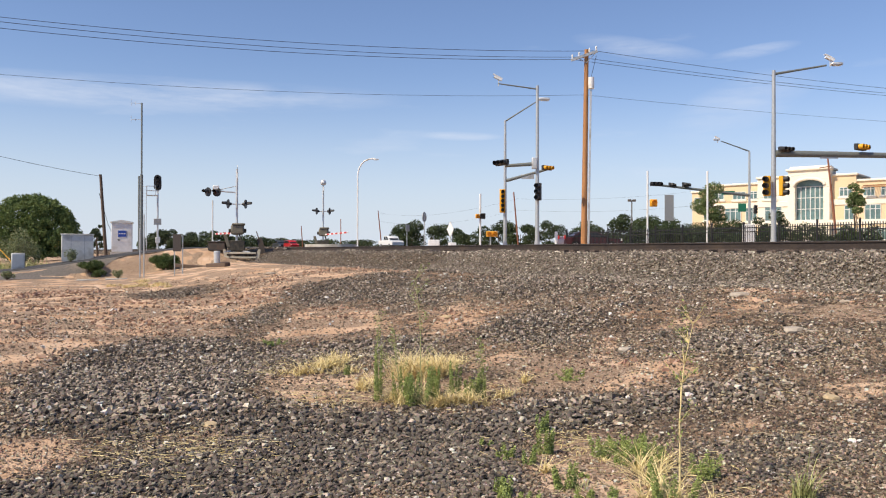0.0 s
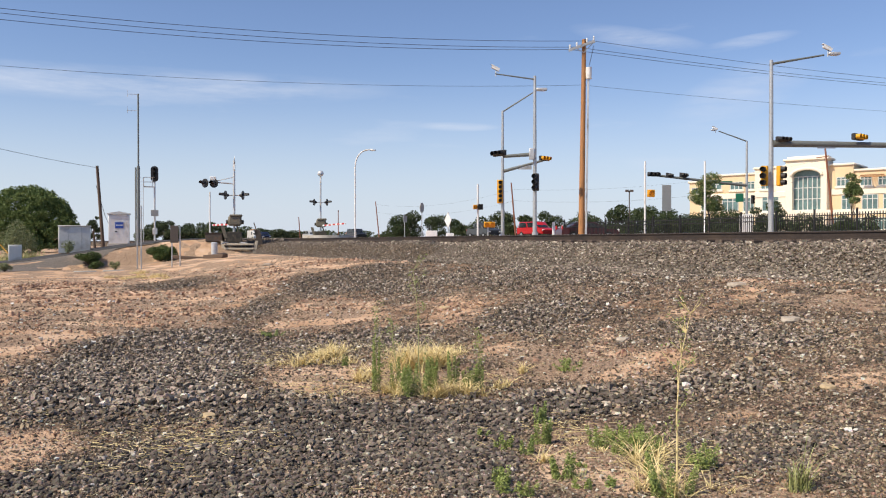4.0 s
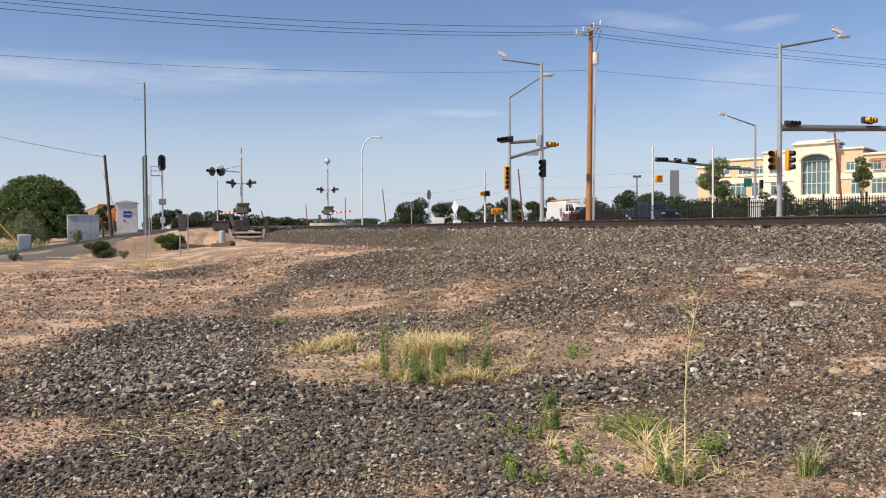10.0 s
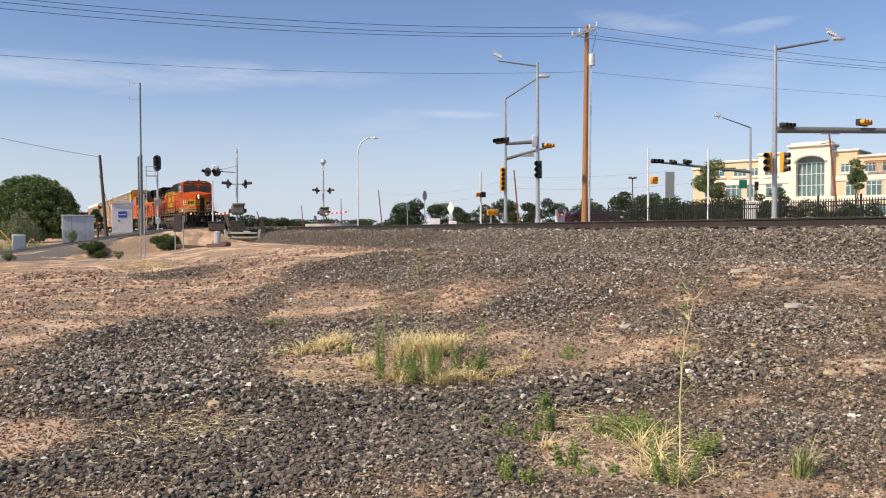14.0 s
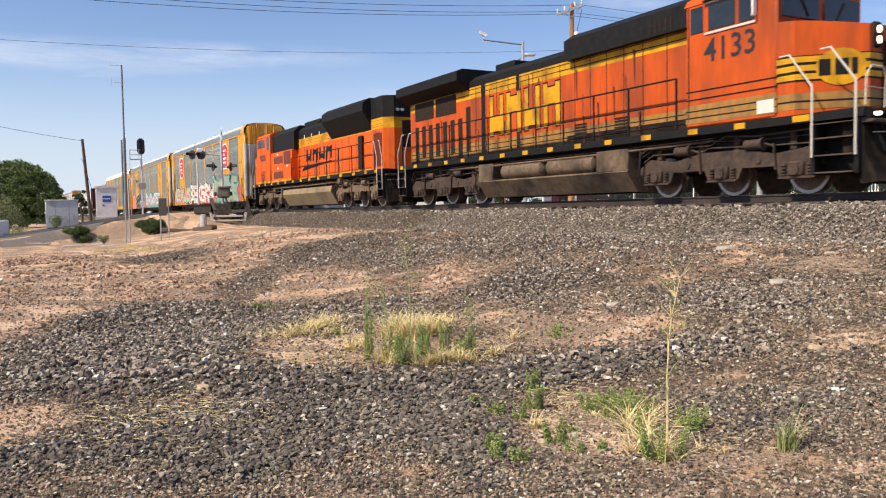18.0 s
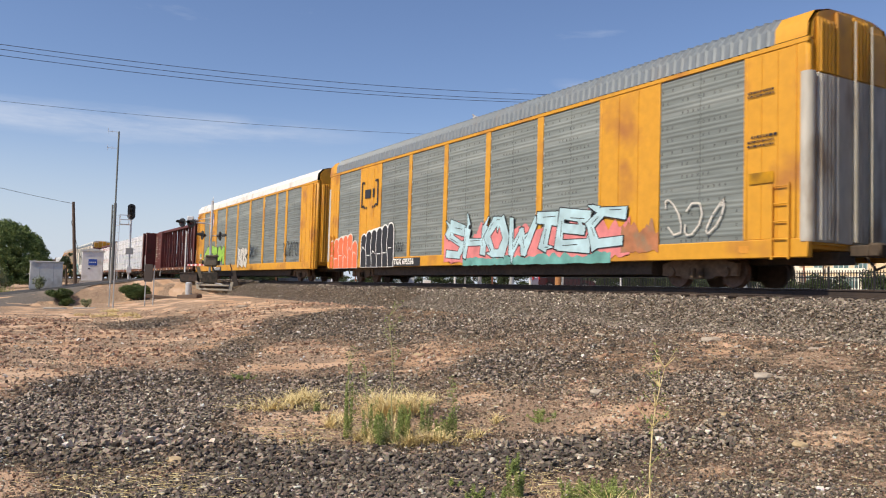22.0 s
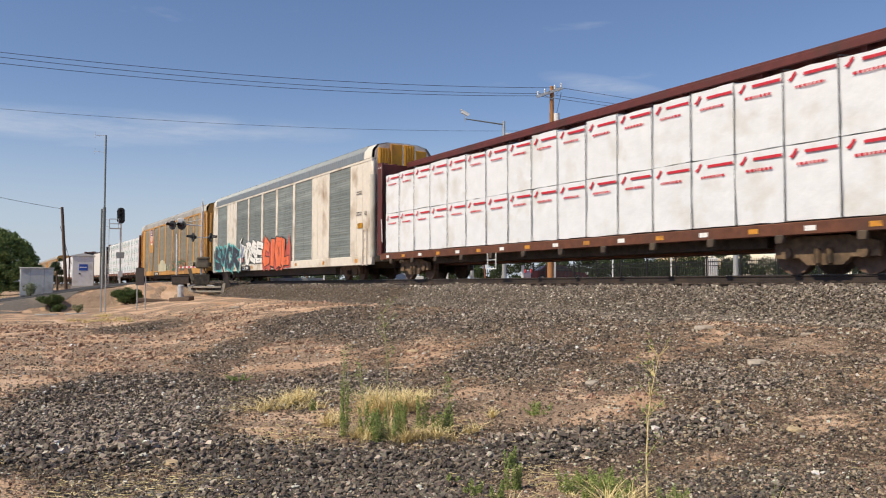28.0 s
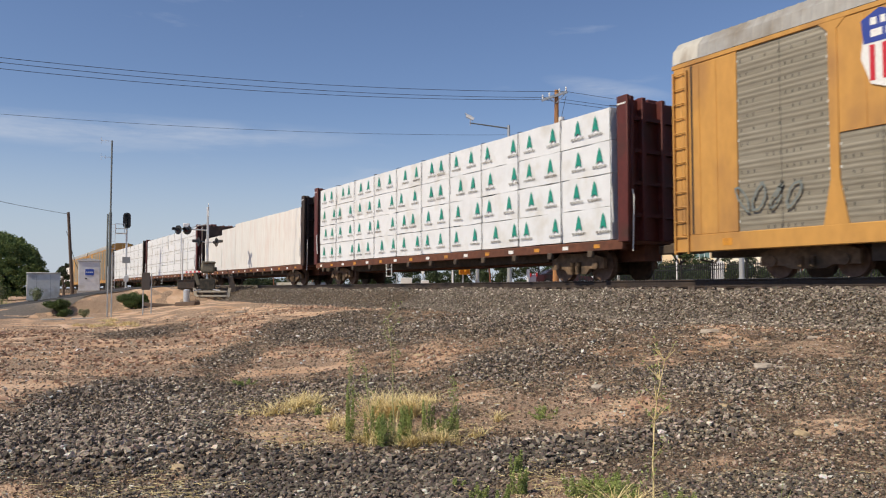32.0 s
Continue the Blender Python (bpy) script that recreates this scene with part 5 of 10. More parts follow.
def deck_car(front, label, steel, load=None, seed=1, tops=5.15, truss=True):
    """Bulkhead flat car with a truss down its middle; load(car) puts the packs on."""
    L = 23.1
    car = thing("centerbeam_flatcar", pose(0, 0, 0), label, "railway car", "lumber cars of the train")
    b = bmesh.new()
    for s in (-1, 1):
        slab(b, -L, 0, min(s * 1.30, s * 1.46), max(s * 1.30, s * 1.46), 0.84, 1.12, 0.02)
    box(b, -L, 0, -1.30, 1.30, 1.02, 1.10)
    box(b, -L + 0.3, -0.3, -0.35, 0.35, 0.55, 1.02)
    for k in range(23):
        x = -0.55 - k * 1.0
        box(b, x - 0.04, x + 0.04, -1.3, 1.3, 0.86, 1.02)
    part("deck", b, "rusty", car, "rust-brown steel deck and side sill")
    part("underframe", box(bmesh.new(), -L + 3.9, -3.9, -0.95, 0.95, 0.62, 1.0), "underframe", car, "grimy underframe block filling the shaded space below the floor")
    for k in range(16):
        x, mk = -0.9 - k * 1.42, ("mark_orange" if k % 2 == 0 else "mark_white")
        b = bmesh.new()
        box(b, x - 0.26, x, -1.468, -1.46, 0.92, 1.03)
        part("reflector", b, mk, car, "reflector strip on the sill")
    for k in range(12):
        b = bmesh.new()
        x = -1.3 - k * 1.88
        slab(b, x - 0.1, x + 0.1, -1.52, -1.40, 0.66, 0.86, 0.02)
        part("winch", b, "underframe", car, "strap winch under the sill")
    # middle truss: top chord, posts, diagonals leaning to the middle
    if truss:
        chord = part("top_chord", slab(bmesh.new(), -L + 0.2, -0.2, -0.24, 0.24, tops - 0.06, tops + 0.04, 0.02), steel, car, "top beam of the truss")
        for s in (-1, 1):
            part("chord_flange", slab(bmesh.new(), -L + 0.2, -0.2, min(s * 0.19, s * 0.26), max(s * 0.19, s * 0.26), tops - 0.22, tops - 0.02, 0.02), steel, chord)
        xs = [-2.0, -3.3, -4.65, -5.85, -7.2, -8.4, -9.65, -10.9, -12.2, -13.3, -14.7, -15.7, -17.25, -18.3, -19.8]
        for k, x in enumerate(xs):
            b = bmesh.new()
            prism_y(b, [(x - 0.10, 1.08), (x + 0.10, 1.08), (x + 0.06, tops - 0.1), (x - 0.06, tops - 0.1)], -0.11, 0.11)
            part("truss_post", b, steel, car)
        for k in (0, 2, 4, 8, 10, 12):
            hi, lo = (xs[k + 2], xs[k]) if k < 7 else (xs[k], xs[k + 2])
            b = bmesh.new()
            bar(b, (hi, 0, tops - 0.2), (lo, 0, 1.2), 0.08, 0.09)
            part("truss_diagonal", b, steel, car)
        for lo, hi in ((xs[6], xs[8]), (xs[8], xs[6])):
            b = bmesh.new()
            bar(b, (hi, 0, tops - 0.2), (lo, 0, 1.2), 0.08, 0.09)
            part("truss_diagonal", b, steel, car)
    # bulkheads
    for x, s in ((0.0, 1), (-L, -1)):
        bh = part("bulkhead", slab(bmesh.new(), min(x, x - s * 0.10), max(x, x - s * 0.10), -1.40, 1.40, 1.10, tops - 0.10, 0.02), steel, car, "steel end bulkhead")
        for y in (-1.2, -0.75, 0, 0.75, 1.2):
            part("bulkhead_rib", slab(bmesh.new(), min(x - s * 0.08, x + s * 0.18), max(x - s * 0.08, x + s * 0.18), y - 0.08, y + 0.08, 1.10, tops - 0.05, 0.02), steel, bh)
        for z in (1.8, 2.7, 3.6, 4.5):
            part("bulkhead_stiffener", box(bmesh.new(), min(x, x + s * 0.14), max(x, x + s * 0.14), -1.36, 1.36, z - 0.05, z + 0.05), steel, bh)
        for k in (-1, 1):
            part("bulkhead_flange", slab(bmesh.new(), min(x - s * 0.16, x + s * 0.26), max(x - s * 0.16, x + s * 0.26), min(k * 1.36, k * 1.47), max(k * 1.36, k * 1.47), 1.05, tops - 0.05, 0.02), steel, bh)
        b = bmesh.new()
        path(b, [(x + s * 0.2, -1.25, 0.8), (x + s * 0.26, -1.25, 2.3), (x + s * 0.2, -1.25, 2.5)], 0.02, 6)
        path(b, [(x - s * 0.3, -1.5, 1.6), (x - s * 0.3, -1.54, 2.6)], 0.02, 6)
        part("grab_iron", b, "mark_white", bh, "white grab iron")
        bars(bh, -0.12 if s > 0 else -L - 0.22, 0.22 if s > 0 else -L + 0.12, tops - 0.3, 0.05, "mark_white", -1.475, 3)
        coupler(car, x, s)
        bogie(car, x - s * 2.4)
    b = bmesh.new()
    for q in (0, 1):
        bar(b, (-14.2 - 0.5 * q, -1.44, 0.3), (-14.2 - 0.5 * q, -1.44, 1.0), 0.03)
    for q in range(3):
        bar(b, (-14.2, -1.44, 0.32 + 0.3 * q), (-14.7, -1.44, 0.32 + 0.3 * q), 0.03)
    part("sill_step", b, "mark_white", car, "white sill step")
    if load:
        load(car)
    else:
        # closed ends of the truss with stencilled notes
        for x0, x1 in ((-L + 0.1, -19.9),):
            b = bmesh.new()
            slab(b, x0, x1, -0.44, 0.44, 1.1, tops - 0.1, 0.02)
            sh = part("truss_sheet", b, steel, car, "solid plate at the end of the truss")
            for k in range(11):
                bars(sh, x0 + 0.25, x0 + 0.25 + (0.9 if k % 3 else 0.5), 4.5 - 0.26 * k, 0.07, "mark_white", -0.45, k)
            for k in range(5):
                bars(sh, x0 + 1.7, x0 + 2.4, 4.2 - 0.5 * k, 0.08, "mark_white", -0.45, 40 + k)
    CARS.append((car, front))
    return car


def pack(car, x0, x1, z0, z1, material, label, s=-1, seed=0):
    """One wrapped pack: a soft-edged block with slightly uneven faces."""
    rnd = random.Random(seed)
    t = bmesh.new()
    box(t, x0 + 0.012, x1 - 0.012, -1.40 if s < 0 else 0.40, -0.40 if s < 0 else 1.40, z0 + 0.012, z1 - 0.008)
    bmesh.ops.subdivide_edges(t, edges=[e for e in t.edges if abs(e.verts[0].co.y - e.verts[1].co.y) < 0.01], cuts=3 if x1 - x0 < 4 else 9, use_grid_fill=True)
    off = Vector((seed * 1.7 + x0, 0, z0 * 3.1))
    for v in t.verts:
        q = noise.noise(v.co * 1.9 + off)
        v.co += Vector((0.012 * rnd.uniform(-1, 1), 0.028 * q, 0.03 * noise.noise(v.co * 2.3 - off)))
    return part("wrapped_pack", t, material, car, label)


def stacked(rows, cols, material, label, mark=None, lo=1.14, hi=4.9, uneven=0.0):
    def load(car):
        rnd = random.Random(rows * 100 + cols)
        w, h = 22.2 / cols, (hi - lo) / rows
        for c in range(cols):
            for r in range(rows):
                x1 = -0.45 - c * w
                d = rnd.uniform(-uneven, uneven)
                p = pack(car, x1 - w, x1, lo + r * h, lo + (r + 1) * h + (d if r == rows - 1 else 0), material, label, -1, c * 31 + r)
                if mark:
                    mark(p, x1 - w, x1, lo + r * h, h, r, c)
                pack(car, x1 - w, x1, lo + r * h, lo + (r + 1) * h, material, label, 1, c * 31 + r)
        for c in range(cols + 1):
            b = bmesh.new()
            x = -0.45 - c * w
            bar(b, (x, -1.445, lo), (x, -1.445, hi), 0.018, 0.01)
            bar(b, (x, -1.43, hi + 0.02), (x, -0.35, hi + 0.15), 0.02, 0.02)
            part("strap", b, "mark_black", car, "dark tie-down strap")
    return load


def tree_mark(p, x0, x1, z0, h, r, c):
    rnd = random.Random(r * 37 + c)
    for fx in (0.28, 0.78):
        x, z = x0 + (x1 - x0) * (fx + rnd.uniform(-0.12, 0.12)), z0 + 0.58 * h
        b = bmesh.new()
        for k in range(3):
            w, q = 0.08 + 0.032 * k, z + 0.12 - 0.105 * k
            flat(b, [(x - w, q - 0.13), (x, q - 0.05), (x + w, q - 0.13), (x + w * 0.8, q), (x, q + 0.13), (x - w * 0.8, q)], -1.432 - 0.001 * k)
        part("tree_mark", b, "mark_green", p, "green tree-shaped mark", smooth=False)
        bars(p, x - 0.3, x + 0.3, z0 + 0.22 * h, 0.07, "roof_grey", -1.432, c)


def ring_mark(p, x0, x1, z0, h, r, c):
    for fx in (0.25, 0.75):
        x, z, b = x0 + (x1 - x0) * fx, z0 + 0.62 * h, bmesh.new()
        s = 0.2 if r < 3 else 0.11
        for k in range(10):
            a0, a1 = -0.6 + k * 0.44, -0.6 + (k + 1) * 0.44
            stroke(b, (x + s * math.cos(a0), z + s * math.sin(a0)), (x + s * math.cos(a1), z + s * math.sin(a1)), 0.035, -1.432)
        part("ring_mark", b, "mark_blue", p, "blue ring-shaped mark", smooth=False)
        if r < 3:
            b = bmesh.new()
            flat(b, [(x - 0.12, z - 0.16), (x + 0.12, z - 0.16), (x, z + 0.1)], -1.433)
            part("tip_mark", b, "mark_green", p, "green tip of the mark", smooth=False)
        bars(p, x - 0.38, x + 0.38, z0 + 0.12 * h, 0.07, "mark_black", -1.432, c)


def band_mark(p, x0, x1, z0, h, r, c):
    b = bmesh.new()
    flat(b, [(x0 + 0.5, z0 + 0.87 * h), (x1 - 0.06, z0 + 0.87 * h), (x1 - 0.06, z0 + 0.91 * h), (x0 + 0.5, z0 + 0.91 * h)], -1.432)
    flat(b, [(x0 + 0.12, z0 + 0.85 * h), (x0 + 0.2, z0 + 0.82 * h), (x0 + 0.34, z0 + 0.93 * h), (x0 + 0.28, z0 + 0.95 * h), (x0 + 0.2, z0 + 0.88 * h)], -1.432)
    part("red_band", b, "mark_red", p, "red printed band", smooth=False)
    bars(p, x0 + 0.3, x0 + 1.0, z0 + 0.72 * h, 0.06, "mark_red", -1.432, c)


def faint_mark(p, x0, x1, z0, h, r, c):
    bars(p, x0 + 0.3, x1 - 0.3, z0 + 0.25 * h, 0.06, "roof_grey", -1.432, c + r)


deck_car(-86.95, "empty maroon centerbeam flat car", "maroon")
deck_car(-112.15, "centerbeam flat car stacked with white-wrapped lumber packs", "maroon", stacked(6, 9, "wrap", "white-wrapped lumber pack", ring_mark))
deck_car(-137.4, "maroon centerbeam flat car with white-wrapped board packs", "maroon", stacked(2, 17, "wrap", "white-wrapped board pack with a red band", band_mark, 1.14, 4.48, 0.06))

CREAM = [(0.35, 2.3, "sheet"), (2.3, 5.0, "screen"), (5.0, 7.25, "sheet"), (7.25, 9.9, "screen"), (10.2, 12.8, "screen"), (13.1, 15.55, "screen"), (15.85, 18.4, "screen"), (18.65, 21.3, "screen"), (21.3, 23.5, "sheet"), (23.5, 26.1, "screen"), (26.1, 26.95, "sheet")]
car = autorack(-161.2, "cream autorack car with grey screens and graffiti", "rack_pale", "roof_galv", "screen", CREAM, "silver")
sprayed_cloud(car, -26.9, -25.0, 0.9, 2.4, 2, "spray_pink", random.Random(40), -1.547)
sprayed_cloud(car, -21.5, -19.6, 1.2, 2.3, 2, "spray_pink", random.Random(45), -1.547)
tag(car, "SMOR", -26.6, -20.4, 0.78, 2.45, "spray_night", "spray_aqua", 41, 0.25, 0.05, rim="spray_aqua", gap=0.10)
tag(car, "FOSE", -20.2, -15.4, 0.95, 2.42, "spray_bright", "mark_black", 43, 0.23, 0.045, gap=0.12, slope=0.02)
tag(car, "CIOL", -15.3, -10.7, 0.72, 2.58, "spray_orange", "mark_black", 47, 0.30, 0.06, cloud="spray_red", gap=0.24, barbs=1)
part("number_patch", flat(bmesh.new(), [(-20.0, 0.66), (-17.9, 0.66), (-17.9, 0.97), (-20.0, 0.97)], -1.568), "mark_black", car, "black patch behind the car number", smooth=False)
writing("car_number", "UCRY 994", 0.27, "mark_white", car, pose(-19.0, -1.570, 0.82, 90), "white car number", 0.001, 0.006)
writing("side_letters", "BI", 0.3, "mark_black", car, pose(-0.62, -1.546, 2.98, 90), "black stencilled letters", 0.001)
for k in range(4):
    bars(car, -1.62, -1.05, (4.0, 3.9, 3.05, 2.95)[k], 0.05, "mark_black", -1.545, 70 + k)
part("yellow_label", flat(bmesh.new(), [(-1.5, 2.35), (-0.95, 2.35), (-0.95, 2.58), (-1.5, 2.58)], -1.545), "loco_yellow", car, "yellow notice label", smooth=False)
TAN = [(0.35, 2.0, "sheet")] + panels(2.0, 4.0, 6.15, 9.1, 12.1, 15.1, 18.05, 20.85) + [(21.0, 22.8, "sheet")] + panels(22.85, 25.5) + [(25.4, 26.95, "sheet")]
car = autorack(-190.65, "weathered yellow autorack car with brown-stained screens", "rack_faded", "roof_grey", "screen_brown", TAN, "yellow", 6.15, 5.42, True)
shield(car, -21.65, 4.5, 1.08)
tag(car, "SOEROS", -12.0, -7.0, 0.95, 1.9, "spray_moss", "spray_rust", 61, 0.10, 0.03, cloud="spray_rust", gap=0.05, barbs=4)
part("number_patch", flat(bmesh.new(), [(-20.3, 0.64), (-17.8, 0.64), (-17.8, 0.97), (-20.3, 0.97)], -1.545), "mark_black", car, "black patch behind the car number", smooth=False)
writing("car_number", "TTGX 994355", 0.28, "mark_white", car, pose(-19.05, -1.548, 0.81, 90), "white car number", 0.001, 0.006)
bubble_tag(car, -18.0, -14.5, 1.02, (0.72, 0.92, 1.0, 1.02, 0.9, 0.62), "spray_cream", "spray_cream", 63)
graffiti(car, -14.3, -12.6, 1.0, 1.6, "spray_sage", "screen_brown", 63, 4, 0.02)
graffiti(car, -25.4, -23.6, 1.5, 2.2, "screen", "spray_blue", 65, 4, 0.025)
graffiti(car, -5.8, -2.4, 1.2, 1.8, "spray_sage", "screen_brown", 67, 5, 0.022)

deck_car(-219.9, "centerbeam flat car with white packs and green tree marks", "maroon", stacked(4, 10, "wrap", "white lumber pack with green marks", tree_mark))
def tarped(car):
    """One long load under a stained white sheet, stepping down towards its rear."""
    for k, (x0, x1, z) in enumerate(((-13.6, -0.4, 4.32), (-17.2, -13.6, 4.12), (-22.3, -17.2, 3.75))):
        for s in (-1, 1):
            pack(car, x0, x1, 1.14, z, "wrap_old", "stained white-wrapped load", s, 70 + k)


deck_car(-245.1, "dark brown flat car with stained white-wrapped load", "dark_brown", tarped, tops=4.95, truss=False)
deck_car(-270.2, "centerbeam flat car with plain white-wrapped packs", "maroon", stacked(4, 8, "wrap", "plain white-wrapped pack", faint_mark))
deck_car(-295.3, "flat car stacked with white-wrapped packs", "dark_brown", stacked(4, 8, "wrap", "plain white-wrapped pack", faint_mark))
autorack(-320.4, "brown-stained autorack car far down the train", "rack_faded", "roof_grey", "screen_brown", TAN, "yellow", 6.15, 5.42, True)
autorack(-349.0, "tan autorack car far down the train", "rack_faded", "roof_grey", "screen_brown", TAN, "yellow", 6.15, 5.42, True)
deck_car(-377.6, "dark flat car far down the train", "dark_brown", stacked(2, 6, "wrap_old", "stained white-wrapped load", None, 1.14, 4.2, 0.1))

# ---- locomotives ----
M["orange_dark"] = mat("sooty_orange", (0.10, 0.022, 0.012), 0.9, 0, 9, 0.3)
# engine orange darkened to hold the shading of the louvres
M["orange_louvre"] = mat("shaded_orange_louvre", (0.20, 0.034, 0.014), 0.6, 0, 6, 0.15, dirt=(0.12, 0.035, 0.02), dirt_amount=0.4)


def loco_truck_mesh(material, foot=0.44, arch=0.64):
    """Cast side frames: three flat-footed pedestals under one humped beam, with axle boxes and springs."""
    b = bmesh.new()
    axles = (-2.13, 0.06, 2.13)
    for s in (-1, 1):
        low = [(-2.78, 0.62)]
        for ax in axles:
            low += [(ax - foot - 0.14, arch), (ax - foot, 0.35), (ax + foot, 0.35), (ax + foot + 0.14, arch)]
        prof = low + [(2.78, 0.62), (2.78, 0.80), (2.40, 1.02), (1.55, 0.92), (0.65, 1.08), (-0.55, 1.08), (-1.50, 0.92), (-2.40, 1.02), (-2.78, 0.80)]
        t = bmesh.new()
        prism_y(t, prof, min(s * 1.10, s * 1.23), max(s * 1.10, s * 1.23))
        join(b, t)
        for ax in axles:
            slab(b, ax - 0.20, ax + 0.20, min(s * 1.2, s * 1.33), max(s * 1.2, s * 1.33), 0.38, 0.72, 0.05)
            tube(b, (ax, s * 1.30, 0.54), (ax, s * 1.37, 0.54), 0.13, n=12)
            slab(b, ax - foot - 0.02, ax + foot + 0.02, min(s * 1.08, s * 1.30), max(s * 1.08, s * 1.30), 0.33, 0.39, 0.01)
            for q in (-0.75 * foot, 0.75 * foot):
                for k in range(4):
                    tube(b, (ax + q, s * 1.25, 0.41 + 0.07 * k), (ax + q, s * 1.25, 0.45 + 0.07 * k), 0.075, n=10)
        for q in (-1.05, 1.10):
            tube(b, (q, s * 1.22, 0.80), (q, s * 1.26, 0.80), 0.085, n=10)
    box(b, -2.5, 2.5, -0.55, 0.55, 0.75, 1.0)
    for q in (-1.1, 1.1, -2.65, 2.65):
        box(b, q - 0.1, q + 0.1, -1.12, 1.12, 0.62, 0.9)
    return mesh_of("truck", b, material, True)


def big_truck(parent, x, sgn=1, tone="truck_dust"):
    """Three-axle truck with its cast frame, brake gear and wheels."""
    tr = part("truck", TRUCKS[tone], None, parent, "grimy three-axle truck")
    tr.matrix_basis = pose(x, 0, 0, 0, 0, 0 if sgn > 0 else 180)
    for ax in (-2.13, 0.06, 2.13):
        for s in (-1, 1):
            w = part("wheel", LOCO_WHEEL, None, tr, "steel wheel with a worn bright rim")
            w.matrix_basis = pose(ax, s * 0.755, 0.53, 0, 0, 0 if s < 0 else 180)
            part("wheel_rim", LOCO_RIM, None, tr, "worn bright wheel rim").matrix_basis = w.matrix_basis.copy()
    for s in (-1, 1):
        for q in (-1.45, 0.75):
            c = bmesh.new()
            tube(c, (q, s * 1.22, 1.17), (q + 0.46, s * 1.22, 1.17), 0.125, n=12)
            tube(c, (q + 0.46, s * 1.22, 1.17), (q + 0.52, s * 1.22, 1.17), 0.16, n=12)
            tube(c, (q + 0.52, s * 1.22, 1.17), (q + 0.80, s * 1.26, 1.10), 0.03, n=6)
            part("brake_cylinder", c, tone, tr, "brake cylinder on the truck frame")
            part("brake_lever", bar(bmesh.new(), (q + 0.80, s * 1.27, 1.16), (q + 0.86, s * 1.27, 0.55), 0.06, 0.03), tone, tr)
        for k, (z, r) in enumerate(((1.10, 0.02), (1.24, 0.014), (1.33, 0.022))):
            y = s * (1.20 + 0.05 * k)
            part("brake_pipe", path(bmesh.new(), [(-2.7, y, z - 0.15), (-2.3, y, z + 0.04), (-0.6 + 0.3 * k, y, z), (-0.4 + 0.3 * k, y, z + 0.09), (1.1, y, z + 0.02), (2.5, y, z + 0.03 * k), (2.72, y, z - 0.3)], r, 6), tone, tr, "thin brake pipe")
        for q in (-2.2, -0.75, 0.35, 1.9):
            part("bracket", slab(bmesh.new(), q, q + 0.18, min(s * 1.02, s * 1.18), max(s * 1.02, s * 1.18), 0.98, 1.38, 0.02), tone, tr)
    return tr


TRUCKS = {"truck_dust": loco_truck_mesh("truck_dust", 0.24, 0.76), "truck_dark": loco_truck_mesh("truck_dark")}
LOCO_WHEEL, LOCO_RIM = wheel_mesh(0.53), rim_mesh(0.53)


def handrail(parent, x0, x1, z0, posts, material="loco_black", y=1.47, top=1.05):
    for s in (-1, 1):
        b = bmesh.new()
        tube(b, (x0, s * y, z0 + top), (x1, s * y, z0 + top), 0.02, n=6)
        tube(b, (x0, s * y, z0 + 0.52 * top), (x1, s * y, z0 + 0.52 * top), 0.014, n=6)
        rl = part("handrail", b, material, parent, "walkway handrail")
        for k in range(posts):
            x = x0 + (x1 - x0) * k / (posts - 1)
            c = bmesh.new()
            bar(c, (x, s * y, z0 - 0.05), (x, s * y, z0 + top), 0.05, 0.03)
            part("stanchion", c, material, rl)


def steps(parent, x, sgn, z0):
    """Corner steps with white handrails; sgn: which way the end faces."""
    for s in (-1, 1):
        b = bmesh.new()
        xa, xb = x - sgn * 0.12, x - sgn * 0.85
        for q in (xa, xb):
            box(b, q - 0.03, q + 0.03, min(s * 1.05, s * 1.48), max(s * 1.05, s * 1.48), 0.38, z0)
        box(b, min(xa, xb), max(xa, xb), min(s * 1.02, s * 1.07), max(s * 1.02, s * 1.07), 0.38, z0)
        st = part("step_well", b, "loco_black", parent, "corner step well")
        for k in range(4):
            c = bmesh.new()
            slab(c, min(xa, xb), max(xa, xb), min(s * 1.08, s * 1.5), max(s * 1.08, s * 1.5), 0.40 + 0.36 * k, 0.44 + 0.36 * k, 0.01)
            part("step_tread", c, "loco_black", st, "dark step tread")
            e = bmesh.new()
            box(e, min(xa, xb) + 0.05, max(xa, xb) - 0.05, min(s * 1.502, s * 1.515), max(s * 1.502, s * 1.515), 0.405 + 0.36 * k, 0.435 + 0.36 * k)
            part("step_edge", e, "underframe", st, "dusty edge of the step")
        for q, lean in ((xa, sgn * 0.0), (xb, 0.0)):
            c = bmesh.new()
            path(c, [(q, s * 1.52, 0.75), (q, s * 1.52, z0 + 0.45), (q - sgn * 0.42, s * 1.50, z0 + 1.05), (q - sgn * 0.6, s * 1.48, z0 + 1.05)], 0.018, 6)
            part("grab_rail", c, "rail_white", st, "white corner grab rail")


def door_lines(parent, x0, x1, z0, z1, y, n, material="loco_black"):
    for k in range(n):
        c = bmesh.new()
        x = x0 + (x1 - x0) * k / (n - 1)
        box(c, x - 0.012, x + 0.012, y - 0.004, y + 0.001, z0, z1)
        part("door_seam", c, material, parent)


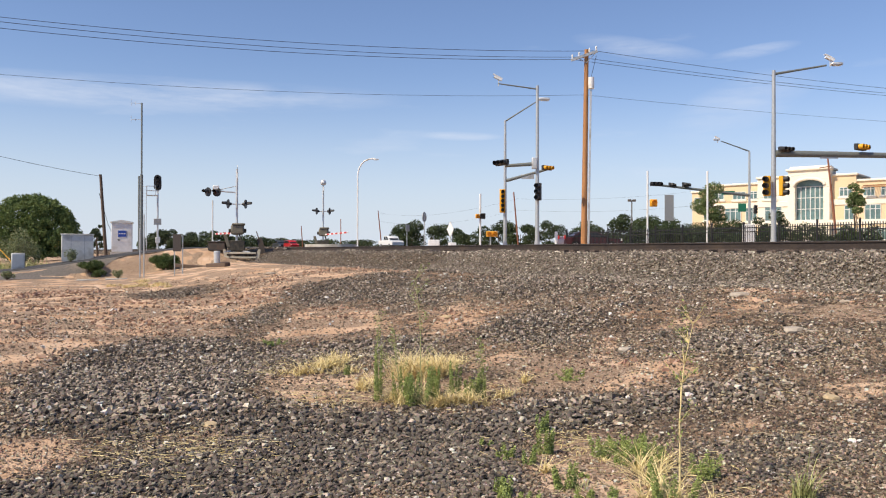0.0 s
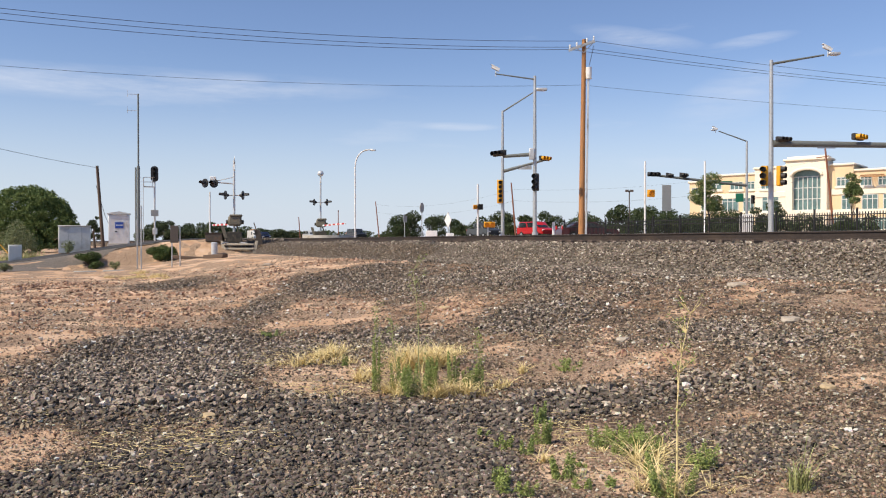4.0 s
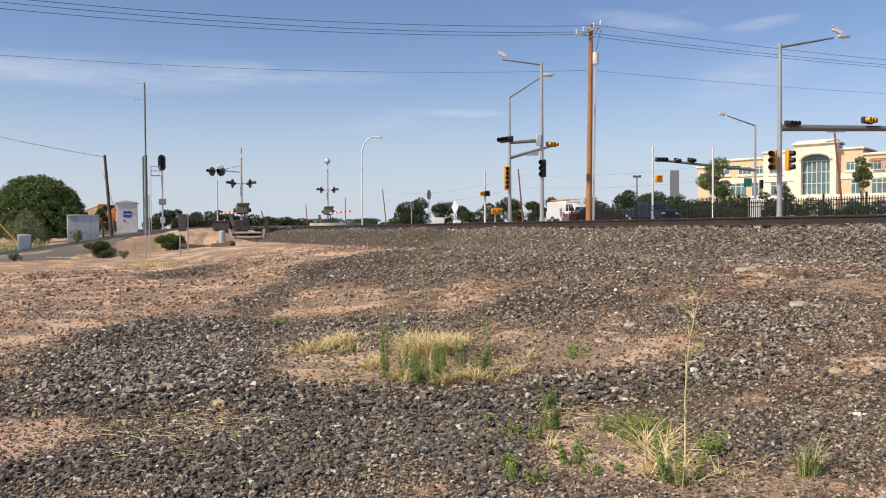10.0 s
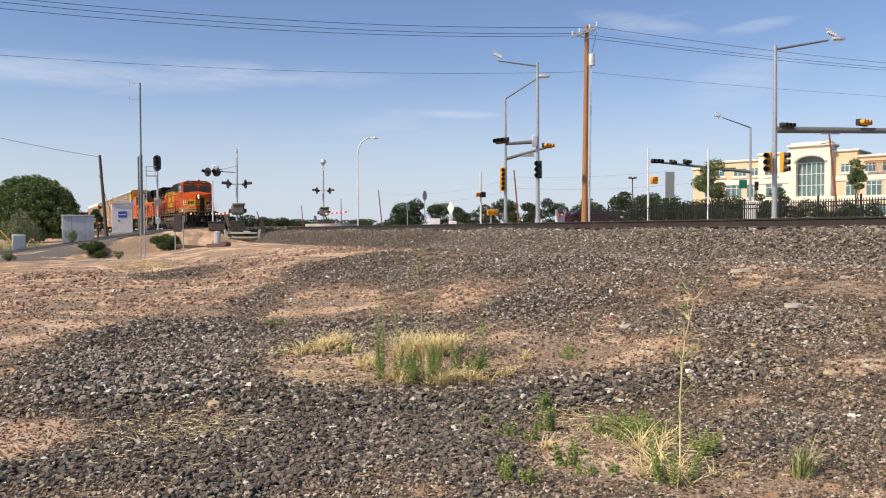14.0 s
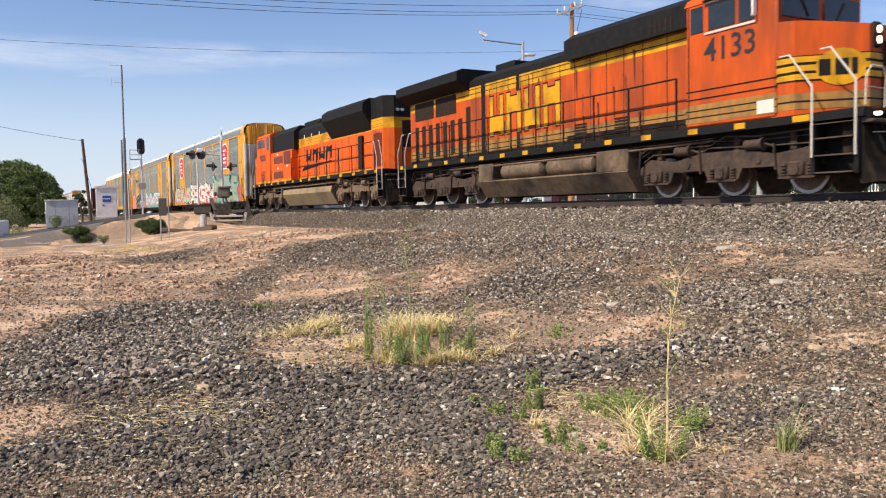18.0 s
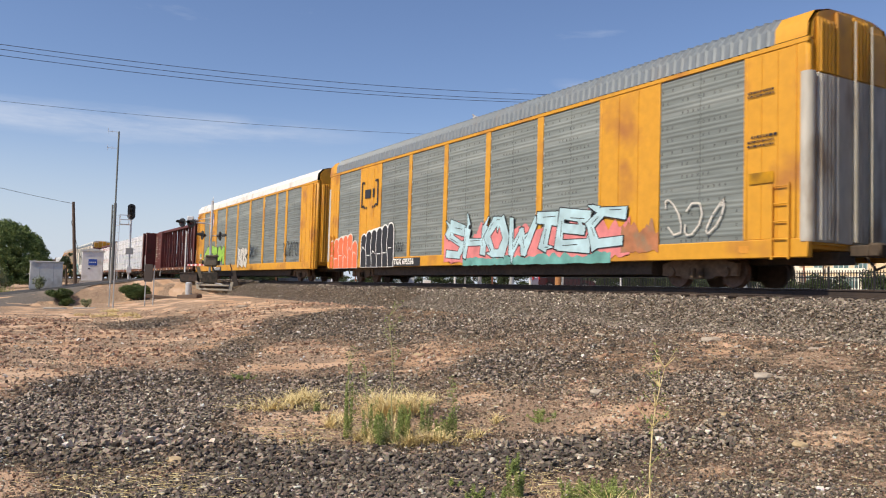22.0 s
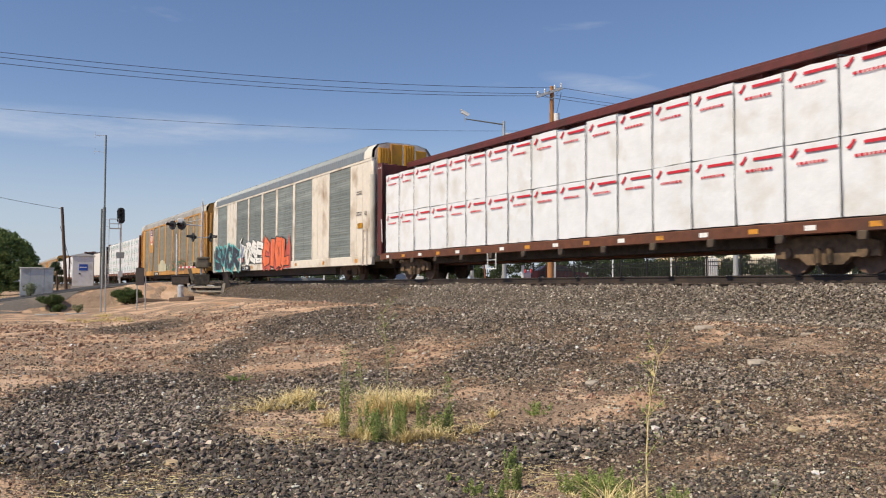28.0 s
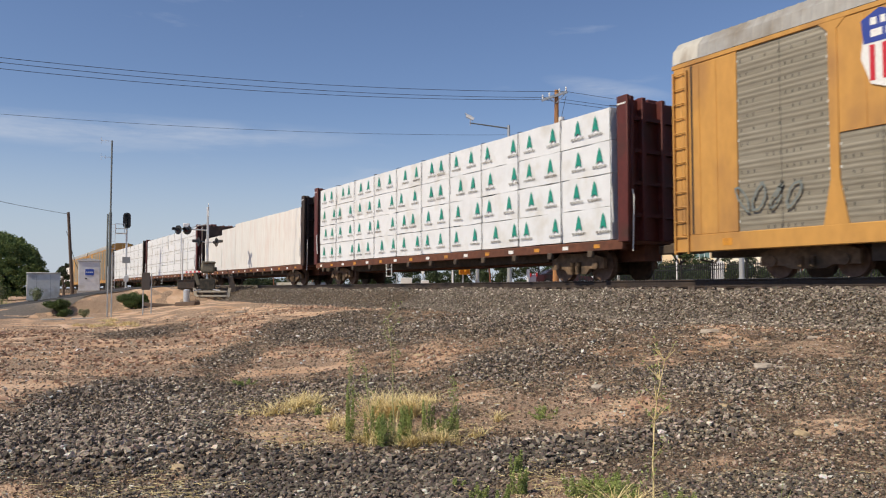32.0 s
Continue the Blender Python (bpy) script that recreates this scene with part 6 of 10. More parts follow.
def letter_blocks(parent, x0, x1, z0, z1, material, edge, y, slant=0.0):
    """A word mark as four plain slotted blocks."""
    w, h = (x1 - x0) / 4, z1 - z0
    for k in range(4):
        a, lo, hi = x0 + w * (k + 0.05), (0.0, 0.42)[k % 2], (0.58, 1.0)[k % 2]
        pieces = ((0.0, 0.21, 0, 1), (0.60, 0.81, 0, 1), (0.21, 0.60, lo + 0.1, hi - 0.1))
        for nm, g, yy, m in (("word_mark_edge", 0.04, y, edge), ("word_mark", 0.0, y - 0.004, material)):
            if m:
                b = bmesh.new()
                for i, (u0, u1, q0, q1) in enumerate(pieces):
                    pts = [(u0 * w - g, q0 * h - g), (u1 * w + g, q0 * h - g), (u1 * w + g, q1 * h + g), (u0 * w - g, q1 * h + g)]
                    flat(b, [(a + px + slant * pz, z0 + pz) for px, pz in pts], yy - 0.0001 * i)
                part(nm, b, m, parent, "plain block of the word mark", smooth=False)


def chassis(loco, L, z0, z1, tank, tank_top=1.16, tank_mat="tank_tan"):
    b = bmesh.new()
    for s in (-1, 1):
        slab(b, -L, 0, min(s * 1.30, s * 1.50), max(s * 1.30, s * 1.50), z0, z1, 0.015)
    box(b, -L + 0.1, -0.1, -1.3, 1.3, z1 - 0.12, z1 - 0.01)
    # two solid black boxes below the walkway fill in the underbody shade
    box(b, -L + 0.3, -0.3, -1.05, 1.05, 1.12, z1 - 0.12)
    box(b, -L + 0.6, -0.6, -0.72, 0.72, 0.62, 1.12)
    part("walkway_frame", b, "loco_black", loco, "black frame and walkway, with a fill for underbody shade")
    for k in range(15):
        c = bmesh.new()
        x = -0.9 - k * (L - 1.5) / 14
        box(c, x - 0.30, x, -1.508, -1.50, z0 + 0.06, z1 - 0.04)
        part("walkway_marker", c, "loco_yellow", loco, "yellow marker on the walkway edge")
    t0, t1 = tank
    prof = [(-1.36, tank_top), (-1.42, min(0.86, tank_top - 0.05)), (-1.02, 0.20), (1.02, 0.20), (1.42, min(0.86, tank_top - 0.05)), (1.36, tank_top)]
    part("fuel_tank", prism_x(bmesh.new(), prof, t0, t1), tank_mat, loco, "dusty tan fuel tank")
    for x in (t0 - 0.012, t1 - 0.05):
        part("tank_end", prism_x(bmesh.new(), [(y * 1.012, 0.19 + (z - 0.2) * 1.02) for y, z in prof], x, x + 0.062), "truck_dust", loco, "riveted rim of the fuel tank")
    for s in (-1, 1):
        for z, r in ((1.30, 0.035), (1.40, 0.02)):
            part("air_pipe", path(bmesh.new(), [(t0 - 2.4, s * 1.30, z + 0.03), (t0 + 1.0, s * 1.34, z), (t1 - 1.2, s * 1.34, z), (t1 + 2.6, s * 1.28, z + 0.05)], r, 6), "truck_dust", loco, "dusty air pipe under the walkway")
        for x in (t0 - 0.3, t1 + 0.3):
            part("sand_hose", path(bmesh.new(), [(x, s * 1.25, 1.42), (x + 0.12, s * 1.40, 1.0), (x + 0.05, s * 1.38, 0.55), (x + 0.25, s * 1.2, 0.3)], 0.03, 6), "loco_black", loco, "hanging dark hose")
    for x in (0.0, -L):
        s = 1 if x == 0 else -1
        b = bmesh.new()
        prism_y(b, [(x - s * 0.08, 1.5), (x - s * 0.05, 0.85), (x + s * 0.22, 0.20), (x - s * 0.1, 0.16), (x - s * 0.40, 0.75), (x - s * 0.40, 1.5)], -1.35, 1.35)
        pl = part("pilot", b, "pilot_black", loco, "black pilot plough")
        part("pilot_lip", slab(bmesh.new(), min(x - s * 0.1, x + s * 0.14), max(x - s * 0.1, x + s * 0.14), -1.40, 1.40, 1.40, 1.52, 0.02), "underframe", pl, "dusty anticlimber ledge")
        for y in (-1.2, -0.95, -0.75, 0.75, 0.95, 1.2):
            part("brake_hose", path(bmesh.new(), [(x + s * 0.02, y, 1.36), (x + s * 0.16, y + 0.03, 1.05), (x + s * 0.20, y + 0.10, 0.82), (x + s * 0.14, y + 0.16, 0.98)], 0.024, 6), "loco_black", pl, "hanging brake hose")
        for y in (-0.62, 0.62):
            part("pilot_rib", slab(bmesh.new(), min(x, x + s * 0.10), max(x, x + s * 0.10), y - 0.05, y + 0.05, 0.45, 1.40, 0.02), "truck_dark", pl, "rusty upright on the pilot")
        part("uncoupling_lever", path(bmesh.new(), [(x + s * 0.12, -1.35, 1.18), (x + s * 0.18, -0.4, 1.22), (x + s * 0.22, 0.0, 1.12)], 0.016, 6), "truck_dust", pl, "thin uncoupling lever")
    coupler(loco, 0.0, 1)
    coupler(loco, -L, -1)
    for x, s in ((0.0, 1), (-L, -1)):
        steps(loco, x, s, z1)
        for y in (-0.5, -0.3, 0.3, 0.5):
            b = path(bmesh.new(), [(x + s * 0.05, y, 1.25), (x + s * 0.28, y * 0.95, 0.95), (x + s * 0.32, y * 0.9, 0.6), (x + s * 0.12, y * 0.8, 0.45)], 0.022, 6)
            part("air_hose", b, "loco_black", loco, "hanging air hose")


def raise_body(lo, ahead):
    """Bring walkway, hood and cab to their heights, and the length to size."""
    def up(z):
        return float(np.interp(z, (-1, 1.35, 1.92, 4.0, 5.15), (-1, 1.35, 1.70, 4.28, 5.22)))
    def far(x):
        return float(np.interp(x, *ahead))
    for o in lo.children_recursive:
        if o.parent.name.startswith("truck"):
            continue
        if o.matrix_basis == Matrix.Identity(4):
            for v in o.data.vertices:
                v.co.z, v.co.x = up(v.co.z), far(v.co.x)
        else:
            o.location.z, o.location.x = up(o.location.z), far(o.location.x)


# leading engine: cab first
def leading_engine():
    L, z1 = 21.3, 1.92
    lo = thing("locomotive", pose(0, 0, 0), "orange, yellow and black diesel locomotive leading the train", "locomotive", "engines of the train")
    chassis(lo, L, 1.60, z1, (-14.2, -6.0), 0.80)
    big_truck(lo, -3.25, 1, "truck_dark")
    big_truck(lo, -17.3, -1, "truck_dark")
    # air tanks over the fuel tank
    for s in (-1, 1):
        for x in (-12.6, -9.9):
            b = bmesh.new()
            tube(b, (x, s * 1.16, 1.06), (x + 2.3, s * 1.16, 1.06), 0.27, n=18)
            tube(b, (x - 0.08, s * 1.16, 1.06), (x, s * 1.16, 1.06), 0.14, 0.27, 18)
            tube(b, (x + 2.3, s * 1.16, 1.06), (x + 2.38, s * 1.16, 1.06), 0.27, 0.14, 18)
            tank_ = part("air_tank", b, "tank_tan", lo, "dusty cylindrical air tank")
            for q in (0.5, 1.8):
                part("tank_band", tube(bmesh.new(), (x + q, s * 1.16, 1.06), (x + q + 0.06, s * 1.16, 1.06), 0.278, n=18), "truck_dust", tank_)
        for x0, x1 in ((-7.4, -6.0), (-14.2, -13.2)):
            part("tank_block", slab(bmesh.new(), x0, x1, min(s * 0.9, s * 1.40), max(s * 0.9, s * 1.40), 0.75, 1.42, 0.04), "tank_tan", lo, "dusty box at the end of the tank")
    # added dark block takes the place of shade behind the air tanks
    part("tank_core", box(bmesh.new(), -14.0, -6.2, -0.85, 0.85, 0.7, 1.3), "underframe", lo, "dark block for the shaded space behind the air tanks")
    # hood in its colour bands
    for nm, z_a, z_b, m, w in (("hood_base", z1, 2.38, "grimy_yellow", 1.0), ("hood_side", 2.38, 3.72, "orange", 1.002), ("hood_stripe", 3.72, 4.08, "loco_yellow", 1.0)):
        part(nm, box(bmesh.new(), -20.9, -4.0, -w, w, z_a, z_b), m, lo, "painted band of the engine hood")
    part("hood_top", prism_x(bmesh.new(), [(-1.0, 4.08), (1.0, 4.08), (1.0, 4.35), (0.7, 4.62), (-0.7, 4.62), (-1.0, 4.35)], -20.9, -4.0), "loco_black", lo, "black rounded hood top")
    part("tall_roof", prism_x(bmesh.new(), [(-1.25, 4.02), (1.25, 4.02), (1.25, 4.75), (0.9, 5.02), (-0.9, 5.02), (-1.25, 4.75)], -9.1, -4.02), "loco_black", lo, "tall black roof section behind the cab")
    b = bmesh.new()
    for k in range(5):
        box(b, -5.4 + 0.16 * k, -5.34 + 0.16 * k, -1.262, -1.25, 4.1, 4.5)
    part("roof_louvres", b, "grille", lo, "louvres in the roof side")
    part("exhaust", slab(bmesh.new(), -14.3, -13.0, -0.55, 0.55, 4.55, 4.95, 0.04), "loco_black", lo, "exhaust stack block")
    b = bmesh.new()
    for x in (-10.3, -10.1, -9.7):
        tube(b, (x, -0.2, 4.4), (x, -0.2, 4.7), 0.09, 0.13, 10)
    part("roof_vent", b, "loco_black", lo, "roof vents")
    # radiator wing
    b = bmesh.new()
    prism_x(b, [(-1.0, 4.02), (1.0, 4.02), (1.55, 4.42), (1.55, 4.82), (1.3, 4.96), (-1.3, 4.96), (-1.55, 4.82), (-1.55, 4.42)], -21.2, -15.5)
    part("radiator_wing", b, "loco_black", lo, "wide black radiator wing")
    for s in (-1, 1):
        y0 = s * 1.008
        for x0, x1, z_a, z_b in ((-20.4, -18.6, 3.40, 3.98), (-18.4, -16.6, 3.40, 3.98)):
            part("radiator_grille", box(bmesh.new(), x0, x1, y0 - 0.006, y0 + 0.006, z_a, z_b), "grille", lo, "dark radiator grille")
        for k in range(8):
            x = -20.4 + 0.66 * k
            part("side_vent", box(bmesh.new(), x, x + 0.34, y0 - 0.006, y0 + 0.006, 2.15 if k % 2 else 2.05, 3.2 if k != 7 else 3.5), "grille", lo, "dark upright vent")
        for x in (-7.0, -8.9):
            b = bmesh.new()
            for q in range(5):
                box(b, x, x + 0.6, y0 - 0.012, y0 + 0.012, 2.12 + 0.07 * q, 2.16 + 0.07 * q)
            part("louvre", b, "grille", lo, "small louvre")
    door_lines(lo, -15.0, -4.3, 2.0, 4.05, -1.003, 15)
    b = bmesh.new()
    for z in (2.12, 2.26, 3.84, 3.98):
        box(b, -20.9, -4.0, -1.004, -0.99, z, z + 0.022)
    part("pinstripes", b, "loco_black", lo, "dark pinstripes along the yellow bands")
    for x0, x1 in ((-14.6, -14.3), (-12.2, -12.0)):
        part("soot_band", box(bmesh.new(), x0, x1, -1.006, -0.99, 2.0, 4.2), "loco_black", lo, "dark upright panel joint")
    for x0, x1, z_a in ((-20.9, -4.05, 1.93), (-9.3, -4.05, 2.06)):
        part("grime_strip", box(bmesh.new(), x0, x1, -1.0055, -0.99, z_a, z_a + 0.12), "pilot_black", lo, "oily grime along the hood foot")
    rnd = random.Random(91)
    for k in range(26):
        x, w, top_ = rnd.uniform(-20.5, -4.6), rnd.uniform(0.03, 0.12), rnd.uniform(2.5, 4.0)
        b = bmesh.new()
        prism_y(b, [(x, top_), (x + w, top_ - 0.05), (x + w * 0.8, top_ - rnd.uniform(0.3, 1.1)), (x + w * 0.3, top_ - rnd.uniform(0.3, 1.0))], -1.0075, -0.99)
        part("soot_streak", b, "orange_dark", lo, "sooty streak on the hood side")
    letter_blocks(lo, -14.0, -9.5, 2.5, 3.62, "loco_yellow", "loco_black", -1.010)
    # cab
    cab = bmesh.new()
    slab(cab, -4.1, -1.5, -1.5, 1.5, z1, 4.5, 0.04)
    part("cab", cab, "orange", lo, "orange driver's cab")
    part("cab_roof", prism_x(bmesh.new(), [(-1.5, 4.5), (1.5, 4.5), (1.38, 4.72), (0.95, 4.98), (-0.95, 4.98), (-1.38, 4.72)], -4.15, -1.55), "orange", lo, "curved cab roof")
    # nose with swept corners and a narrow flat front
    plan = [(-1.62, -1.48), (-1.20, -1.45), (-0.42, -0.44), (-0.42, 0.44), (-1.20, 1.45), (-1.62, 1.48)]
    tops = [3.62, 3.56, 3.42, 3.42, 3.56, 3.62]
    b = bmesh.new()
    lo_, hi_ = [b.verts.new((x, y, z1)) for x, y in plan], [b.verts.new((x, y, z)) for (x, y), z in zip(plan, tops)]
    back = b.verts.new((-1.62, 0, 3.78))
    for i in range(5):
        b.faces.new((lo_[i], lo_[i + 1], hi_[i + 1], hi_[i]))
        b.faces.new((hi_[i], hi_[i + 1], back))
    bmesh.ops.recalc_face_normals(b, faces=b.faces[:])
    nose = part("nose", b, "orange", lo, "orange wedge nose", smooth=False)

    def nose_band(z_a, z_b, material, out, label, first=0, last=5):
        c = bmesh.new()
        row = [(x + out, y * (1 + out * 0.5)) for x, y in plan][first:last + 1]
        for (xa, ya), (xb, yb) in zip(row, row[1:]):
            c.faces.new([c.verts.new(p) for p in ((xa, ya, z_a), (xb, yb, z_a), (xb, yb, z_b), (xa, ya, z_b))])
        part("nose_band", c, material, nose, label, smooth=False)

    nose_band(2.50, 2.95, "loco_black", 0.006, "dark ground of the nose bands")
    for q in (2.53, 2.68, 2.83):
        nose_band(q, q + 0.10, "loco_yellow", 0.010, "yellow nose band")
    nose_band(2.02, 2.30, "grimy_yellow", 0.006, "grimy yellow band low on the nose")
    nose_band(2.14, 2.17, "loco_black", 0.010, "dark pinstripe")
    for k in (-1, 1):
        def on_face(u, z, out):
            return (-1.20 + 0.78 * u + out, k * (1.45 - 1.01 * u + out * 0.6), z)
        c = bmesh.new()
        c.faces.new([c.verts.new(on_face(0.62 + 0.34 * math.cos(a), 2.72 + 0.32 * math.sin(a), 0.014)) for a in np.linspace(0, 6.283, 18)[:-1]])
        part("nose_emblem", c, "loco_yellow", nose, "yellow rounded emblem ground", smooth=False)
        for u0, u1 in ((0.32, 0.48), (0.54, 0.72), (0.76, 0.84)):
            c = bmesh.new()
            c.faces.new([c.verts.new(on_face(u, z, 0.018)) for u, z in ((u0, 2.58), (u1, 2.58), (u1, 2.86), (u0, 2.86))])
            part("emblem_block", c, "loco_black", nose, "plain black block of the emblem", smooth=False)
    # door coloured near-black for the shade on this half of the nose
    c = bmesh.new()
    c.faces.new([c.verts.new((-0.40, y, z)) for y, z in ((-0.02, 2.0), (0.40, 2.0), (0.40, 3.15), (-0.02, 3.15))])
    part("nose_door", c, "grille", nose, "nose door with its shade in the dark colour", smooth=False)
    for s in (-1, 1):
        b = bmesh.new()
        slab(b, -1.53, -1.47, min(s * 0.08, s * 1.36), max(s * 0.08, s * 1.36), 3.72, 4.32, 0.05)
        part("windshield", b, "glass_dark", lo, "dark windshield pane")
        for x0, x1 in ((-3.95, -3.55), (-3.4, -2.6), (-2.5, -2.05)):
            b = bmesh.new()
            slab(b, x0, x1, min(s * 1.47, s * 1.515), max(s * 1.47, s * 1.515), 3.76, 4.42, 0.015)
            part("cab_window", b, "glass_dark", lo, "dark cab side window")
        part("window_frame", join(slab(bmesh.new(), -3.5, -2.0, min(s * 1.495, s * 1.53), max(s * 1.495, s * 1.53), 3.69, 3.74, 0.01), slab(bmesh.new(), -3.5, -2.0, min(s * 1.495, s * 1.53), max(s * 1.495, s * 1.53), 4.44, 4.49, 0.01)), "rail_white", lo, "pale window frame")
        b = bmesh.new()
        slab(b, -1.70, -1.50, min(s * 0.42, s * 0.98), max(s * 0.42, s * 0.98), 4.62, 4.90, 0.02)
        nb = part("number_board", b, "mark_black", lo, "black number board")
        writing("board_number", "4133", 0.22, "mark_white", nb, Matrix.Translation((-1.492, s * 0.70, 4.76)) @ pose(0, 0, 0, 90, 0, 90), "white digits", 0.002)
    part("cab_door_line", box(bmesh.new(), -4.02, -3.99, -1.507, -1.45, 2.05, 4.45), "loco_black", lo, "seam of the cab door")
    for z in (2.46, 2.62):
        part("pinstripe", box(bmesh.new(), -4.1, -1.5, -1.509, -1.45, z, z + 0.025), "loco_black", lo, "dark pinstripe")
    part("sun_visor", slab(bmesh.new(), -3.5, -2.0, -1.62, -1.49, 4.49, 4.53, 0.01), "loco_black", lo, "dark sun visor over the window")
    part("mirror", slab(bmesh.new(), -2.02, -1.97, -1.66, -1.53, 3.80, 4.25, 0.01), "mark_white", lo, "upright cab mirror")
    part("cab_stripe", box(bmesh.new(), -4.1, -1.5, -1.506, -1.45, 2.0, 2.36), "grimy_yellow", lo, "grimy yellow band low on the cab")
    for z in (2.1, 2.23):
        part("pinstripe", box(bmesh.new(), -4.1, -1.5, -1.509, -1.45, z, z + 0.025), "loco_black", lo, "dark pinstripe")
    part("cab_patch", box(bmesh.new(), -1.98, -1.55, -1.512, -1.45, 2.02, 2.26), "rack_pale", lo, "pale worn patch on the cab side")
    writing("side_number", "4133", 0.78, "mark_black", lo, pose(-2.75, -1.506, 3.36, 90), "black engine number", 0.002, 0.008)
    part("headlight_case", slab(bmesh.new(), -0.48, -0.375, -0.32, -0.10, 3.02, 3.46, 0.03), "loco_black", nose, "black headlight case")
    for z in (3.28, 3.46):
        b = bmesh.new()
        tube(b, (-0.42, -0.21, z - 0.13), (-0.36, -0.21, z - 0.13), 0.065, n=12)
        part("headlight", b, "lamp", nose, "lit headlight")
    for s in (-1, 1):
        b = bmesh.new()
        tube(b, (-0.02, s * 1.05, 1.72), (0.06, s * 1.05, 1.72), 0.065, n=12)
        part("ditch_light", b, "lamp", lo, "lit ditch light")
        b = bmesh.new()
        path(b, [(-0.12, s * 0.55, 1.95), (-0.08, s * 0.6, 2.45), (-0.05, s * 0.75, 2.6), (-0.02, s * 1.2, 2.6), (-0.02, s * 1.38, 2.45), (-0.02, s * 1.42, 1.95)], 0.012, 6)
        part("front_rail", b, "rail_white", lo, "pale front handrail")
        part("front_gate", path(bmesh.new(), [(-0.06, s * 0.62, 2.25), (-0.02, s * 1.38, 2.25)], 0.010, 6), "rail_white", lo, "pale cross rail")
        part("hose_loop", path(bmesh.new(), [(0.0, s * 0.35, 1.75), (0.12, s * 0.42, 1.45), (0.12, s * 0.62, 1.45), (0.0, s * 0.7, 1.75)], 0.024, 6), "rail_white", lo, "pale hose loop")
        part("wiper", bar(bmesh.new(), (-1.46, s * 0.5, 3.78), (-1.455, s * 0.8, 4.2), 0.02), "loco_black", lo, "windshield wiper")
    b = bmesh.new()
    for k in range(3):
        tube(b, (-2.6 + 0.16 * k, 0.3, 5.1 + 0.04 * k), (-2.1 + 0.16 * k, 0.3, 5.1 + 0.04 * k), 0.03, 0.08, 8)
    bar(b, (-2.5, 0.3, 4.92), (-2.5, 0.3, 5.12), 0.05)
    tube(b, (-3.4, -0.5, 4.92), (-3.4, -0.5, 5.12), 0.12, n=12)
    part("horn", b, "loco_black", lo, "roof horn and antenna dome")
    handrail(lo, -20.8, -4.4, z1, 12)
    raise_body(lo, ((-30, -21.3, -14, -6, -4.1, -1.6, -0.85, 0, 2), (-29.1, -20.4, -13.7, -6, -3.75, -1.22, -0.20, 0.95, 2.95)))
    CARS.append((lo, 45.3))


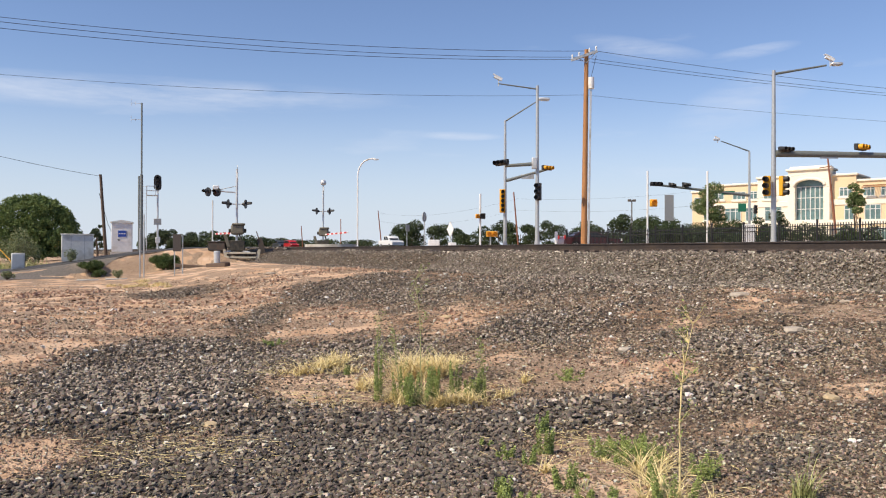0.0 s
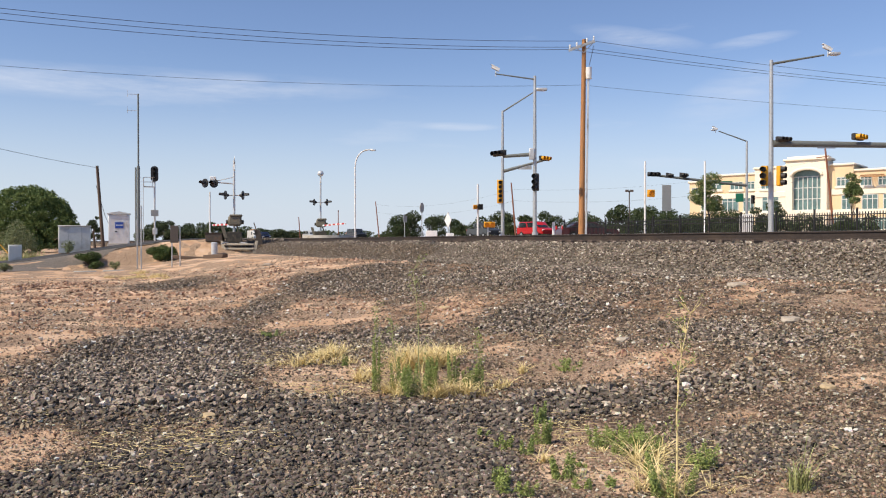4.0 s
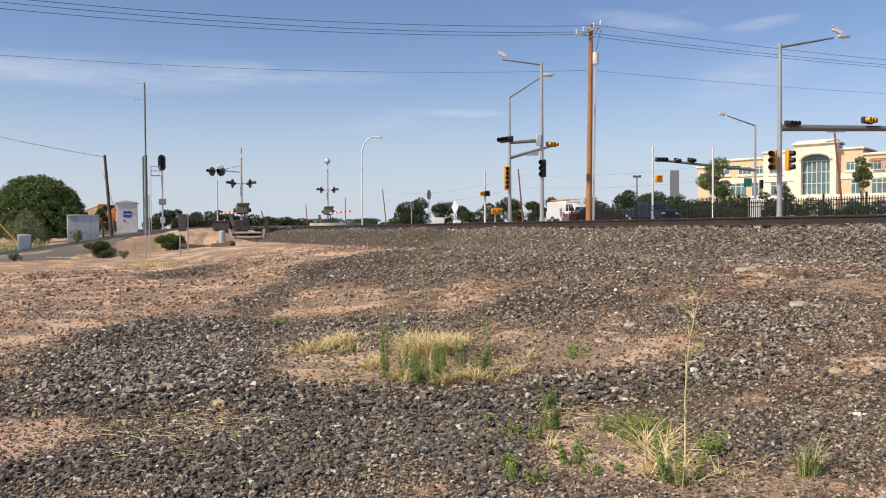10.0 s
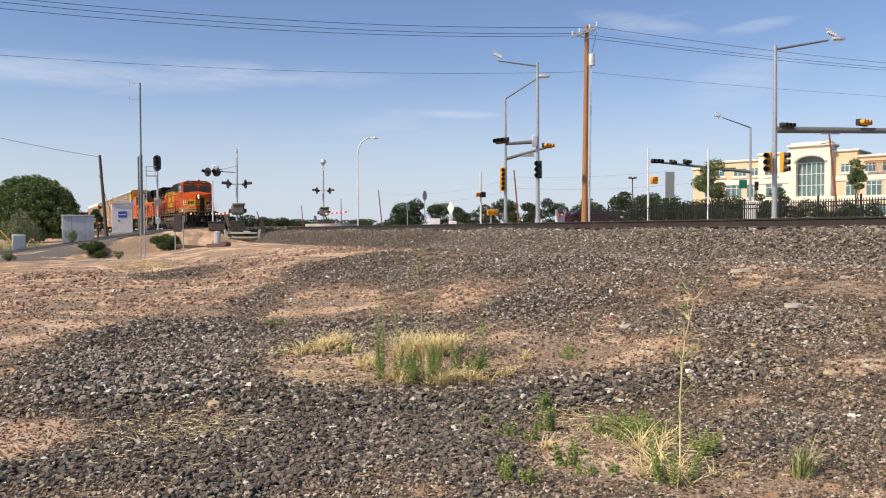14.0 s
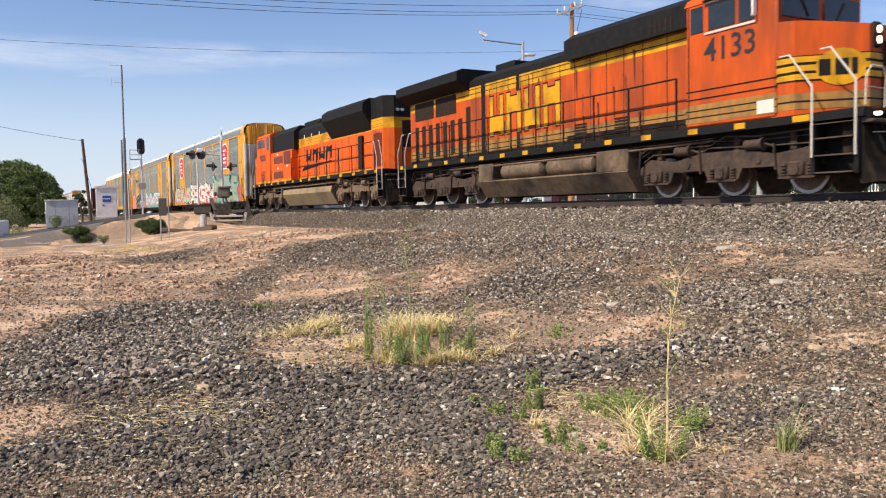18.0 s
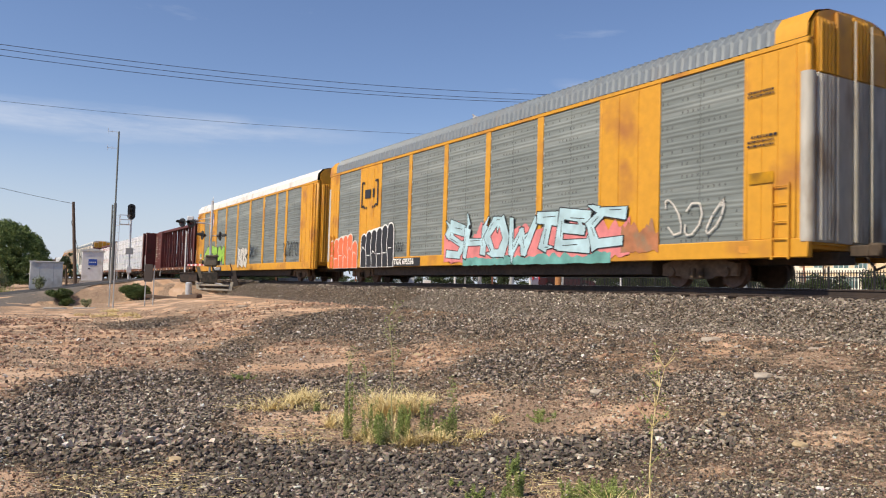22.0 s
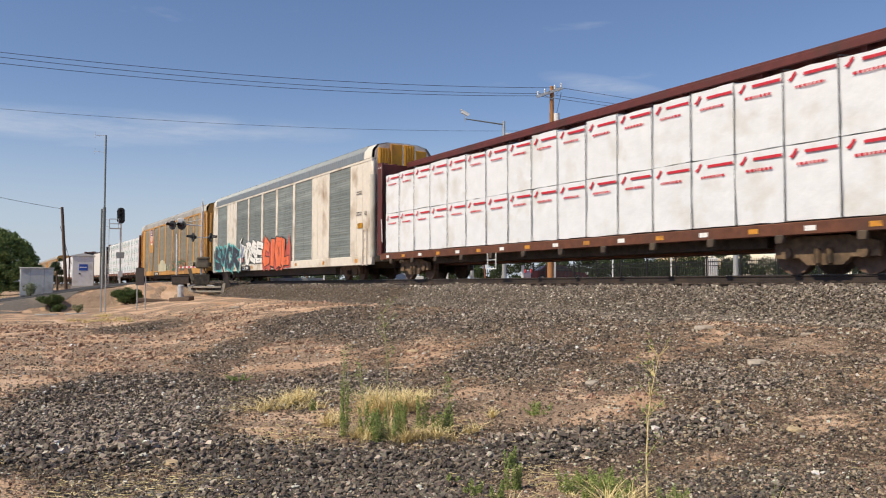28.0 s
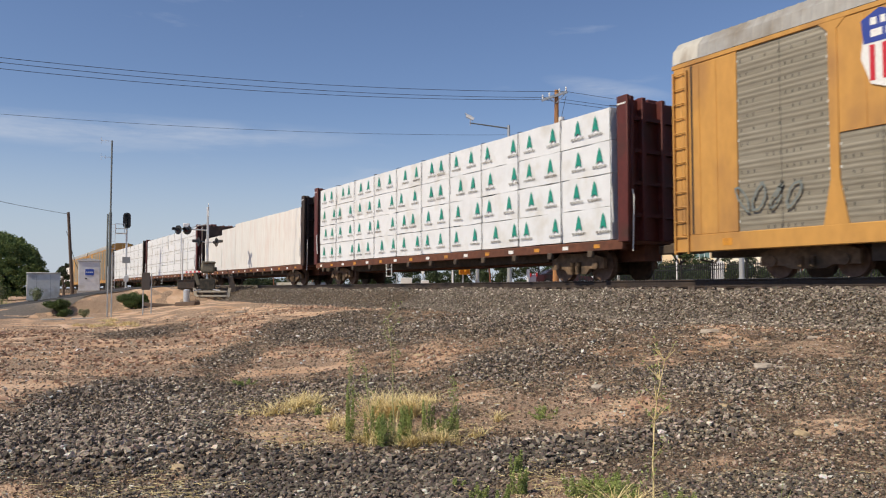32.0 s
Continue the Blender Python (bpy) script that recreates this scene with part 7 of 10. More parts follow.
def second_engine():
    L, z1 = 21.7, 1.92
    lo = thing("locomotive", pose(0, 0, 0), "orange and black diesel locomotive running cab last", "locomotive", "engines of the train")
    chassis(lo, L, 1.60, z1, (-14.9, -6.7), 1.16, "tank_clean")
    big_truck(lo, -4.2)
    big_truck(lo, -18.1, -1)
    for nm, z_a, z_b, m, w in (("hood_base", z1, 2.02, "loco_yellow", 1.0), ("hood_side", 2.02, 3.46, "orange_clean", 1.002), ("hood_stripe", 3.46, 3.86, "loco_yellow", 1.0)):
        part(nm, box(bmesh.new(), -13.0, -1.2, -w, w, z_a, z_b), m, lo, "painted band of the engine hood")
    part("hood_top", prism_x(bmesh.new(), [(-1.0, 3.86), (1.0, 3.86), (1.0, 4.35), (0.75, 4.66), (-0.75, 4.66), (-1.0, 4.35)], -13.0, -1.2), "loco_black", lo, "black rounded hood top")
    b = bmesh.new()
    prism_x(b, [(-1.005, 3.50), (1.005, 3.50), (1.58, 4.3), (1.54, 4.78), (1.2, 5.06), (-1.2, 5.06), (-1.54, 4.78), (-1.58, 4.3)], -7.4, -2.6)
    part("radiator_flare", b, "loco_black", lo, "flared black radiator section")
    # rounded hood end
    for nm, z_a, z_b, m in (("end_base", z1, 3.46, "orange_clean"), ("end_stripe", 3.46, 3.86, "loco_yellow"), ("end_top", 3.86, 5.0, "loco_black")):
        prof = [(-2.6, -1.12), (-1.0, -1.12), (-0.55, -0.7), (-0.55, 0.7), (-1.0, 1.12), (-2.6, 1.12)]
        bm = bmesh.new()
        lo_, hi_ = [bm.verts.new((x, y, z_a)) for x, y in prof], [bm.verts.new((x, y, z_b)) for x, y in prof]
        for i in range(6):
            bm.faces.new((lo_[i], lo_[(i + 1) % 6], hi_[(i + 1) % 6], hi_[i]))
        bm.faces.new(lo_[::-1])
        bm.faces.new(hi_)
        part(nm, bm, m, lo, "painted band of the hood end", smooth=False)
    b = bmesh.new()
    for z in (3.54, 3.62, 3.76):
        for s in (-1, 1):
            box(b, -2.6, -1.0, min(s * 1.11, s * 1.125), max(s * 1.11, s * 1.125), z, z + 0.025)
    for z in (3.56, 3.70):
        box(b, -12.9, -2.6, -1.005, -0.99, z, z + 0.025)
    part("pinstripes", b, "orange_clean", lo, "thin orange pinstripes")
    part("end_door", slab(bmesh.new(), -0.57, -0.52, -0.3, 0.35, 2.75, 3.75, 0.02), "grille", lo, "dark door in the hood end")
    for y in (-0.22, 0.02):
        b = bmesh.new()
        tube(b, (-0.56, y - 0.3, 4.2), (-0.5, y - 0.3, 4.2), 0.09, n=12)
        part("rear_headlight", b, "alu", lo, "unlit twin headlight")
    part("headlight_case", slab(bmesh.new(), -0.60, -0.53, -0.72, -0.12, 4.05, 4.35, 0.02), "loco_black", lo, "headlight case")
    writing("end_number", "9000", 0.28, "mark_black", lo, pose(-1.75, -1.125, 3.28, 90), "small black engine number", 0.001)
    for x0, x1, z_a, z_b, nm in ((-2.35, -1.15, 2.05, 3.3, "brake_grille"), (-4.2, -3.75, 2.05, 3.35, "side_door")):
        part(nm, box(bmesh.new(), x0, x1, -1.13, -0.9, z_a, z_b), "orange_dark" if nm == "brake_grille" else "grille", lo, "dark grille in the hood side")
        if nm == "brake_grille":
            for q in np.arange(x0 + 0.06, x1, 0.12):
                part("grille_bar", box(bmesh.new(), q, q + 0.04, -1.142, -1.12, z_a + 0.03, z_b - 0.03), "orange_louvre", lo)
    door_lines(lo, -12.6, -4.6, 2.05, 3.44, -1.003, 11)
    letter_blocks(lo, -11.6, -7.3, 2.72, 3.28, "loco_black", None, -1.008, 0.18)
    b = bmesh.new()
    flat(b, [(-12.2, 2.42), (-11.8, 2.52), (-7.5, 2.62), (-7.4, 2.56), (-11.6, 2.36), (-12.3, 2.30)], -1.008)
    part("swoosh", b, "loco_black", lo, "dark stroke under the word mark", smooth=False)
    # exhaust and blower housings
    part("exhaust", slab(bmesh.new(), -12.4, -9.9, -0.8, 0.8, 4.5, 4.98, 0.1), "loco_black", lo, "tall black exhaust housing")
    b = bmesh.new()
    for k in range(3):
        tube(b, (-9.5, -0.2 + 0.18 * k, 5.20), (-9.0, -0.2 + 0.18 * k, 5.24), 0.05, 0.13, 10)
        tube(b, (-9.5, -0.2 + 0.18 * k, 5.20), (-9.9, -0.2 + 0.18 * k, 5.20), 0.05, 0.12, 10)
    bar(b, (-9.4, 0, 4.6), (-9.4, 0, 5.20), 0.10)
    part("horn", b, "loco_black", lo, "cluster of black horns")
    for k in range(3):
        b = bmesh.new()
        tube(b, (-6.7 + 1.55 * k, 0, 5.04), (-6.7 + 1.55 * k, 0, 5.14), 0.62, n=20)
        part("cooling_fan", b, "loco_black", lo, "round cooling fan on the roof")
    for k in range(4):
        b = bmesh.new()
        box(b, -11.8 + 1.25 * k, -11.72 + 1.25 * k, -1.02, -0.98, 3.84, 4.0)
        part("lifting_lug", b, "mark_white", lo, "pale lifting lug")
    # blower section and cab
    part("blower_side", slab(bmesh.new(), -17.2, -13.0, -1.42, 1.42, z1, 3.42, 0.03), "orange_clean", lo, "orange equipment cabinet side")
    part("blower_top", prism_x(bmesh.new(), [(-1.3, 3.42), (1.3, 3.42), (1.3, 4.4), (0.9, 4.84), (-0.9, 4.84), (-1.3, 4.4)], -17.2, -12.8), "loco_black", lo, "black upper equipment cabinet")
    for x0, x1, z_a, z_b in ((-16.6, -14.7, 2.85, 3.2), (-16.6, -14.7, 2.1, 2.45), (-14.5, -13.2, 2.75, 3.38)):
        part("cabinet_grille", slab(bmesh.new(), x0, x1, -1.435, -1.40, z_a, z_b, 0.01), "orange_louvre", lo, "orange louvred panel with its shading in the colour")
        for q in np.arange(z_a + 0.05, z_b - 0.03, 0.075):
            part("louvre_slat", box(bmesh.new(), x0 + 0.05, x1 - 0.05, -1.445, -1.433, q, q + 0.02), "rusty", lo)
    for x0, z in ((-15.9, 3.24), (-15.9, 2.56), (-14.0, 2.62)):
        part("cream_label", box(bmesh.new(), x0, x0 + 0.32, -1.428, -1.41, z, z + 0.09), "rack_pale", lo, "small cream label")
    part("cabinet_stripe", box(bmesh.new(), -17.2, -13.0, -1.428, -1.40, z1, 2.02), "loco_yellow", lo, "yellow line along the cabinet foot")
    part("cab", slab(bmesh.new(), -20.2, -17.2, -1.5, 1.5, z1, 4.5, 0.04), "orange_clean", lo, "orange driver's cab")
    part("cab_roof", prism_x(bmesh.new(), [(-1.5, 4.5), (1.5, 4.5), (1.36, 4.7), (0.9, 4.92), (-0.9, 4.92), (-1.36, 4.7)], -20.15, -17.2), "orange_clean", lo, "curved orange cab roof")
    b = bmesh.new()
    prism_y(b, [(-20.2, z1), (-21.35, z1), (-21.35, 3.3), (-20.2, 3.62)], -1.3, 1.3)
    part("nose", b, "orange_clean", lo, "orange nose")
    for s in (-1, 1):
        for x0, x1 in ((-19.95, -19.45), (-19.38, -18.85), (-18.78, -18.3)):
            b = bmesh.new()
            slab(b, x0, x1, min(s * 1.47, s * 1.512), max(s * 1.47, s * 1.512), 3.80, 4.34, 0.015)
            part("cab_window", b, "glass_dark", lo, "dark cab side window")
        b = bmesh.new()
        slab(b, -17.85, -17.3, min(s * 1.47, s * 1.512), max(s * 1.47, s * 1.512), 3.62, 4.46, 0.06)
        part("cab_door_window", b, "glass_dark", lo, "dark rounded door window")
        b = bmesh.new()
        slab(b, -20.24, -20.17, min(s * 0.1, s * 1.3), max(s * 0.1, s * 1.3), 3.8, 4.4, 0.02)
        part("windshield", b, "glass_dark", lo, "dark windshield pane")
    writing("side_number", "9000", 0.62, "mark_black", lo, pose(-18.75, -1.506, 3.24, 90), "black engine number", 0.002, 0.008)
    b = bmesh.new()
    for k in range(4):
        box(b, -18.9, -18.4, -1.507, -1.49, 2.35 + 0.06 * k, 2.38 + 0.06 * k)
    part("vent_slots", b, "grille", lo, "small vent slots")
    part("cab_stripe", box(bmesh.new(), -20.2, -17.2, -1.506, -1.45, z1, 2.02), "loco_yellow", lo, "yellow line along the cab foot")
    handrail(lo, -12.9, -1.3, z1, 9)
    b = bmesh.new()
    slab(b, -5.8, -5.55, -1.5, -1.3, 1.2, 1.55, 0.03)
    part("sand_box", b, "tank_tan", lo, "dusty box under the walkway")
    raise_body(lo, ((-30, -13.0, -7.4, -4.2, -2.35, 0, 2), (-28.95, -12.4, -6.8, -2.95, -1.05, 0.75, 2.75)))
    CARS.append((lo, 22.65))


leading_engine()
second_engine()

# ---- beyond the track ----
FRONT = 61.84  # turn of things that face the lot
BASE = 1.70


def lamp_head(parent, x, z, name="luminaire"):
    b = bmesh.new()
    slab(b, x - 0.32, x + 0.32, -0.14, 0.14, z - 0.09, z + 0.06, 0.04)
    h = part(name, b, "alu", parent, "grey street light head")
    part("lens", slab(bmesh.new(), x - 0.2, x + 0.2, -0.1, 0.1, z - 0.12, z - 0.085, 0.02), "mark_white", h, "pale lens")


def watch_camera(parent, x, z):
    b = bmesh.new()
    tube(b, (x, 0, z - 0.35), (x, 0, z), 0.03, n=8)
    part("camera_stem", b, "alu", parent)
    b = bmesh.new()
    bar(b, (x - 0.24, 0, z + 0.24), (x + 0.20, 0, z + 0.02), 0.17, 0.17)
    bar(b, (x - 0.30, 0, z + 0.36), (x + 0.12, 0, z + 0.15), 0.20, 0.03)
    part("traffic_camera", b, "white_paint", parent, "white traffic camera")


def signal_head(parent, x, z, lenses=3, upright=True, back="signal_yellow", face="black", size=0.36, y=-0.25, turn=0):
    """Traffic signal: case with hooded lenses."""
    n = lenses * size
    w, h = (size, n) if upright else (n, size)
    b = bmesh.new()
    slab(b, -w / 2, w / 2, -0.1, 0.12, -h / 2, h / 2, 0.03)
    case = part("signal_case", b, back, parent, "traffic signal case")
    case.matrix_basis = pose(x, y, z, 0, 0, turn)
    for k in range(lenses):
        off = (k - (lenses - 1) / 2) * size
        cx, cz = (0, off) if upright else (off, 0)
        b = bmesh.new()
        tube(b, (cx, -0.1, cz), (cx, -0.34, cz), size * 0.40, n=12, caps=False)
        tube(b, (cx, -0.09, cz), (cx, -0.12, cz), size * 0.36, n=12)
        part("hood", b, face, case, "dark lens hood")
    return case


def street_pole(label, x, y, h, r, base=BASE):
    p = thing("signal_pole", pose(x, y, base, 0, 0, FRONT), label, "traffic signal", "signal poles of the crossroads")
    b = bmesh.new()
    tube(b, (0, 0, 0), (0, 0, h), r, r * 0.62, 14)
    part("pole", b, "steel_galv", p, "tapered steel pole")
    b = bmesh.new()
    slab(b, -r * 2, r * 2, -r * 2, r * 2, -0.05, 0.06, 0.02)
    tube(b, (0, 0, 0.05), (0, 0, 0.5), r * 1.35, r * 1.2, 14)
    part("base_plate", b, "steel_galv", p)
    return p


def arm(parent, a, c, r0, r1=None, name="mast_arm", material="steel_dull_shaded"):
    b = bmesh.new()
    tube(b, (a[0], 0, a[1]), (c[0], 0, c[1]), r0, r1 or r0, 10)
    return part(name, b, material, parent, "steel arm")


def panel(parent, x0, x1, z0, z1, material, label, y=-0.06):
    return part("sign_panel", slab(bmesh.new(), x0, x1, y - 0.02, y + 0.02, z0, z1, 0.01), material, parent, label)


M["old_pole"] = mat("reddish_pole_wood", (0.24, 0.095, 0.055), 0.85, 0, 12, 0.25, bump=0.3, stretch=(5, 5, 0.6))
M["fence_black"] = mat("black_fence_steel", (0.018, 0.018, 0.02), 0.5, 0.2)
# dull steel, darkened so the mast arms carry their shade in the colour
M["steel_dull_shaded"] = mat("dull_shaded_steel", (0.17, 0.185, 0.18), 0.6, 0.3, 8, 0.12, bump=0.1)
M["red_lens"] = mat("red_glass_lens", (0.05, 0.008, 0.008), 0.25)
M["dark_iron"] = mat("dark_cast_iron", (0.045, 0.042, 0.036), 0.75, 0.1, 9, 0.3, dirt=(0.12, 0.10, 0.07), dirt_amount=0.4, dirt_scale=4)
M["tank_gray"] = mat("dusty_grey_casting", (0.17, 0.155, 0.12), 0.8, 0.1, 8, 0.2, dirt=(0.12, 0.1, 0.08), dirt_amount=0.4)
M["pale_metal"] = mat("pale_sheet_metal", (0.66, 0.66, 0.67), 0.5, 0.1, 6, 0.06, dirt=(0.45, 0.42, 0.38), dirt_amount=0.3)
M["pale_metal2"] = mat("grey_sheet_metal", (0.60, 0.60, 0.58), 0.55, 0.05, 6, 0.06, dirt=(0.34, 0.31, 0.27), dirt_amount=0.35)
M["spray_white_wood"] = mat("weathered_pale_timber", (0.42, 0.38, 0.31), 0.85, 0, 14, 0.2, bump=0.3)
M["sign_green"] = mat("green_sign", (0.01, 0.16, 0.09), 0.5)
M["sign_grey"] = mat("grey_sign_back", (0.30, 0.31, 0.32), 0.6, 0.3)
M["sign_blue"] = mat("blue_sign", (0.02, 0.07, 0.36), 0.5)
M["brown_sign"] = mat("dull_brown_sign", (0.10, 0.085, 0.075), 0.7)
M["white_band"] = mat("white_reflective", (0.78, 0.78, 0.78), 0.4)
M["red_band"] = mat("red_reflective", (0.55, 0.03, 0.03), 0.4)

p = street_pole("tall grey signal pole with a long mast arm", -29.41, 36.11, 9.76, 0.15)
arm(p, (0.06, 9.57), (2.86, 10.04), 0.07, 0.05, "lamp_arm")
lamp_head(p, *(3.41, 10.13))
watch_camera(p, *(3.07, 10.29))
arm(p, (0.09, 5.24), (8.94, 5.11), 0.19, 0.13)
signal_head(p, *(0.50, 5.44), 3, False, "black", size=0.27, turn=25)
signal_head(p, *(4.58, 5.56), 3, False, "black", "signal_yellow", 0.34, turn=38)
signal_head(p, *(6.70, 5.56), 3, False, "black", "signal_yellow", 0.34, turn=38)
panel(p, 2.49, 3.47, 4.97, 5.37, "steel_galv", "grey sign panel seen from its back")
signal_head(p, *(-0.46, 3.46), 3, turn=-42)
signal_head(p, *(0.37, 3.46), 3, turn=42)
p = street_pole("grey signal pole with a short mast arm", -38.36, 26.81, 9.64, 0.13)
arm(p, (0.00, 9.44), (-2.33, 9.76), 0.045, 0.035, "lamp_arm")
watch_camera(p, *(-2.29, 9.96))
lamp_head(p, *(0.40, 8.87))
arm(p, (-0.07, 5.05), (-1.89, 4.92), 0.12, 0.09)
signal_head(p, *(-2.09, 5.08), 3, False, "black", "black", 0.33, turn=-52)
part("junction_box", slab(bmesh.new(), -0.35, -0.05, -0.3, -0.1, 4.72, 5.38, 0.03), "alu", p, "grey junction box")
signal_head(p, *(0.03, 3.39), 3, True, "black", "black", 0.34, turn=-30)
p = street_pole("grey signal pole with a sloping lamp arm", -50.66, 32.45, 9.84, 0.14)
arm(p, (0.00, 9.76), (2.31, 11.22), 0.06, 0.045, "lamp_arm")
lamp_head(p, *(2.83, 11.48))
arm(p, (0.09, 5.26), (3.34, 6.16), 0.13, 0.09)
panel(p, 1.20, 2.19, 5.39, 5.73, "steel_galv", "grey sign panel seen from its back")
signal_head(p, *(3.13, 6.21), 3, False, "black", "signal_yellow", 0.34, turn=42)
signal_head(p, *(-0.21, 3.71), 5, True, "signal_yellow", "black", 0.34)
part("back_plate", slab(bmesh.new(), -0.43, 0.01, -0.16, -0.12, 2.82, 4.60, 0.02), "signal_yellow", p, "yellow back plate")
p = street_pole("far grey signal pole with a long mast arm", -56.59, 65.85, 10.19, 0.16)
arm(p, (0.00, 10.19), (-2.89, 11.23), 0.07, 0.05, "lamp_arm")
lamp_head(p, *(-3.36, 11.40))
watch_camera(p, *(-3.24, 11.40))
arm(p, (0.00, 5.68), (-10.18, 6.81), 0.16, 0.11)
for q, a in (((-9.60, 6.80), 15), ((-8.05, 6.69), 58), ((-6.60, 6.72), 50)):
    signal_head(p, *q, 3, False, "black", "black", 0.44, turn=a)
panel(p, -2.89, -1.50, 5.73, 6.13, "sign_green", "green street name sign")
panel(p, -1.16, -0.35, 4.00, 4.86, "sign_green", "green route sign")
signal_head(p, *(0.52, 4.23), 3, True, "black", "black", 0.3)

# lesser posts
def white_post(x, y, h, label="thin white signal post"):
    t = thing("signal_post", pose(x, y, BASE, 0, 0, FRONT), label, "traffic signal", "signal posts")
    b = bmesh.new()
    tube(b, (0, 0, 0), (0, 0, h), 0.075, n=10)
    tube(b, (0, 0, 0), (0, 0, 0.3), 0.16, 0.12, 10)
    part("post", b, "white_paint", t)
    return t

p = white_post(-45.57, 41.98, 6.01)
signal_head(p, *(0.39, 3.57), 1, True, "signal_yellow", "signal_yellow", 0.55)
p = white_post(-43.42, 45.98, 6.02)
p = white_post(-51.56, 30.8, 4.27)
signal_head(p, *(0.17, 2.55), 1, True, "black", "black", 0.42)
signal_head(p, *(-0.21, 2.55), 1, True, "signal_yellow", "signal_yellow", 0.32)
p = thing("crossing_button_post", pose(-50.9, 31.3, BASE, 0, 0, FRONT), "short post with a yellow pedestrian signal", "traffic signal")
b = bmesh.new()
tube(b, (0, 0, 0), (0, 0, 1.3), 0.06, n=10)
part("post", b, "steel_galv", p)
signal_head(p, 0.1, 1.2, 2, False, "signal_yellow", "signal_yellow", 0.42)
p = thing("banner_sign", pose(-63.47, 61.51, BASE, 0, 0, FRONT), "tall grey sign board on a steel post", "sign")
b = bmesh.new()
tube(b, (0, 0, 0), (0, 0, 3.27), 0.08, n=10)
part("post", b, "steel_galv", p)
panel(p, -0.49, 0.49, 3.21, 6.01, "sign_grey", "grey sign board")
p = thing("parking_lamp", pose(*(-92.28, 81.88, 1.64)[:2], BASE, 0, 0, FRONT), "dark parking lot lamp on a thin pole", "street lamp")
b = bmesh.new()
tube(b, (0, 0, 0), (0, 0, 7.65), 0.09, n=8)
part("pole", b, "brown_sign", p)
b = bmesh.new()
for s in (-1, 1):
    slab(b, min(s * 0.1, s * 0.6), max(s * 0.1, s * 0.6), -0.2, 0.2, 7.48, 7.82, 0.05)
part("lamp_head", b, "brown_sign", p, "dark lamp heads")
p = thing("street_lamp", pose(-86.71, 35.02, BASE, 0, 0, FRONT), "white street lamp with a curved arm", "street lamp")
b = bmesh.new()
path(b, [(0, 0, 0), (0, 0, 8.6), (0.06, 0, 9.2), (0.20, 0, 9.7), (0.45, 0, 10.15), (0.80, 0, 10.48), (1.25, 0, 10.68), (1.7, 0, 10.76), (2.1, 0, 10.76)], 0.085, 10)
part("pole", b, "white_paint", p, "white curved pole")
lamp_head(p, *(2.13, 10.70))
p = thing("road_sign", pose(-53.56, 27.06, BASE, 0, 0, FRONT + 68), "round grey road sign seen from behind", "road sign")
b = bmesh.new()
tube(b, (0, 0, 0), (0, 0, 2.76), 0.035, n=8)
part("post", b, "steel_galv", p)
b = bmesh.new()
tube(b, (0, -0.02, 2.50), (0, 0.02, 2.50), 0.38, n=20)
part("sign_disc", b, "sign_grey", p, "round grey disc")
p = thing("road_sign", pose(-48.24, 26.4, BASE, 0, 0, FRONT - 52), "pale diamond road sign seen from behind", "road sign")
b = bmesh.new()
tube(b, (0, 0.04, 0), (0, 0.04, 1.97), 0.035, n=8)
part("post", b, "steel_galv", p)
b = bmesh.new()
prism_y(b, [(0.38, 1.42), (0, 0.87 + 0.02), (-0.38, 1.42), (0, 1.97 - 0.02)], -0.02, 0.02)
part("sign_plate", b, "white_paint", p, "pale diamond plate")
p = thing("road_sign", pose(*(-54.19, 25.90, 1.59)[:2], BASE, 0, 0, FRONT + 60), "small grey road sign on a post", "road sign")
b = bmesh.new()
tube(b, (0, 0, 0), (0, 0, 1.90), 0.03, n=8)
part("post", b, "steel_galv", p)
panel(p, -0.25, 0.25, 1.39, 1.90, "sign_grey", "small grey plate")
p = single("utility_cabinet", slab(bmesh.new(), -0.36, 0.36, -0.3, 0.3, 0, 0.62, 0.03), "white_paint", "low white utility cabinet beside the road", "cabinet", pose(-44.35, 23.09, BASE, 0, 0, FRONT))
p = single("utility_cabinet", slab(bmesh.new(), -0.25, 0.25, -0.2, 0.2, 0, 0.45, 0.03), "white_paint", "small white utility cabinet beside the road", "cabinet", pose(-43.6, 24.0, BASE, 0, 0, FRONT))
p = single("white_cabinet", slab(bmesh.new(), -0.35, 0.35, -0.3, 0.3, 0, 1.85, 0.03), "white_paint", "white ribbed utility cabinet behind the fence", "cabinet", pose(*(-39.16, 45.51, 1.63)[:2], BASE, 0, 0, FRONT))
b = bmesh.new()
tube(b, (0, 0, 0), (0, 0, 1.1), 0.09, n=10)
single("bollard", b, "white_paint", "thin white marker post by the road", "bollard", pose(*(-39.08, 28.70, 1.61)[:2], BASE))

# ---- wooden utility poles and wires ----
p = thing("utility_pole", pose(-39.83, 31.46, BASE, 0, 0, FRONT), "tall tan wooden utility pole with a crossarm", "utility pole")
b = bmesh.new()
tube(b, (-0.05, 0, -0.3), (0.11, 0, 12.66), 0.20, 0.13, 14)
part("pole", b, "wood_pole", p, "tan round wooden pole")
b = bmesh.new()
bar(b, (-0.89, -0.2, 11.94), (0.75, -0.2, 12.51), 0.15, 0.16)
bar(b, (-0.46, -0.2, 12.08), (0.07, -0.15, 11.80), 0.04)
bar(b, (0.61, -0.2, 12.37), (0.07, -0.15, 11.80), 0.04)
part("crossarm", b, "steel_galv", p, "grey crossarm with braces")
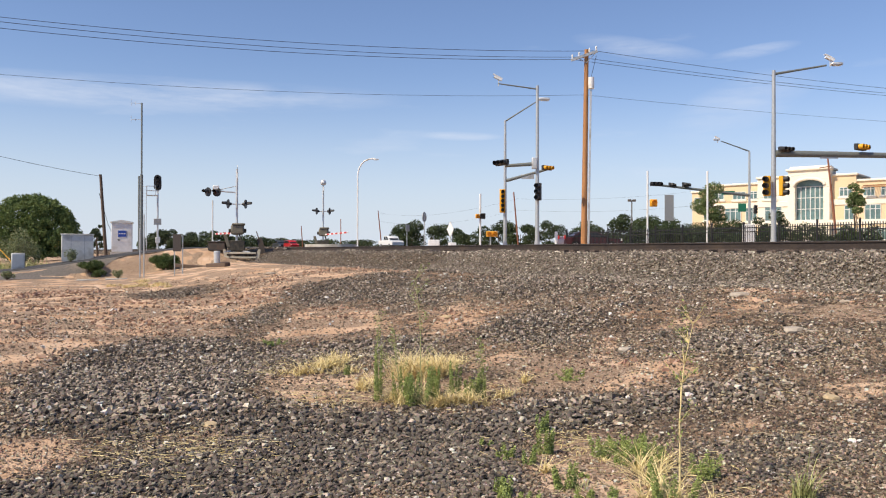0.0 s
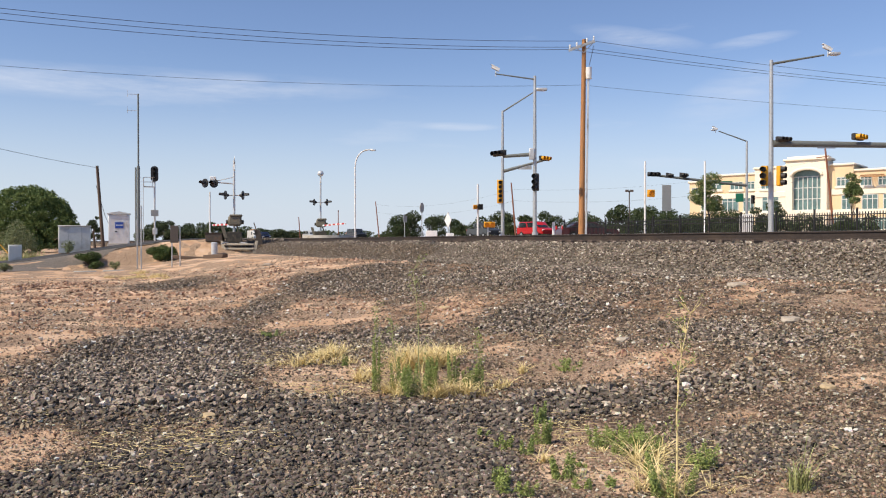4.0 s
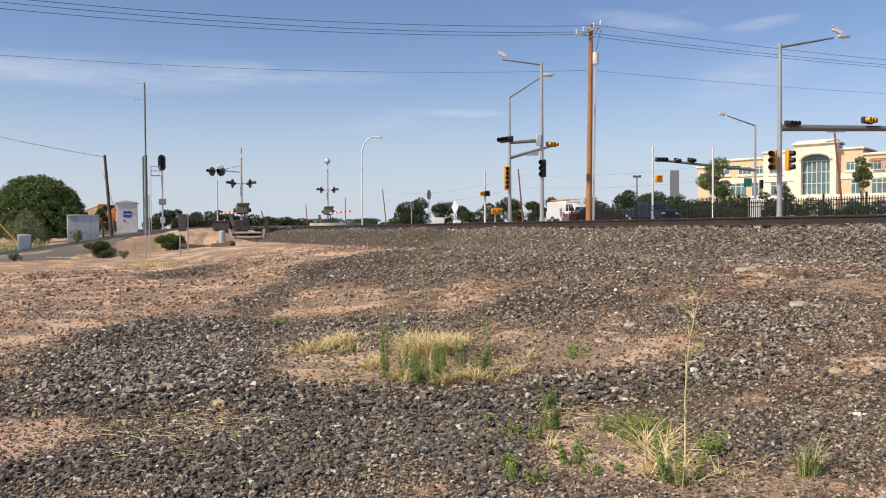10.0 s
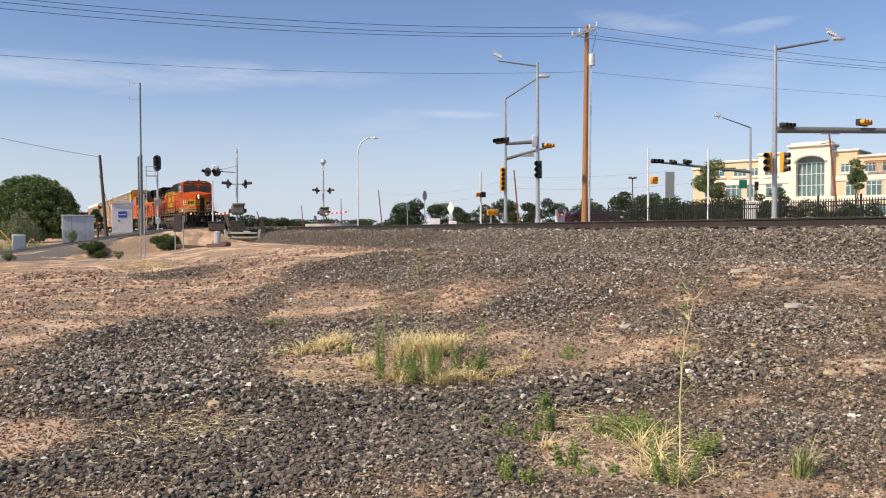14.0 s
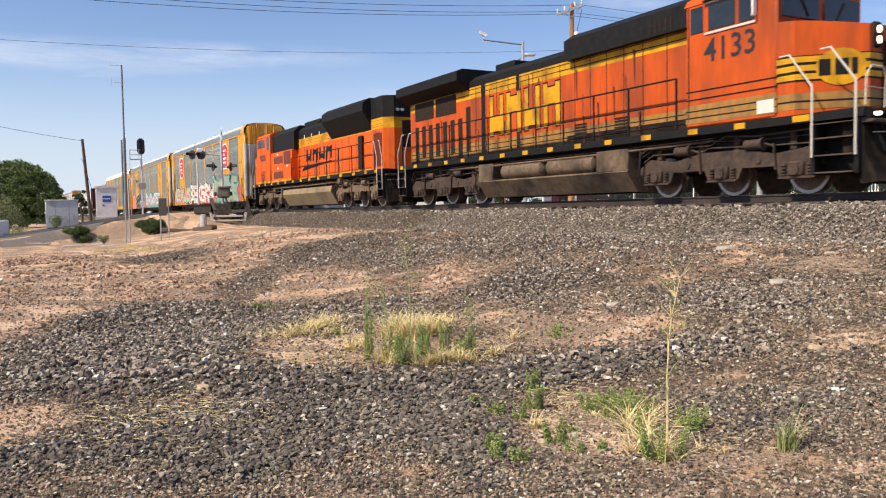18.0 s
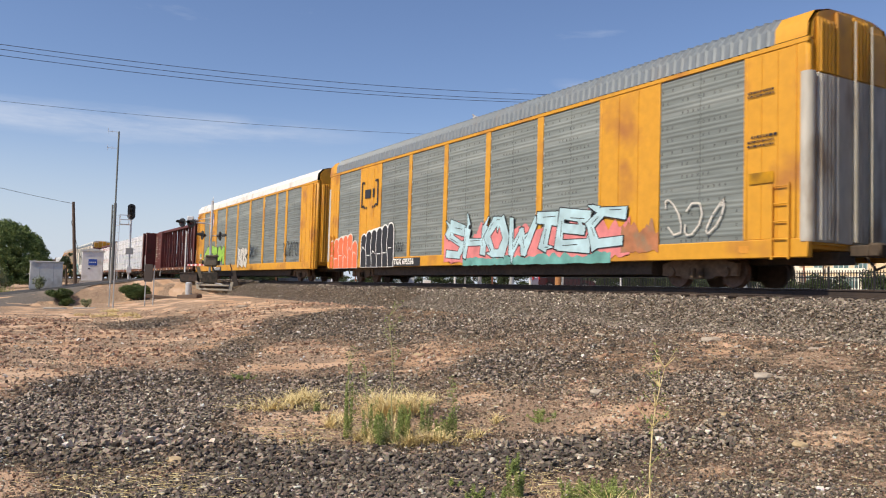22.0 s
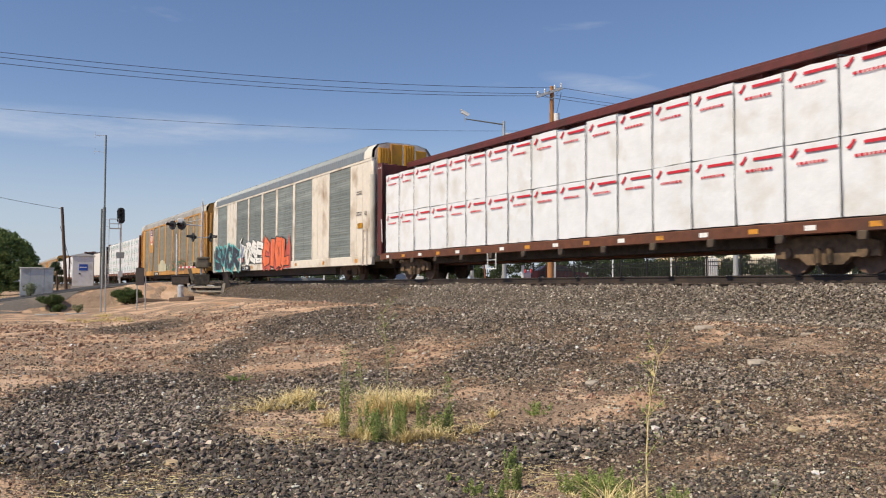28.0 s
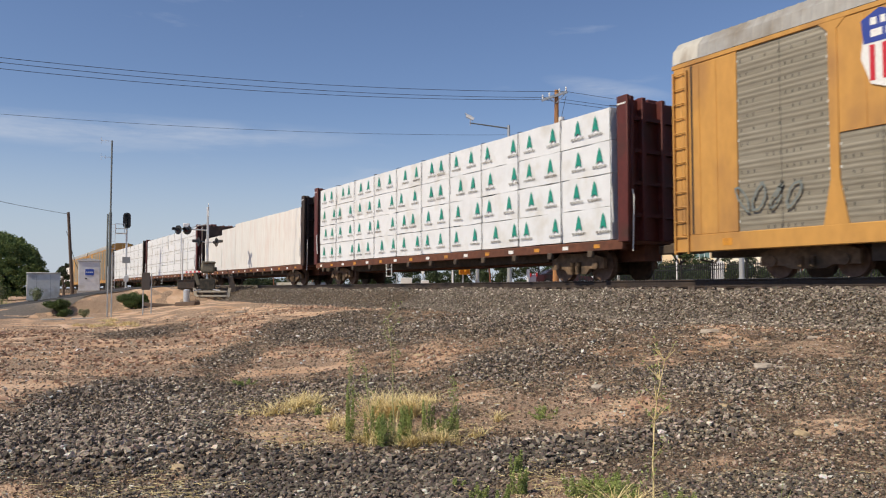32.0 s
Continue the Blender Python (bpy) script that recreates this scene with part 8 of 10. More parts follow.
for q in ((-0.82, 12.04), (-0.39, 12.19), (0.25, 12.44), (0.68, 12.58)):
    b = bmesh.new()
    tube(b, (q[0], -0.2, q[1]), (q[0], -0.2, q[1] + 0.16), 0.05, n=8)
    tube(b, (q[0], -0.2, q[1] + 0.16), (q[0], -0.2, q[1] + 0.26), 0.07, 0.03, 8)
    part("insulator", b, "white_paint", p, "pale insulator")
b = bmesh.new()
tube(b, (0.39, -0.1, 10.16), (0.39, -0.1, 10.88), 0.19, n=14)
part("transformer", b, "white_paint", p, "grey pot transformer")
b = bmesh.new()
for q, u in ((0.19, 0.33), (0.25, 0.39)):
    tube(b, (q, -0.12, 0.2), (u, -0.12, 10.09), 0.035, n=8)
part("riser_pipe", b, "alu", p, "grey cable riser pipes")
b = bmesh.new()
path(b, [(0.39, -0.1, 10.88), (0.54, -0.2, 11.59), (0.68, -0.2, 12.23)], 0.015, 6)
part("jumper_wire", b, "black", p)


def wire(label, pts, sags, r=0.02):
    """A hanging wire through the given supports, with the sag of each span."""
    b, line = bmesh.new(), []
    for a, c, sag in zip(pts, pts[1:], sags):
        a, c = Vector(a), Vector(c)
        line += [a.lerp(c, k / 24) - Vector((0, 0, sag * 4 * (k / 24) * (1 - k / 24))) for k in range(1 if line else 0, 25)]
    path(b, line, r, 5)
    return single("overhead_wire", b, "black", label, "wire", group="overhead wires")


wire("black overhead power wire", [(-44.22, -10.62, 12.50), (-40.22, 30.74, 13.74), (-37.88, 88.07, 15.37)], (0.80, 0.5), 0.014)
wire("black overhead power wire", [(-44.22, -10.62, 12.84), (-40.02, 31.12, 13.89), (-37.88, 88.06, 15.58)], (0.80, 0.5), 0.014)
wire("black overhead power wire", [(-44.22, -10.62, 12.98), (-39.51, 32.06, 14.28), (-37.88, 88.06, 15.85)], (0.80, 0.5), 0.014)
wire("black overhead cable between poles", [(-46.82, -11.24, 10.70), (-39.83, 31.47, 11.50), (-37.89, 88.07, 13.12)], (0.72, 0.35), 0.009)
wire("black service wire to the pole", [(-61.67, -9.29, 10.0), (-71.66, 5.95, 7.80)], (0.3,), 0.016)
wire("thin distant telephone wire", [(-147.09, 64.21, 9.21), (-92.11, 60.97, 8.91), (-59.88, 83.02, 11.20)], (1.2, 1.2), 0.008)
wire("thin distant telephone wire", [(-147.09, 64.22, 7.61), (-92.11, 60.98, 7.34), (-59.88, 83.03, 9.23)], (1.2, 1.2), 0.008)


def leaning_pole(foot, top, r, label):
    f, t = Vector(foot), Vector(top)
    o = thing("utility_pole", pose(f.x, f.y, BASE - 0.2), label, "utility pole", "old wooden poles")
    b = bmesh.new()
    tube(b, (0, 0, 0), (t.x - f.x, t.y - f.y, t.z - BASE + 0.2), r, r * 0.7, 10)
    part("pole", b, "old_pole", o, "reddish wooden pole")
    return o


p = leaning_pole((-59.43, 83.92, 1.68), (-59.97, 82.84, 12.45), 0.14, "leaning reddish wooden pole before the building")
b = bmesh.new()
bar(b, (-1.3, -1.6, 9.9), (-0.3, -0.7, 10.1), 0.1)
part("crossarm", b, "old_pole", p)
leaning_pole((-92.01, 61.20, 1.60), (-92.33, 60.55, 9.85), 0.13, "leaning reddish wooden pole far behind")
leaning_pole((-146.88, 64.64, 1.55), (-147.25, 63.91, 9.78), 0.13, "thin distant wooden pole by the road")
leaning_pole((-193.04, 63.16, 1.50), (-193.24, 62.77, 7.93), 0.14, "thin distant wooden pole by the road")
leaning_pole((-113.12, 42.96, 1.55), (-113.11, 42.95, 6.44), 0.08, "thin dark post beside the road")

# ---- steel fence ----
fence = thing("steel_fence", pose(-44.2, 37.0, BASE), "black steel picket fence beside the road", "fence")
picket = mesh_of("picket", bar(bmesh.new(), (0, 0, 0.05), (0, 0, 1.42), 0.034), "fence_black")
fpost = mesh_of("post", slab(bmesh.new(), -0.045, 0.045, -0.045, 0.045, 0, 1.62, 0.01), "fence_black")
frail = mesh_of("fence_rail", slab(bmesh.new(), 0, 2.4, -0.02, 0.02, -0.025, 0.025, 0.005), "fence_black")
for k in range(-2, 14):
    o = part("post", fpost, None, fence)
    o.location = (2.4 * k, 0, 0)
    for z in (0.25, 1.05, 1.28):
        o = part("fence_rail", frail, None, fence)
        o.location = (2.4 * k, 0, z)
    for q in range(1, 16):
        o = part("picket", picket, None, fence)
        o.location = (2.4 * k + 0.15 * q, 0, 0)

# ---- roads ----
b = bmesh.new()
slab(b, -400, 700, 46.0, 59.0, 1.55, 2.02, 0.02)
tagged(single("road", b, "asphalt", "grey asphalt street beyond the railway", "road"), kind="structure")
b = bmesh.new()
for k in range(60):
    box(b, -300 + 8 * k, -297 + 8 * k, 52.6, 52.75, 2.022, 2.026)
tagged(single("lane_marking", b, "mark_white", "dashed white lane marking on the street", "road marking"), kind="structure")
for y in (45.7, 59.0):
    b = bmesh.new()
    slab(b, -400, 700, y, y + 0.3, 1.5, 2.14, 0.03)
    tagged(single("kerb", b, "concrete", "pale concrete kerb along the street", "kerb"), kind="structure")
# road over the crossing
ys = np.concatenate([np.arange(-60, -6, 3.0), np.arange(-6, 24, 0.6), np.arange(24, 40, 4.0)])
b, prev = bmesh.new(), None
for y in ys:
    z = float(ground_z(-57.0, y)) + 0.03
    row = [b.verts.new((x, y, z + dz)) for x, dz in ((-62.3, -0.4), (-62.2, 0), (-57, 0.05), (-53.2, 0), (-53.1, -0.4))]
    if prev:
        for a in range(4):
            b.faces.new((prev[a + 1], prev[a], row[a], row[a + 1]))
    prev = row
tagged(single("crossing_road", b, "asphalt", "dark asphalt road climbing to the level crossing", "road"), kind="structure")
# worn apron where the lot meets the road
M["worn_asphalt"] = mat("dusty_worn_asphalt", (0.135, 0.118, 0.105), 0.97, 0, 12, 0.25, bump=0.4, bump_scale=40, dirt=(0.30, 0.225, 0.165), dirt_amount=0.4, dirt_scale=0.5)
b, prev = bmesh.new(), None
for y in np.arange(-24.0, 9.1, 0.6):
    x0 = -53.12
    x1 = float(np.interp(y, (-24, -14, -0.7, 2, 5, 9), (-42, -45, -48.6, -50.5, -52.0, -53.0))) + 0.25 * math.sin(y * 1.9)
    row = [b.verts.new((x0 + (x1 - x0) * f, y, float(ground_z(x0 + (x1 - x0) * f, y)) + 0.012)) for f in (0, 0.2, 0.4, 0.6, 0.8, 1.0)]
    if prev:
        for a in range(5):
            b.faces.new((prev[a], prev[a + 1], row[a + 1], row[a]))
    prev = row
tagged(single("road_apron", b, "worn_asphalt", "dusty worn asphalt apron beside the road", "road"), kind="structure")
# dirt driveway edge
for k, (x, y, a) in enumerate(((-46.0, 3.2, 78), (-45.8, 4.6, 84))):
    b = bmesh.new()
    slab(b, -0.55, 0.55, -0.10, 0.10, -0.05, 0.07, 0.03)
    tagged(single("kerb", b, "concrete", "broken piece of pale concrete kerb in the dirt", "kerb", pose(x, y, float(ground_z(x, y)), 0, 0, a)), kind="structure")

# ---- level crossing gear ----
def flasher(parent, x, z, y=-0.1, turn=0, tilt=1):
    """A round crossing light with its black disc and long hood."""
    b = bmesh.new()
    tube(b, (0, -0.02, 0), (0, 0.03, 0), 0.29, n=20)
    tube(b, (0, 0.03, 0), (0, 0.22, 0), 0.14, 0.08, 12)
    d = part("light_disc", b, "black", parent, "black disc of a crossing light")
    d.matrix_basis = pose(x, y, z, 0, 0, turn)
    b = bmesh.new()
    n = 12
    ring0 = [b.verts.new((0.16 * math.cos(a), -0.02, 0.16 * math.sin(a))) for a in np.linspace(-0.3, math.pi + 0.3, n)]
    ring1 = [b.verts.new((0.15 * math.cos(a), -0.38, 0.15 * math.sin(a))) for a in np.linspace(0.0, math.pi, n)]
    for i in range(n - 1):
        b.faces.new((ring0[i], ring0[i + 1], ring1[i + 1], ring1[i]))
    part("hood", b, "black", d, "long black hood")
    part("lens", tube(bmesh.new(), (0, -0.035, 0), (0, -0.02, 0), 0.14, n=16), M["red_lens"], d, "red glass lens")




def crossing_mast(x, y, z0, h, label, arm_dir, cantilever, turn):
    p = thing("crossing_signal", pose(x, y, z0, 0, 0, turn), label, "crossing signal", "crossing signals")
    b = bmesh.new()
    tube(b, (0, 0, 0), (0, 0, h), 0.075, n=12)
    part("mast", b, "alu", p, "aluminium mast")
    b = bmesh.new()
    for s in (-1, 1):
        for a in (-1, 1):
            bar(b, (0.06 * a, 0.05 * s, 0.12), (0.8 * a, 0.6 * s, 0.0), 0.07)
    slab(b, -0.25, 0.25, -0.25, 0.25, 0, 0.3, 0.04)
    part("mast_foot", b, "alu", p)
    zl = h * 0.58
    part("light_bar", tube(bmesh.new(), (-0.65, 0, zl), (0.65, 0, zl), 0.035, n=8), "alu", p)
    for sx in (-1, 1):
        flasher(p, sx * 0.55, zl, -0.12, sx * 72)
    if cantilever:
        b = bmesh.new()
        tube(b, (0, 0, h * 0.72), (-1.75, 0, h * 0.74), 0.045, n=8)
        tube(b, (0, 0, h * 0.80), (-1.2, 0, h * 0.745), 0.025, n=8)
        part("bracket_arm", b, "alu", p, "bracket arm")
        for q, turn in ((-1.25, -28), (-1.8, -48)):
            flasher(p, q, h * 0.72, -0.1, turn)
        b = bmesh.new()
        slab(b, -1.5, -1.1, -0.15, 0.15, h * 0.75, h * 0.80, 0.03)
        part("arm_cap", b, "white_paint", p)
    else:
        b = bmesh.new()
        bmesh.ops.create_uvsphere(b, u_segments=16, v_segments=10, radius=0.26, matrix=Matrix.Translation((0, 0, h + 0.12)))
        part("bell", b, "alu", p, "round bell on top")
    # crossbuck seen edge-on, gate drive and arm
    b = bmesh.new()
    for s in (-1, 1):
        bar(b, (0.02, -0.12 - 0.45 * s, h * 0.95 - 0.42), (0.02, -0.12 + 0.45 * s, h * 0.95 + 0.42), 0.03, 0.2)
    part("crossbuck", b, "white_paint", p, "white crossbuck boards")
    part("gate_drive", slab(bmesh.new(), -0.38, 0.46, -0.3, 0.45, 1.12, 1.78, 0.10), "tank_gray", p, "grey gate machine")
    part("drive_lid", slab(bmesh.new(), -0.30, 0.52, -0.36, 0.30, 1.72, 1.86, 0.05), "tank_gray", p, "domed lid of the gate machine")
    part("gate_pivot", tube(bmesh.new(), (-0.52, 0.1, 1.38), (0.60, 0.1, 1.38), 0.13, n=12), "dark_iron", p, "dark pivot shaft")
    part("conduit", path(bmesh.new(), [(0.25, -0.2, 0.0), (0.3, -0.25, 0.7), (0.15, -0.2, 1.15)], 0.05, 8), "dark_iron", p, "bent cable conduit")
    part("base_case", slab(bmesh.new(), -0.55, 0.5, -0.35, 0.3, 0.05, 0.75, 0.05), "dark_iron", p, "dark case at the mast foot")
    b = bmesh.new()
    for s in (-1, 1):
        prism_y(b, [(-0.62, 0.35), (-0.42, 0.35), (-0.62, 1.1), (-0.85, 1.1)], s * 0.32 - 0.05, s * 0.32 + 0.05)
    part("counterweight", b, "tank_gray", p, "counterweights")
    ga = part("gate_arm", bar(bmesh.new(), (0, 0, 0), (0, 6.6, 0.05), 0.06, 0.12), "white_band", p, "lowered gate arm in white and red")
    ga.matrix_basis = pose(0.1, 0, 1.25, 0, 0, arm_dir)
    for k in range(5):
        b = bmesh.new()
        bar(b, (0, 0.9 + 1.2 * k, 0.007 + 0.0091 * k), (0, 1.5 + 1.2 * k, 0.0114 + 0.0091 * k), 0.066, 0.126)
        part("red_stripe", b, "red_band", ga)
    return p


crossing_mast(-51.45, 12.4, 1.52, 5.35, "aluminium crossing signal with a lowered gate", 14, True, 76.5)
crossing_mast(-64.8, 23.0, 1.76, 5.6, "far crossing signal with a lowered gate", 196, False, 70.5)
p = thing("crash_barrier", pose(-50.9, 12.6, float(ground_z(-50.9, 12.6)), 0, 0, FRONT), "low timber barrier at the crossing signal", "barrier")
for s in (-1, 1):
    b = bmesh.new()
    prism_y(b, [(s * 0.95 - 0.12, -0.1), (s * 0.95 + 0.12, -0.1), (s * 1.12 + 0.08, 0.72), (s * 1.12 - 0.08, 0.72)], -0.08, 0.08)
    part("barrier_post", b, "spray_white_wood", p, "weathered pale post")
for z in (0.2, 0.48):
    part("barrier_rail", slab(bmesh.new(), -0.95, 0.95, -0.16, -0.08, z - 0.06, z + 0.06, 0.02), "spray_white_wood", p, "weathered pale board")
b = bmesh.new()
tube(b, (0, 0, 0), (0, 0, 0.75), 0.2, n=16)
tube(b, (0, 0, 0.75), (0, 0, 0.82), 0.21, 0.12, 16)
single("metal_canister", b, "alu", "grey metal canister beside the crossing", "canister", pose(-50.6, 10.95, float(ground_z(-50.6, 10.95))))
M["dark_steel"] = mat("dark_rusty_steel", (0.055, 0.045, 0.04), 0.7, 0.2, 8, 0.2, dirt=(0.10, 0.06, 0.04), dirt_amount=0.3, dirt_scale=4)
p = thing("steel_box", pose(-52.0, 11.3, float(ground_z(-52.0, 11.3)), 0, 0, FRONT), "low dark steel box beside the crossing signal", "box")
part("body", slab(bmesh.new(), -0.55, 0.55, -0.3, 0.3, 0, 0.52, 0.03), "dark_steel", p, "dark rusty steel body")
part("lid", slab(bmesh.new(), -0.6, 0.6, -0.34, 0.34, 0.52, 0.58, 0.015), "dark_steel", p)
b = bmesh.new()
tube(b, (0, 0, 0), (0, 0, 3.1), 0.045, n=10)
tube(b, (0, 0, 0), (0, 0, 0.15), 0.1, 0.07, 10)
single("marker_post", b, "white_paint", "thin white post beside the crossing signal", "post", pose(-52.6, 11.1, float(ground_z(-52.6, 11.1))))
p = thing("leaning_board", pose(-51.0, 14.0, float(ground_z(-51.0, 14.0)), 0, -14, FRONT), "dark board leaning on a post by the rails", "board")
part("board", slab(bmesh.new(), -0.18, 0.18, -0.04, 0.04, -0.05, 1.0, 0.015), "dark_steel", p, "dark weathered board")
part("post", tube(bmesh.new(), (0.0, 0.1, -0.05), (-0.1, 0.1, 1.5), 0.035, n=8), "old_wood", p)
p = thing("concrete_island", pose(-64.5, 23.6, 1.72, 0, 0, 0), "low round concrete island under the crossing signal", "traffic island")
b = bmesh.new()
tube(b, (0, 0, 0), (0, 0, 0.45), 2.3, 2.2, 24)
part("island", b, "concrete", p)

# ---- signal gear along the line ----
p = thing("signal_house", pose(-68.67, 7.31, float(ground_z(-68.67, 7.31)) - 0.1, 0, 0, 82), "white equipment house with a blue sign", "equipment house")
zb = 1.5 - float(ground_z(-68.67, 7.31)) + 0.1
part("plinth", slab(bmesh.new(), -0.85, 0.85, -0.8, 0.8, 0, zb, 0.02), "concrete", p, "concrete plinth")
part("body", slab(bmesh.new(), -0.77, 0.77, -0.72, 0.72, zb, zb + 2.32, 0.03), "pale_metal", p, "pale sheet metal walls")
part("roof", prism_y(bmesh.new(), [(-0.86, zb + 2.32), (0.86, zb + 2.32), (0.86, zb + 2.40), (0, zb + 2.56), (-0.86, zb + 2.40)], -0.8, 0.8), "pale_metal2", p, "low pitched metal roof")
part("blue_sign", slab(bmesh.new(), -0.28, 0.34, -0.745, -0.722, zb + 1.2, zb + 1.7, 0.01), "sign_blue", p, "blue notice plate")
bars(p, -0.22, 0.28, zb + 1.42, 0.07, "mark_white", -0.748, 5)
part("door_handle", slab(bmesh.new(), -0.3, -0.15, -0.76, -0.72, zb + 0.9, zb + 1.0, 0.01), "black", p)
p = thing("relay_cabinet", pose(-57.2, 3.39, float(ground_z(-57.2, 3.39)), 0, 0, 86), "grey metal relay cabinet beside the road", "cabinet")
part("body", slab(bmesh.new(), -0.97, 0.93, -0.7, 0.7, 0, 1.72, 0.03), "pale_metal2", p, "grey sheet metal body")
part("lid", slab(bmesh.new(), -1.02, 0.98, -0.75, 0.75, 1.72, 1.79, 0.02), "pale_metal2", p, "flat lid")
for q in (-0.4, 0.4):
    part("door_seam", box(bmesh.new(), q - 0.01, q + 0.01, -0.704, -0.69, 0.1, 1.65), "sign_grey", p)
p = thing("meter_box", pose(-56.76, -0.08, float(ground_z(-56.76, -0.08)), 0, 0, 90), "small grey meter box beside the road", "meter box")
part("body", slab(bmesh.new(), -0.38, 0.38, -0.25, 0.25, 0, 1.05, 0.03), "pale_metal2", p)
part("door", slab(bmesh.new(), -0.32, 0.32, -0.27, -0.25, 0.15, 0.98, 0.01), "pale_metal2", p)
b = bmesh.new()
tube(b, (0, 0, 0), (2.2, 2.6, 3.2), 0.028, n=8)
single("guy_wire_guard", b, "signal_yellow", "yellow guard on a pole's guy wire", "guy wire", pose(-57.6, 0.0, float(ground_z(-57.6, 0.0)) - 0.1, 0, 0, 180))
p = thing("utility_pole", pose(-71.62, 6.03, float(ground_z(-71.62, 6.03)), 0, 0, 83), "leaning dark wooden service pole", "utility pole")
b = bmesh.new()
tube(b, (0.40, 0, 0), (-0.10, 0, 7.95 - float(ground_z(-71.62, 6.03))), 0.15, 0.11, 12)
part("pole", b, "old_wood", p, "dark wooden pole")
b = bmesh.new()
path(b, [(-0.2, 0, 6.2), (0.5, 0, 3.6), (1.1, 0, 2.2)], 0.02, 6)
part("drop_wire", b, "black", p)
# radio mast
zb = float(ground_z(-72.15, 9.23))
p = thing("radio_mast", pose(-72.15, 9.23, zb, 0, 0, 80), "slender steel radio mast with two antennas", "radio mast")
H = 14.3 - zb
b = bmesh.new()
tube(b, (0, 0, 0), (0, 0, H * 0.55), 0.12, n=10)
tube(b, (0, 0, H * 0.55), (0, 0, H), 0.07, n=10)
part("mast", b, "steel_dull_shaded", p, "slender steel tube")
part("side_mast", tube(bmesh.new(), (-0.22, 0.1, 0), (-0.22, 0.1, H * 0.54), 0.07, n=8), "steel_dull_shaded", p)
for k in range(22):
    part("rung", tube(bmesh.new(), (-0.22, 0.05, 0.8 + 0.3 * k), (0.0, 0.0, 0.8 + 0.3 * k), 0.015, n=5), "steel_dull_shaded", p)
for z in (H - 0.05, H - 1.45):
    b = bmesh.new()
    tube(b, (0, 0, z), (-0.85, 0, z), 0.02, n=6)
    tube(b, (-0.85, 0, z - 0.25), (-0.85, 0, z + 0.3), 0.018, n=6)
    tube(b, (-0.5, 0, z - 0.15), (-0.5, 0, z + 0.15), 0.012, n=6)
    part("antenna", b, "alu", p, "side antenna")
# block signal
zb = float(ground_z(-82.03, 11.99))
p = thing("railway_signal", pose(-82.03, 11.99, zb, 0, 0, 80), "railway block signal with an oval black head", "railway signal")
H = 9.05 - zb
b = bmesh.new()
tube(b, (0, 0, 0), (0, 0, H - 0.2), 0.09, n=10)
slab(b, -0.3, 0.3, -0.3, 0.3, 0, 0.3, 0.04)
tube(b, (0, 0, 0.3), (0, 0, 0.9), 0.2, 0.09, 10)
part("mast", b, "alu", p, "aluminium signal mast")
b = bmesh.new()
b2 = [(0.36 * math.cos(a), H - 0.75 + (0.36 * math.sin(a) + (0.42 if math.sin(a) > 0 else -0.42))) for a in np.linspace(0, 2 * math.pi, 24, endpoint=False)]
prism_y(b, b2, -0.12, -0.02)
hd = part("signal_head", b, "black", p, "oval black signal head")
for k in range(3):
    b = bmesh.new()
    tube(b, (0, -0.12, H - 1.15 + 0.42 * k), (0, -0.45, H - 1.15 + 0.42 * k), 0.15, n=12, caps=False)
    part("hood", b, "black", hd)
cage = part("service_platform", slab(bmesh.new(), -1.0, 0, -0.3, 0.3, H - 2.06, H - 2.0, 0.01), "alu", p, "railed service platform")
for q in (-1.0, -0.2):
    for z in (H - 2.0, H - 1.1):
        part("cross_rail", bar(bmesh.new(), (q, -0.3, z), (q, 0.3, z), 0.04), "alu", cage)
    for s in (-0.3, 0.3):
        part("rail_post", bar(bmesh.new(), (q, s, H - 2.0), (q, s, H - 1.1), 0.04), "alu", cage)
for s in (-0.3, 0.3):
    for z in (H - 2.0, H - 1.55, H - 1.1):
        part("side_rail", bar(bmesh.new(), (-1.0, s, z), (0, s, z), 0.04), "alu", cage)
ladder(p, -1.25, 0, 0.3, H - 1.1, 0.42, "alu", 20, "x")
part("plate", slab(bmesh.new(), -0.35, 0.35, -0.16, -0.12, H - 4.9, H - 4.3, 0.02), "sign_grey", p, "grey plate on the mast")
part("relay_case", slab(bmesh.new(), -0.2, 0.25, -0.3, -0.1, 1.5, 2.1, 0.03), "alu", p)
# small two-post sign on the bank and two slender posts
zb = float(ground_z(-43.1, 7.27))
p = thing("marker_sign", pose(-43.1, 7.27, zb, 0, 0, 80), "dull brown sign on two steel posts", "sign")
for q in (-0.12, 0.28):
    part("post", tube(bmesh.new(), (q, 0, -0.1), (q, 0, 2.1), 0.03, n=8), "steel_galv", p)
part("board", slab(bmesh.new(), -0.2, 0.2, -0.05, -0.02, 1.25, 2.15, 0.02), "brown_sign", p, "dull brown board")
for q, hh in ((-45.0, 3.4), (-46.0, 2.7)):
    y = -q * math.tan(radians(7.45 if q == -45.0 else 7.2))
    b = bmesh.new()
    tube(b, (0, 0, -0.1), (0, 0, hh), 0.035, n=8)
    single("steel_post", b, "steel_galv", "thin grey steel post in the dirt", "post", pose(q, y, float(ground_z(q, y))), "thin steel posts")
b = bmesh.new()
slab(b, -0.9, 0.9, -0.2, 0.2, -0.06, 0.2, 0.04)
single("old_sleeper", b, "old_wood", "old dark sleeper lying on the bank", "railway sleeper", pose(-46.4, 10.1, float(ground_z(-46.4, 10.1)) + 0.02, 0, -3, 25), "old sleepers on the bank")
b = bmesh.new()
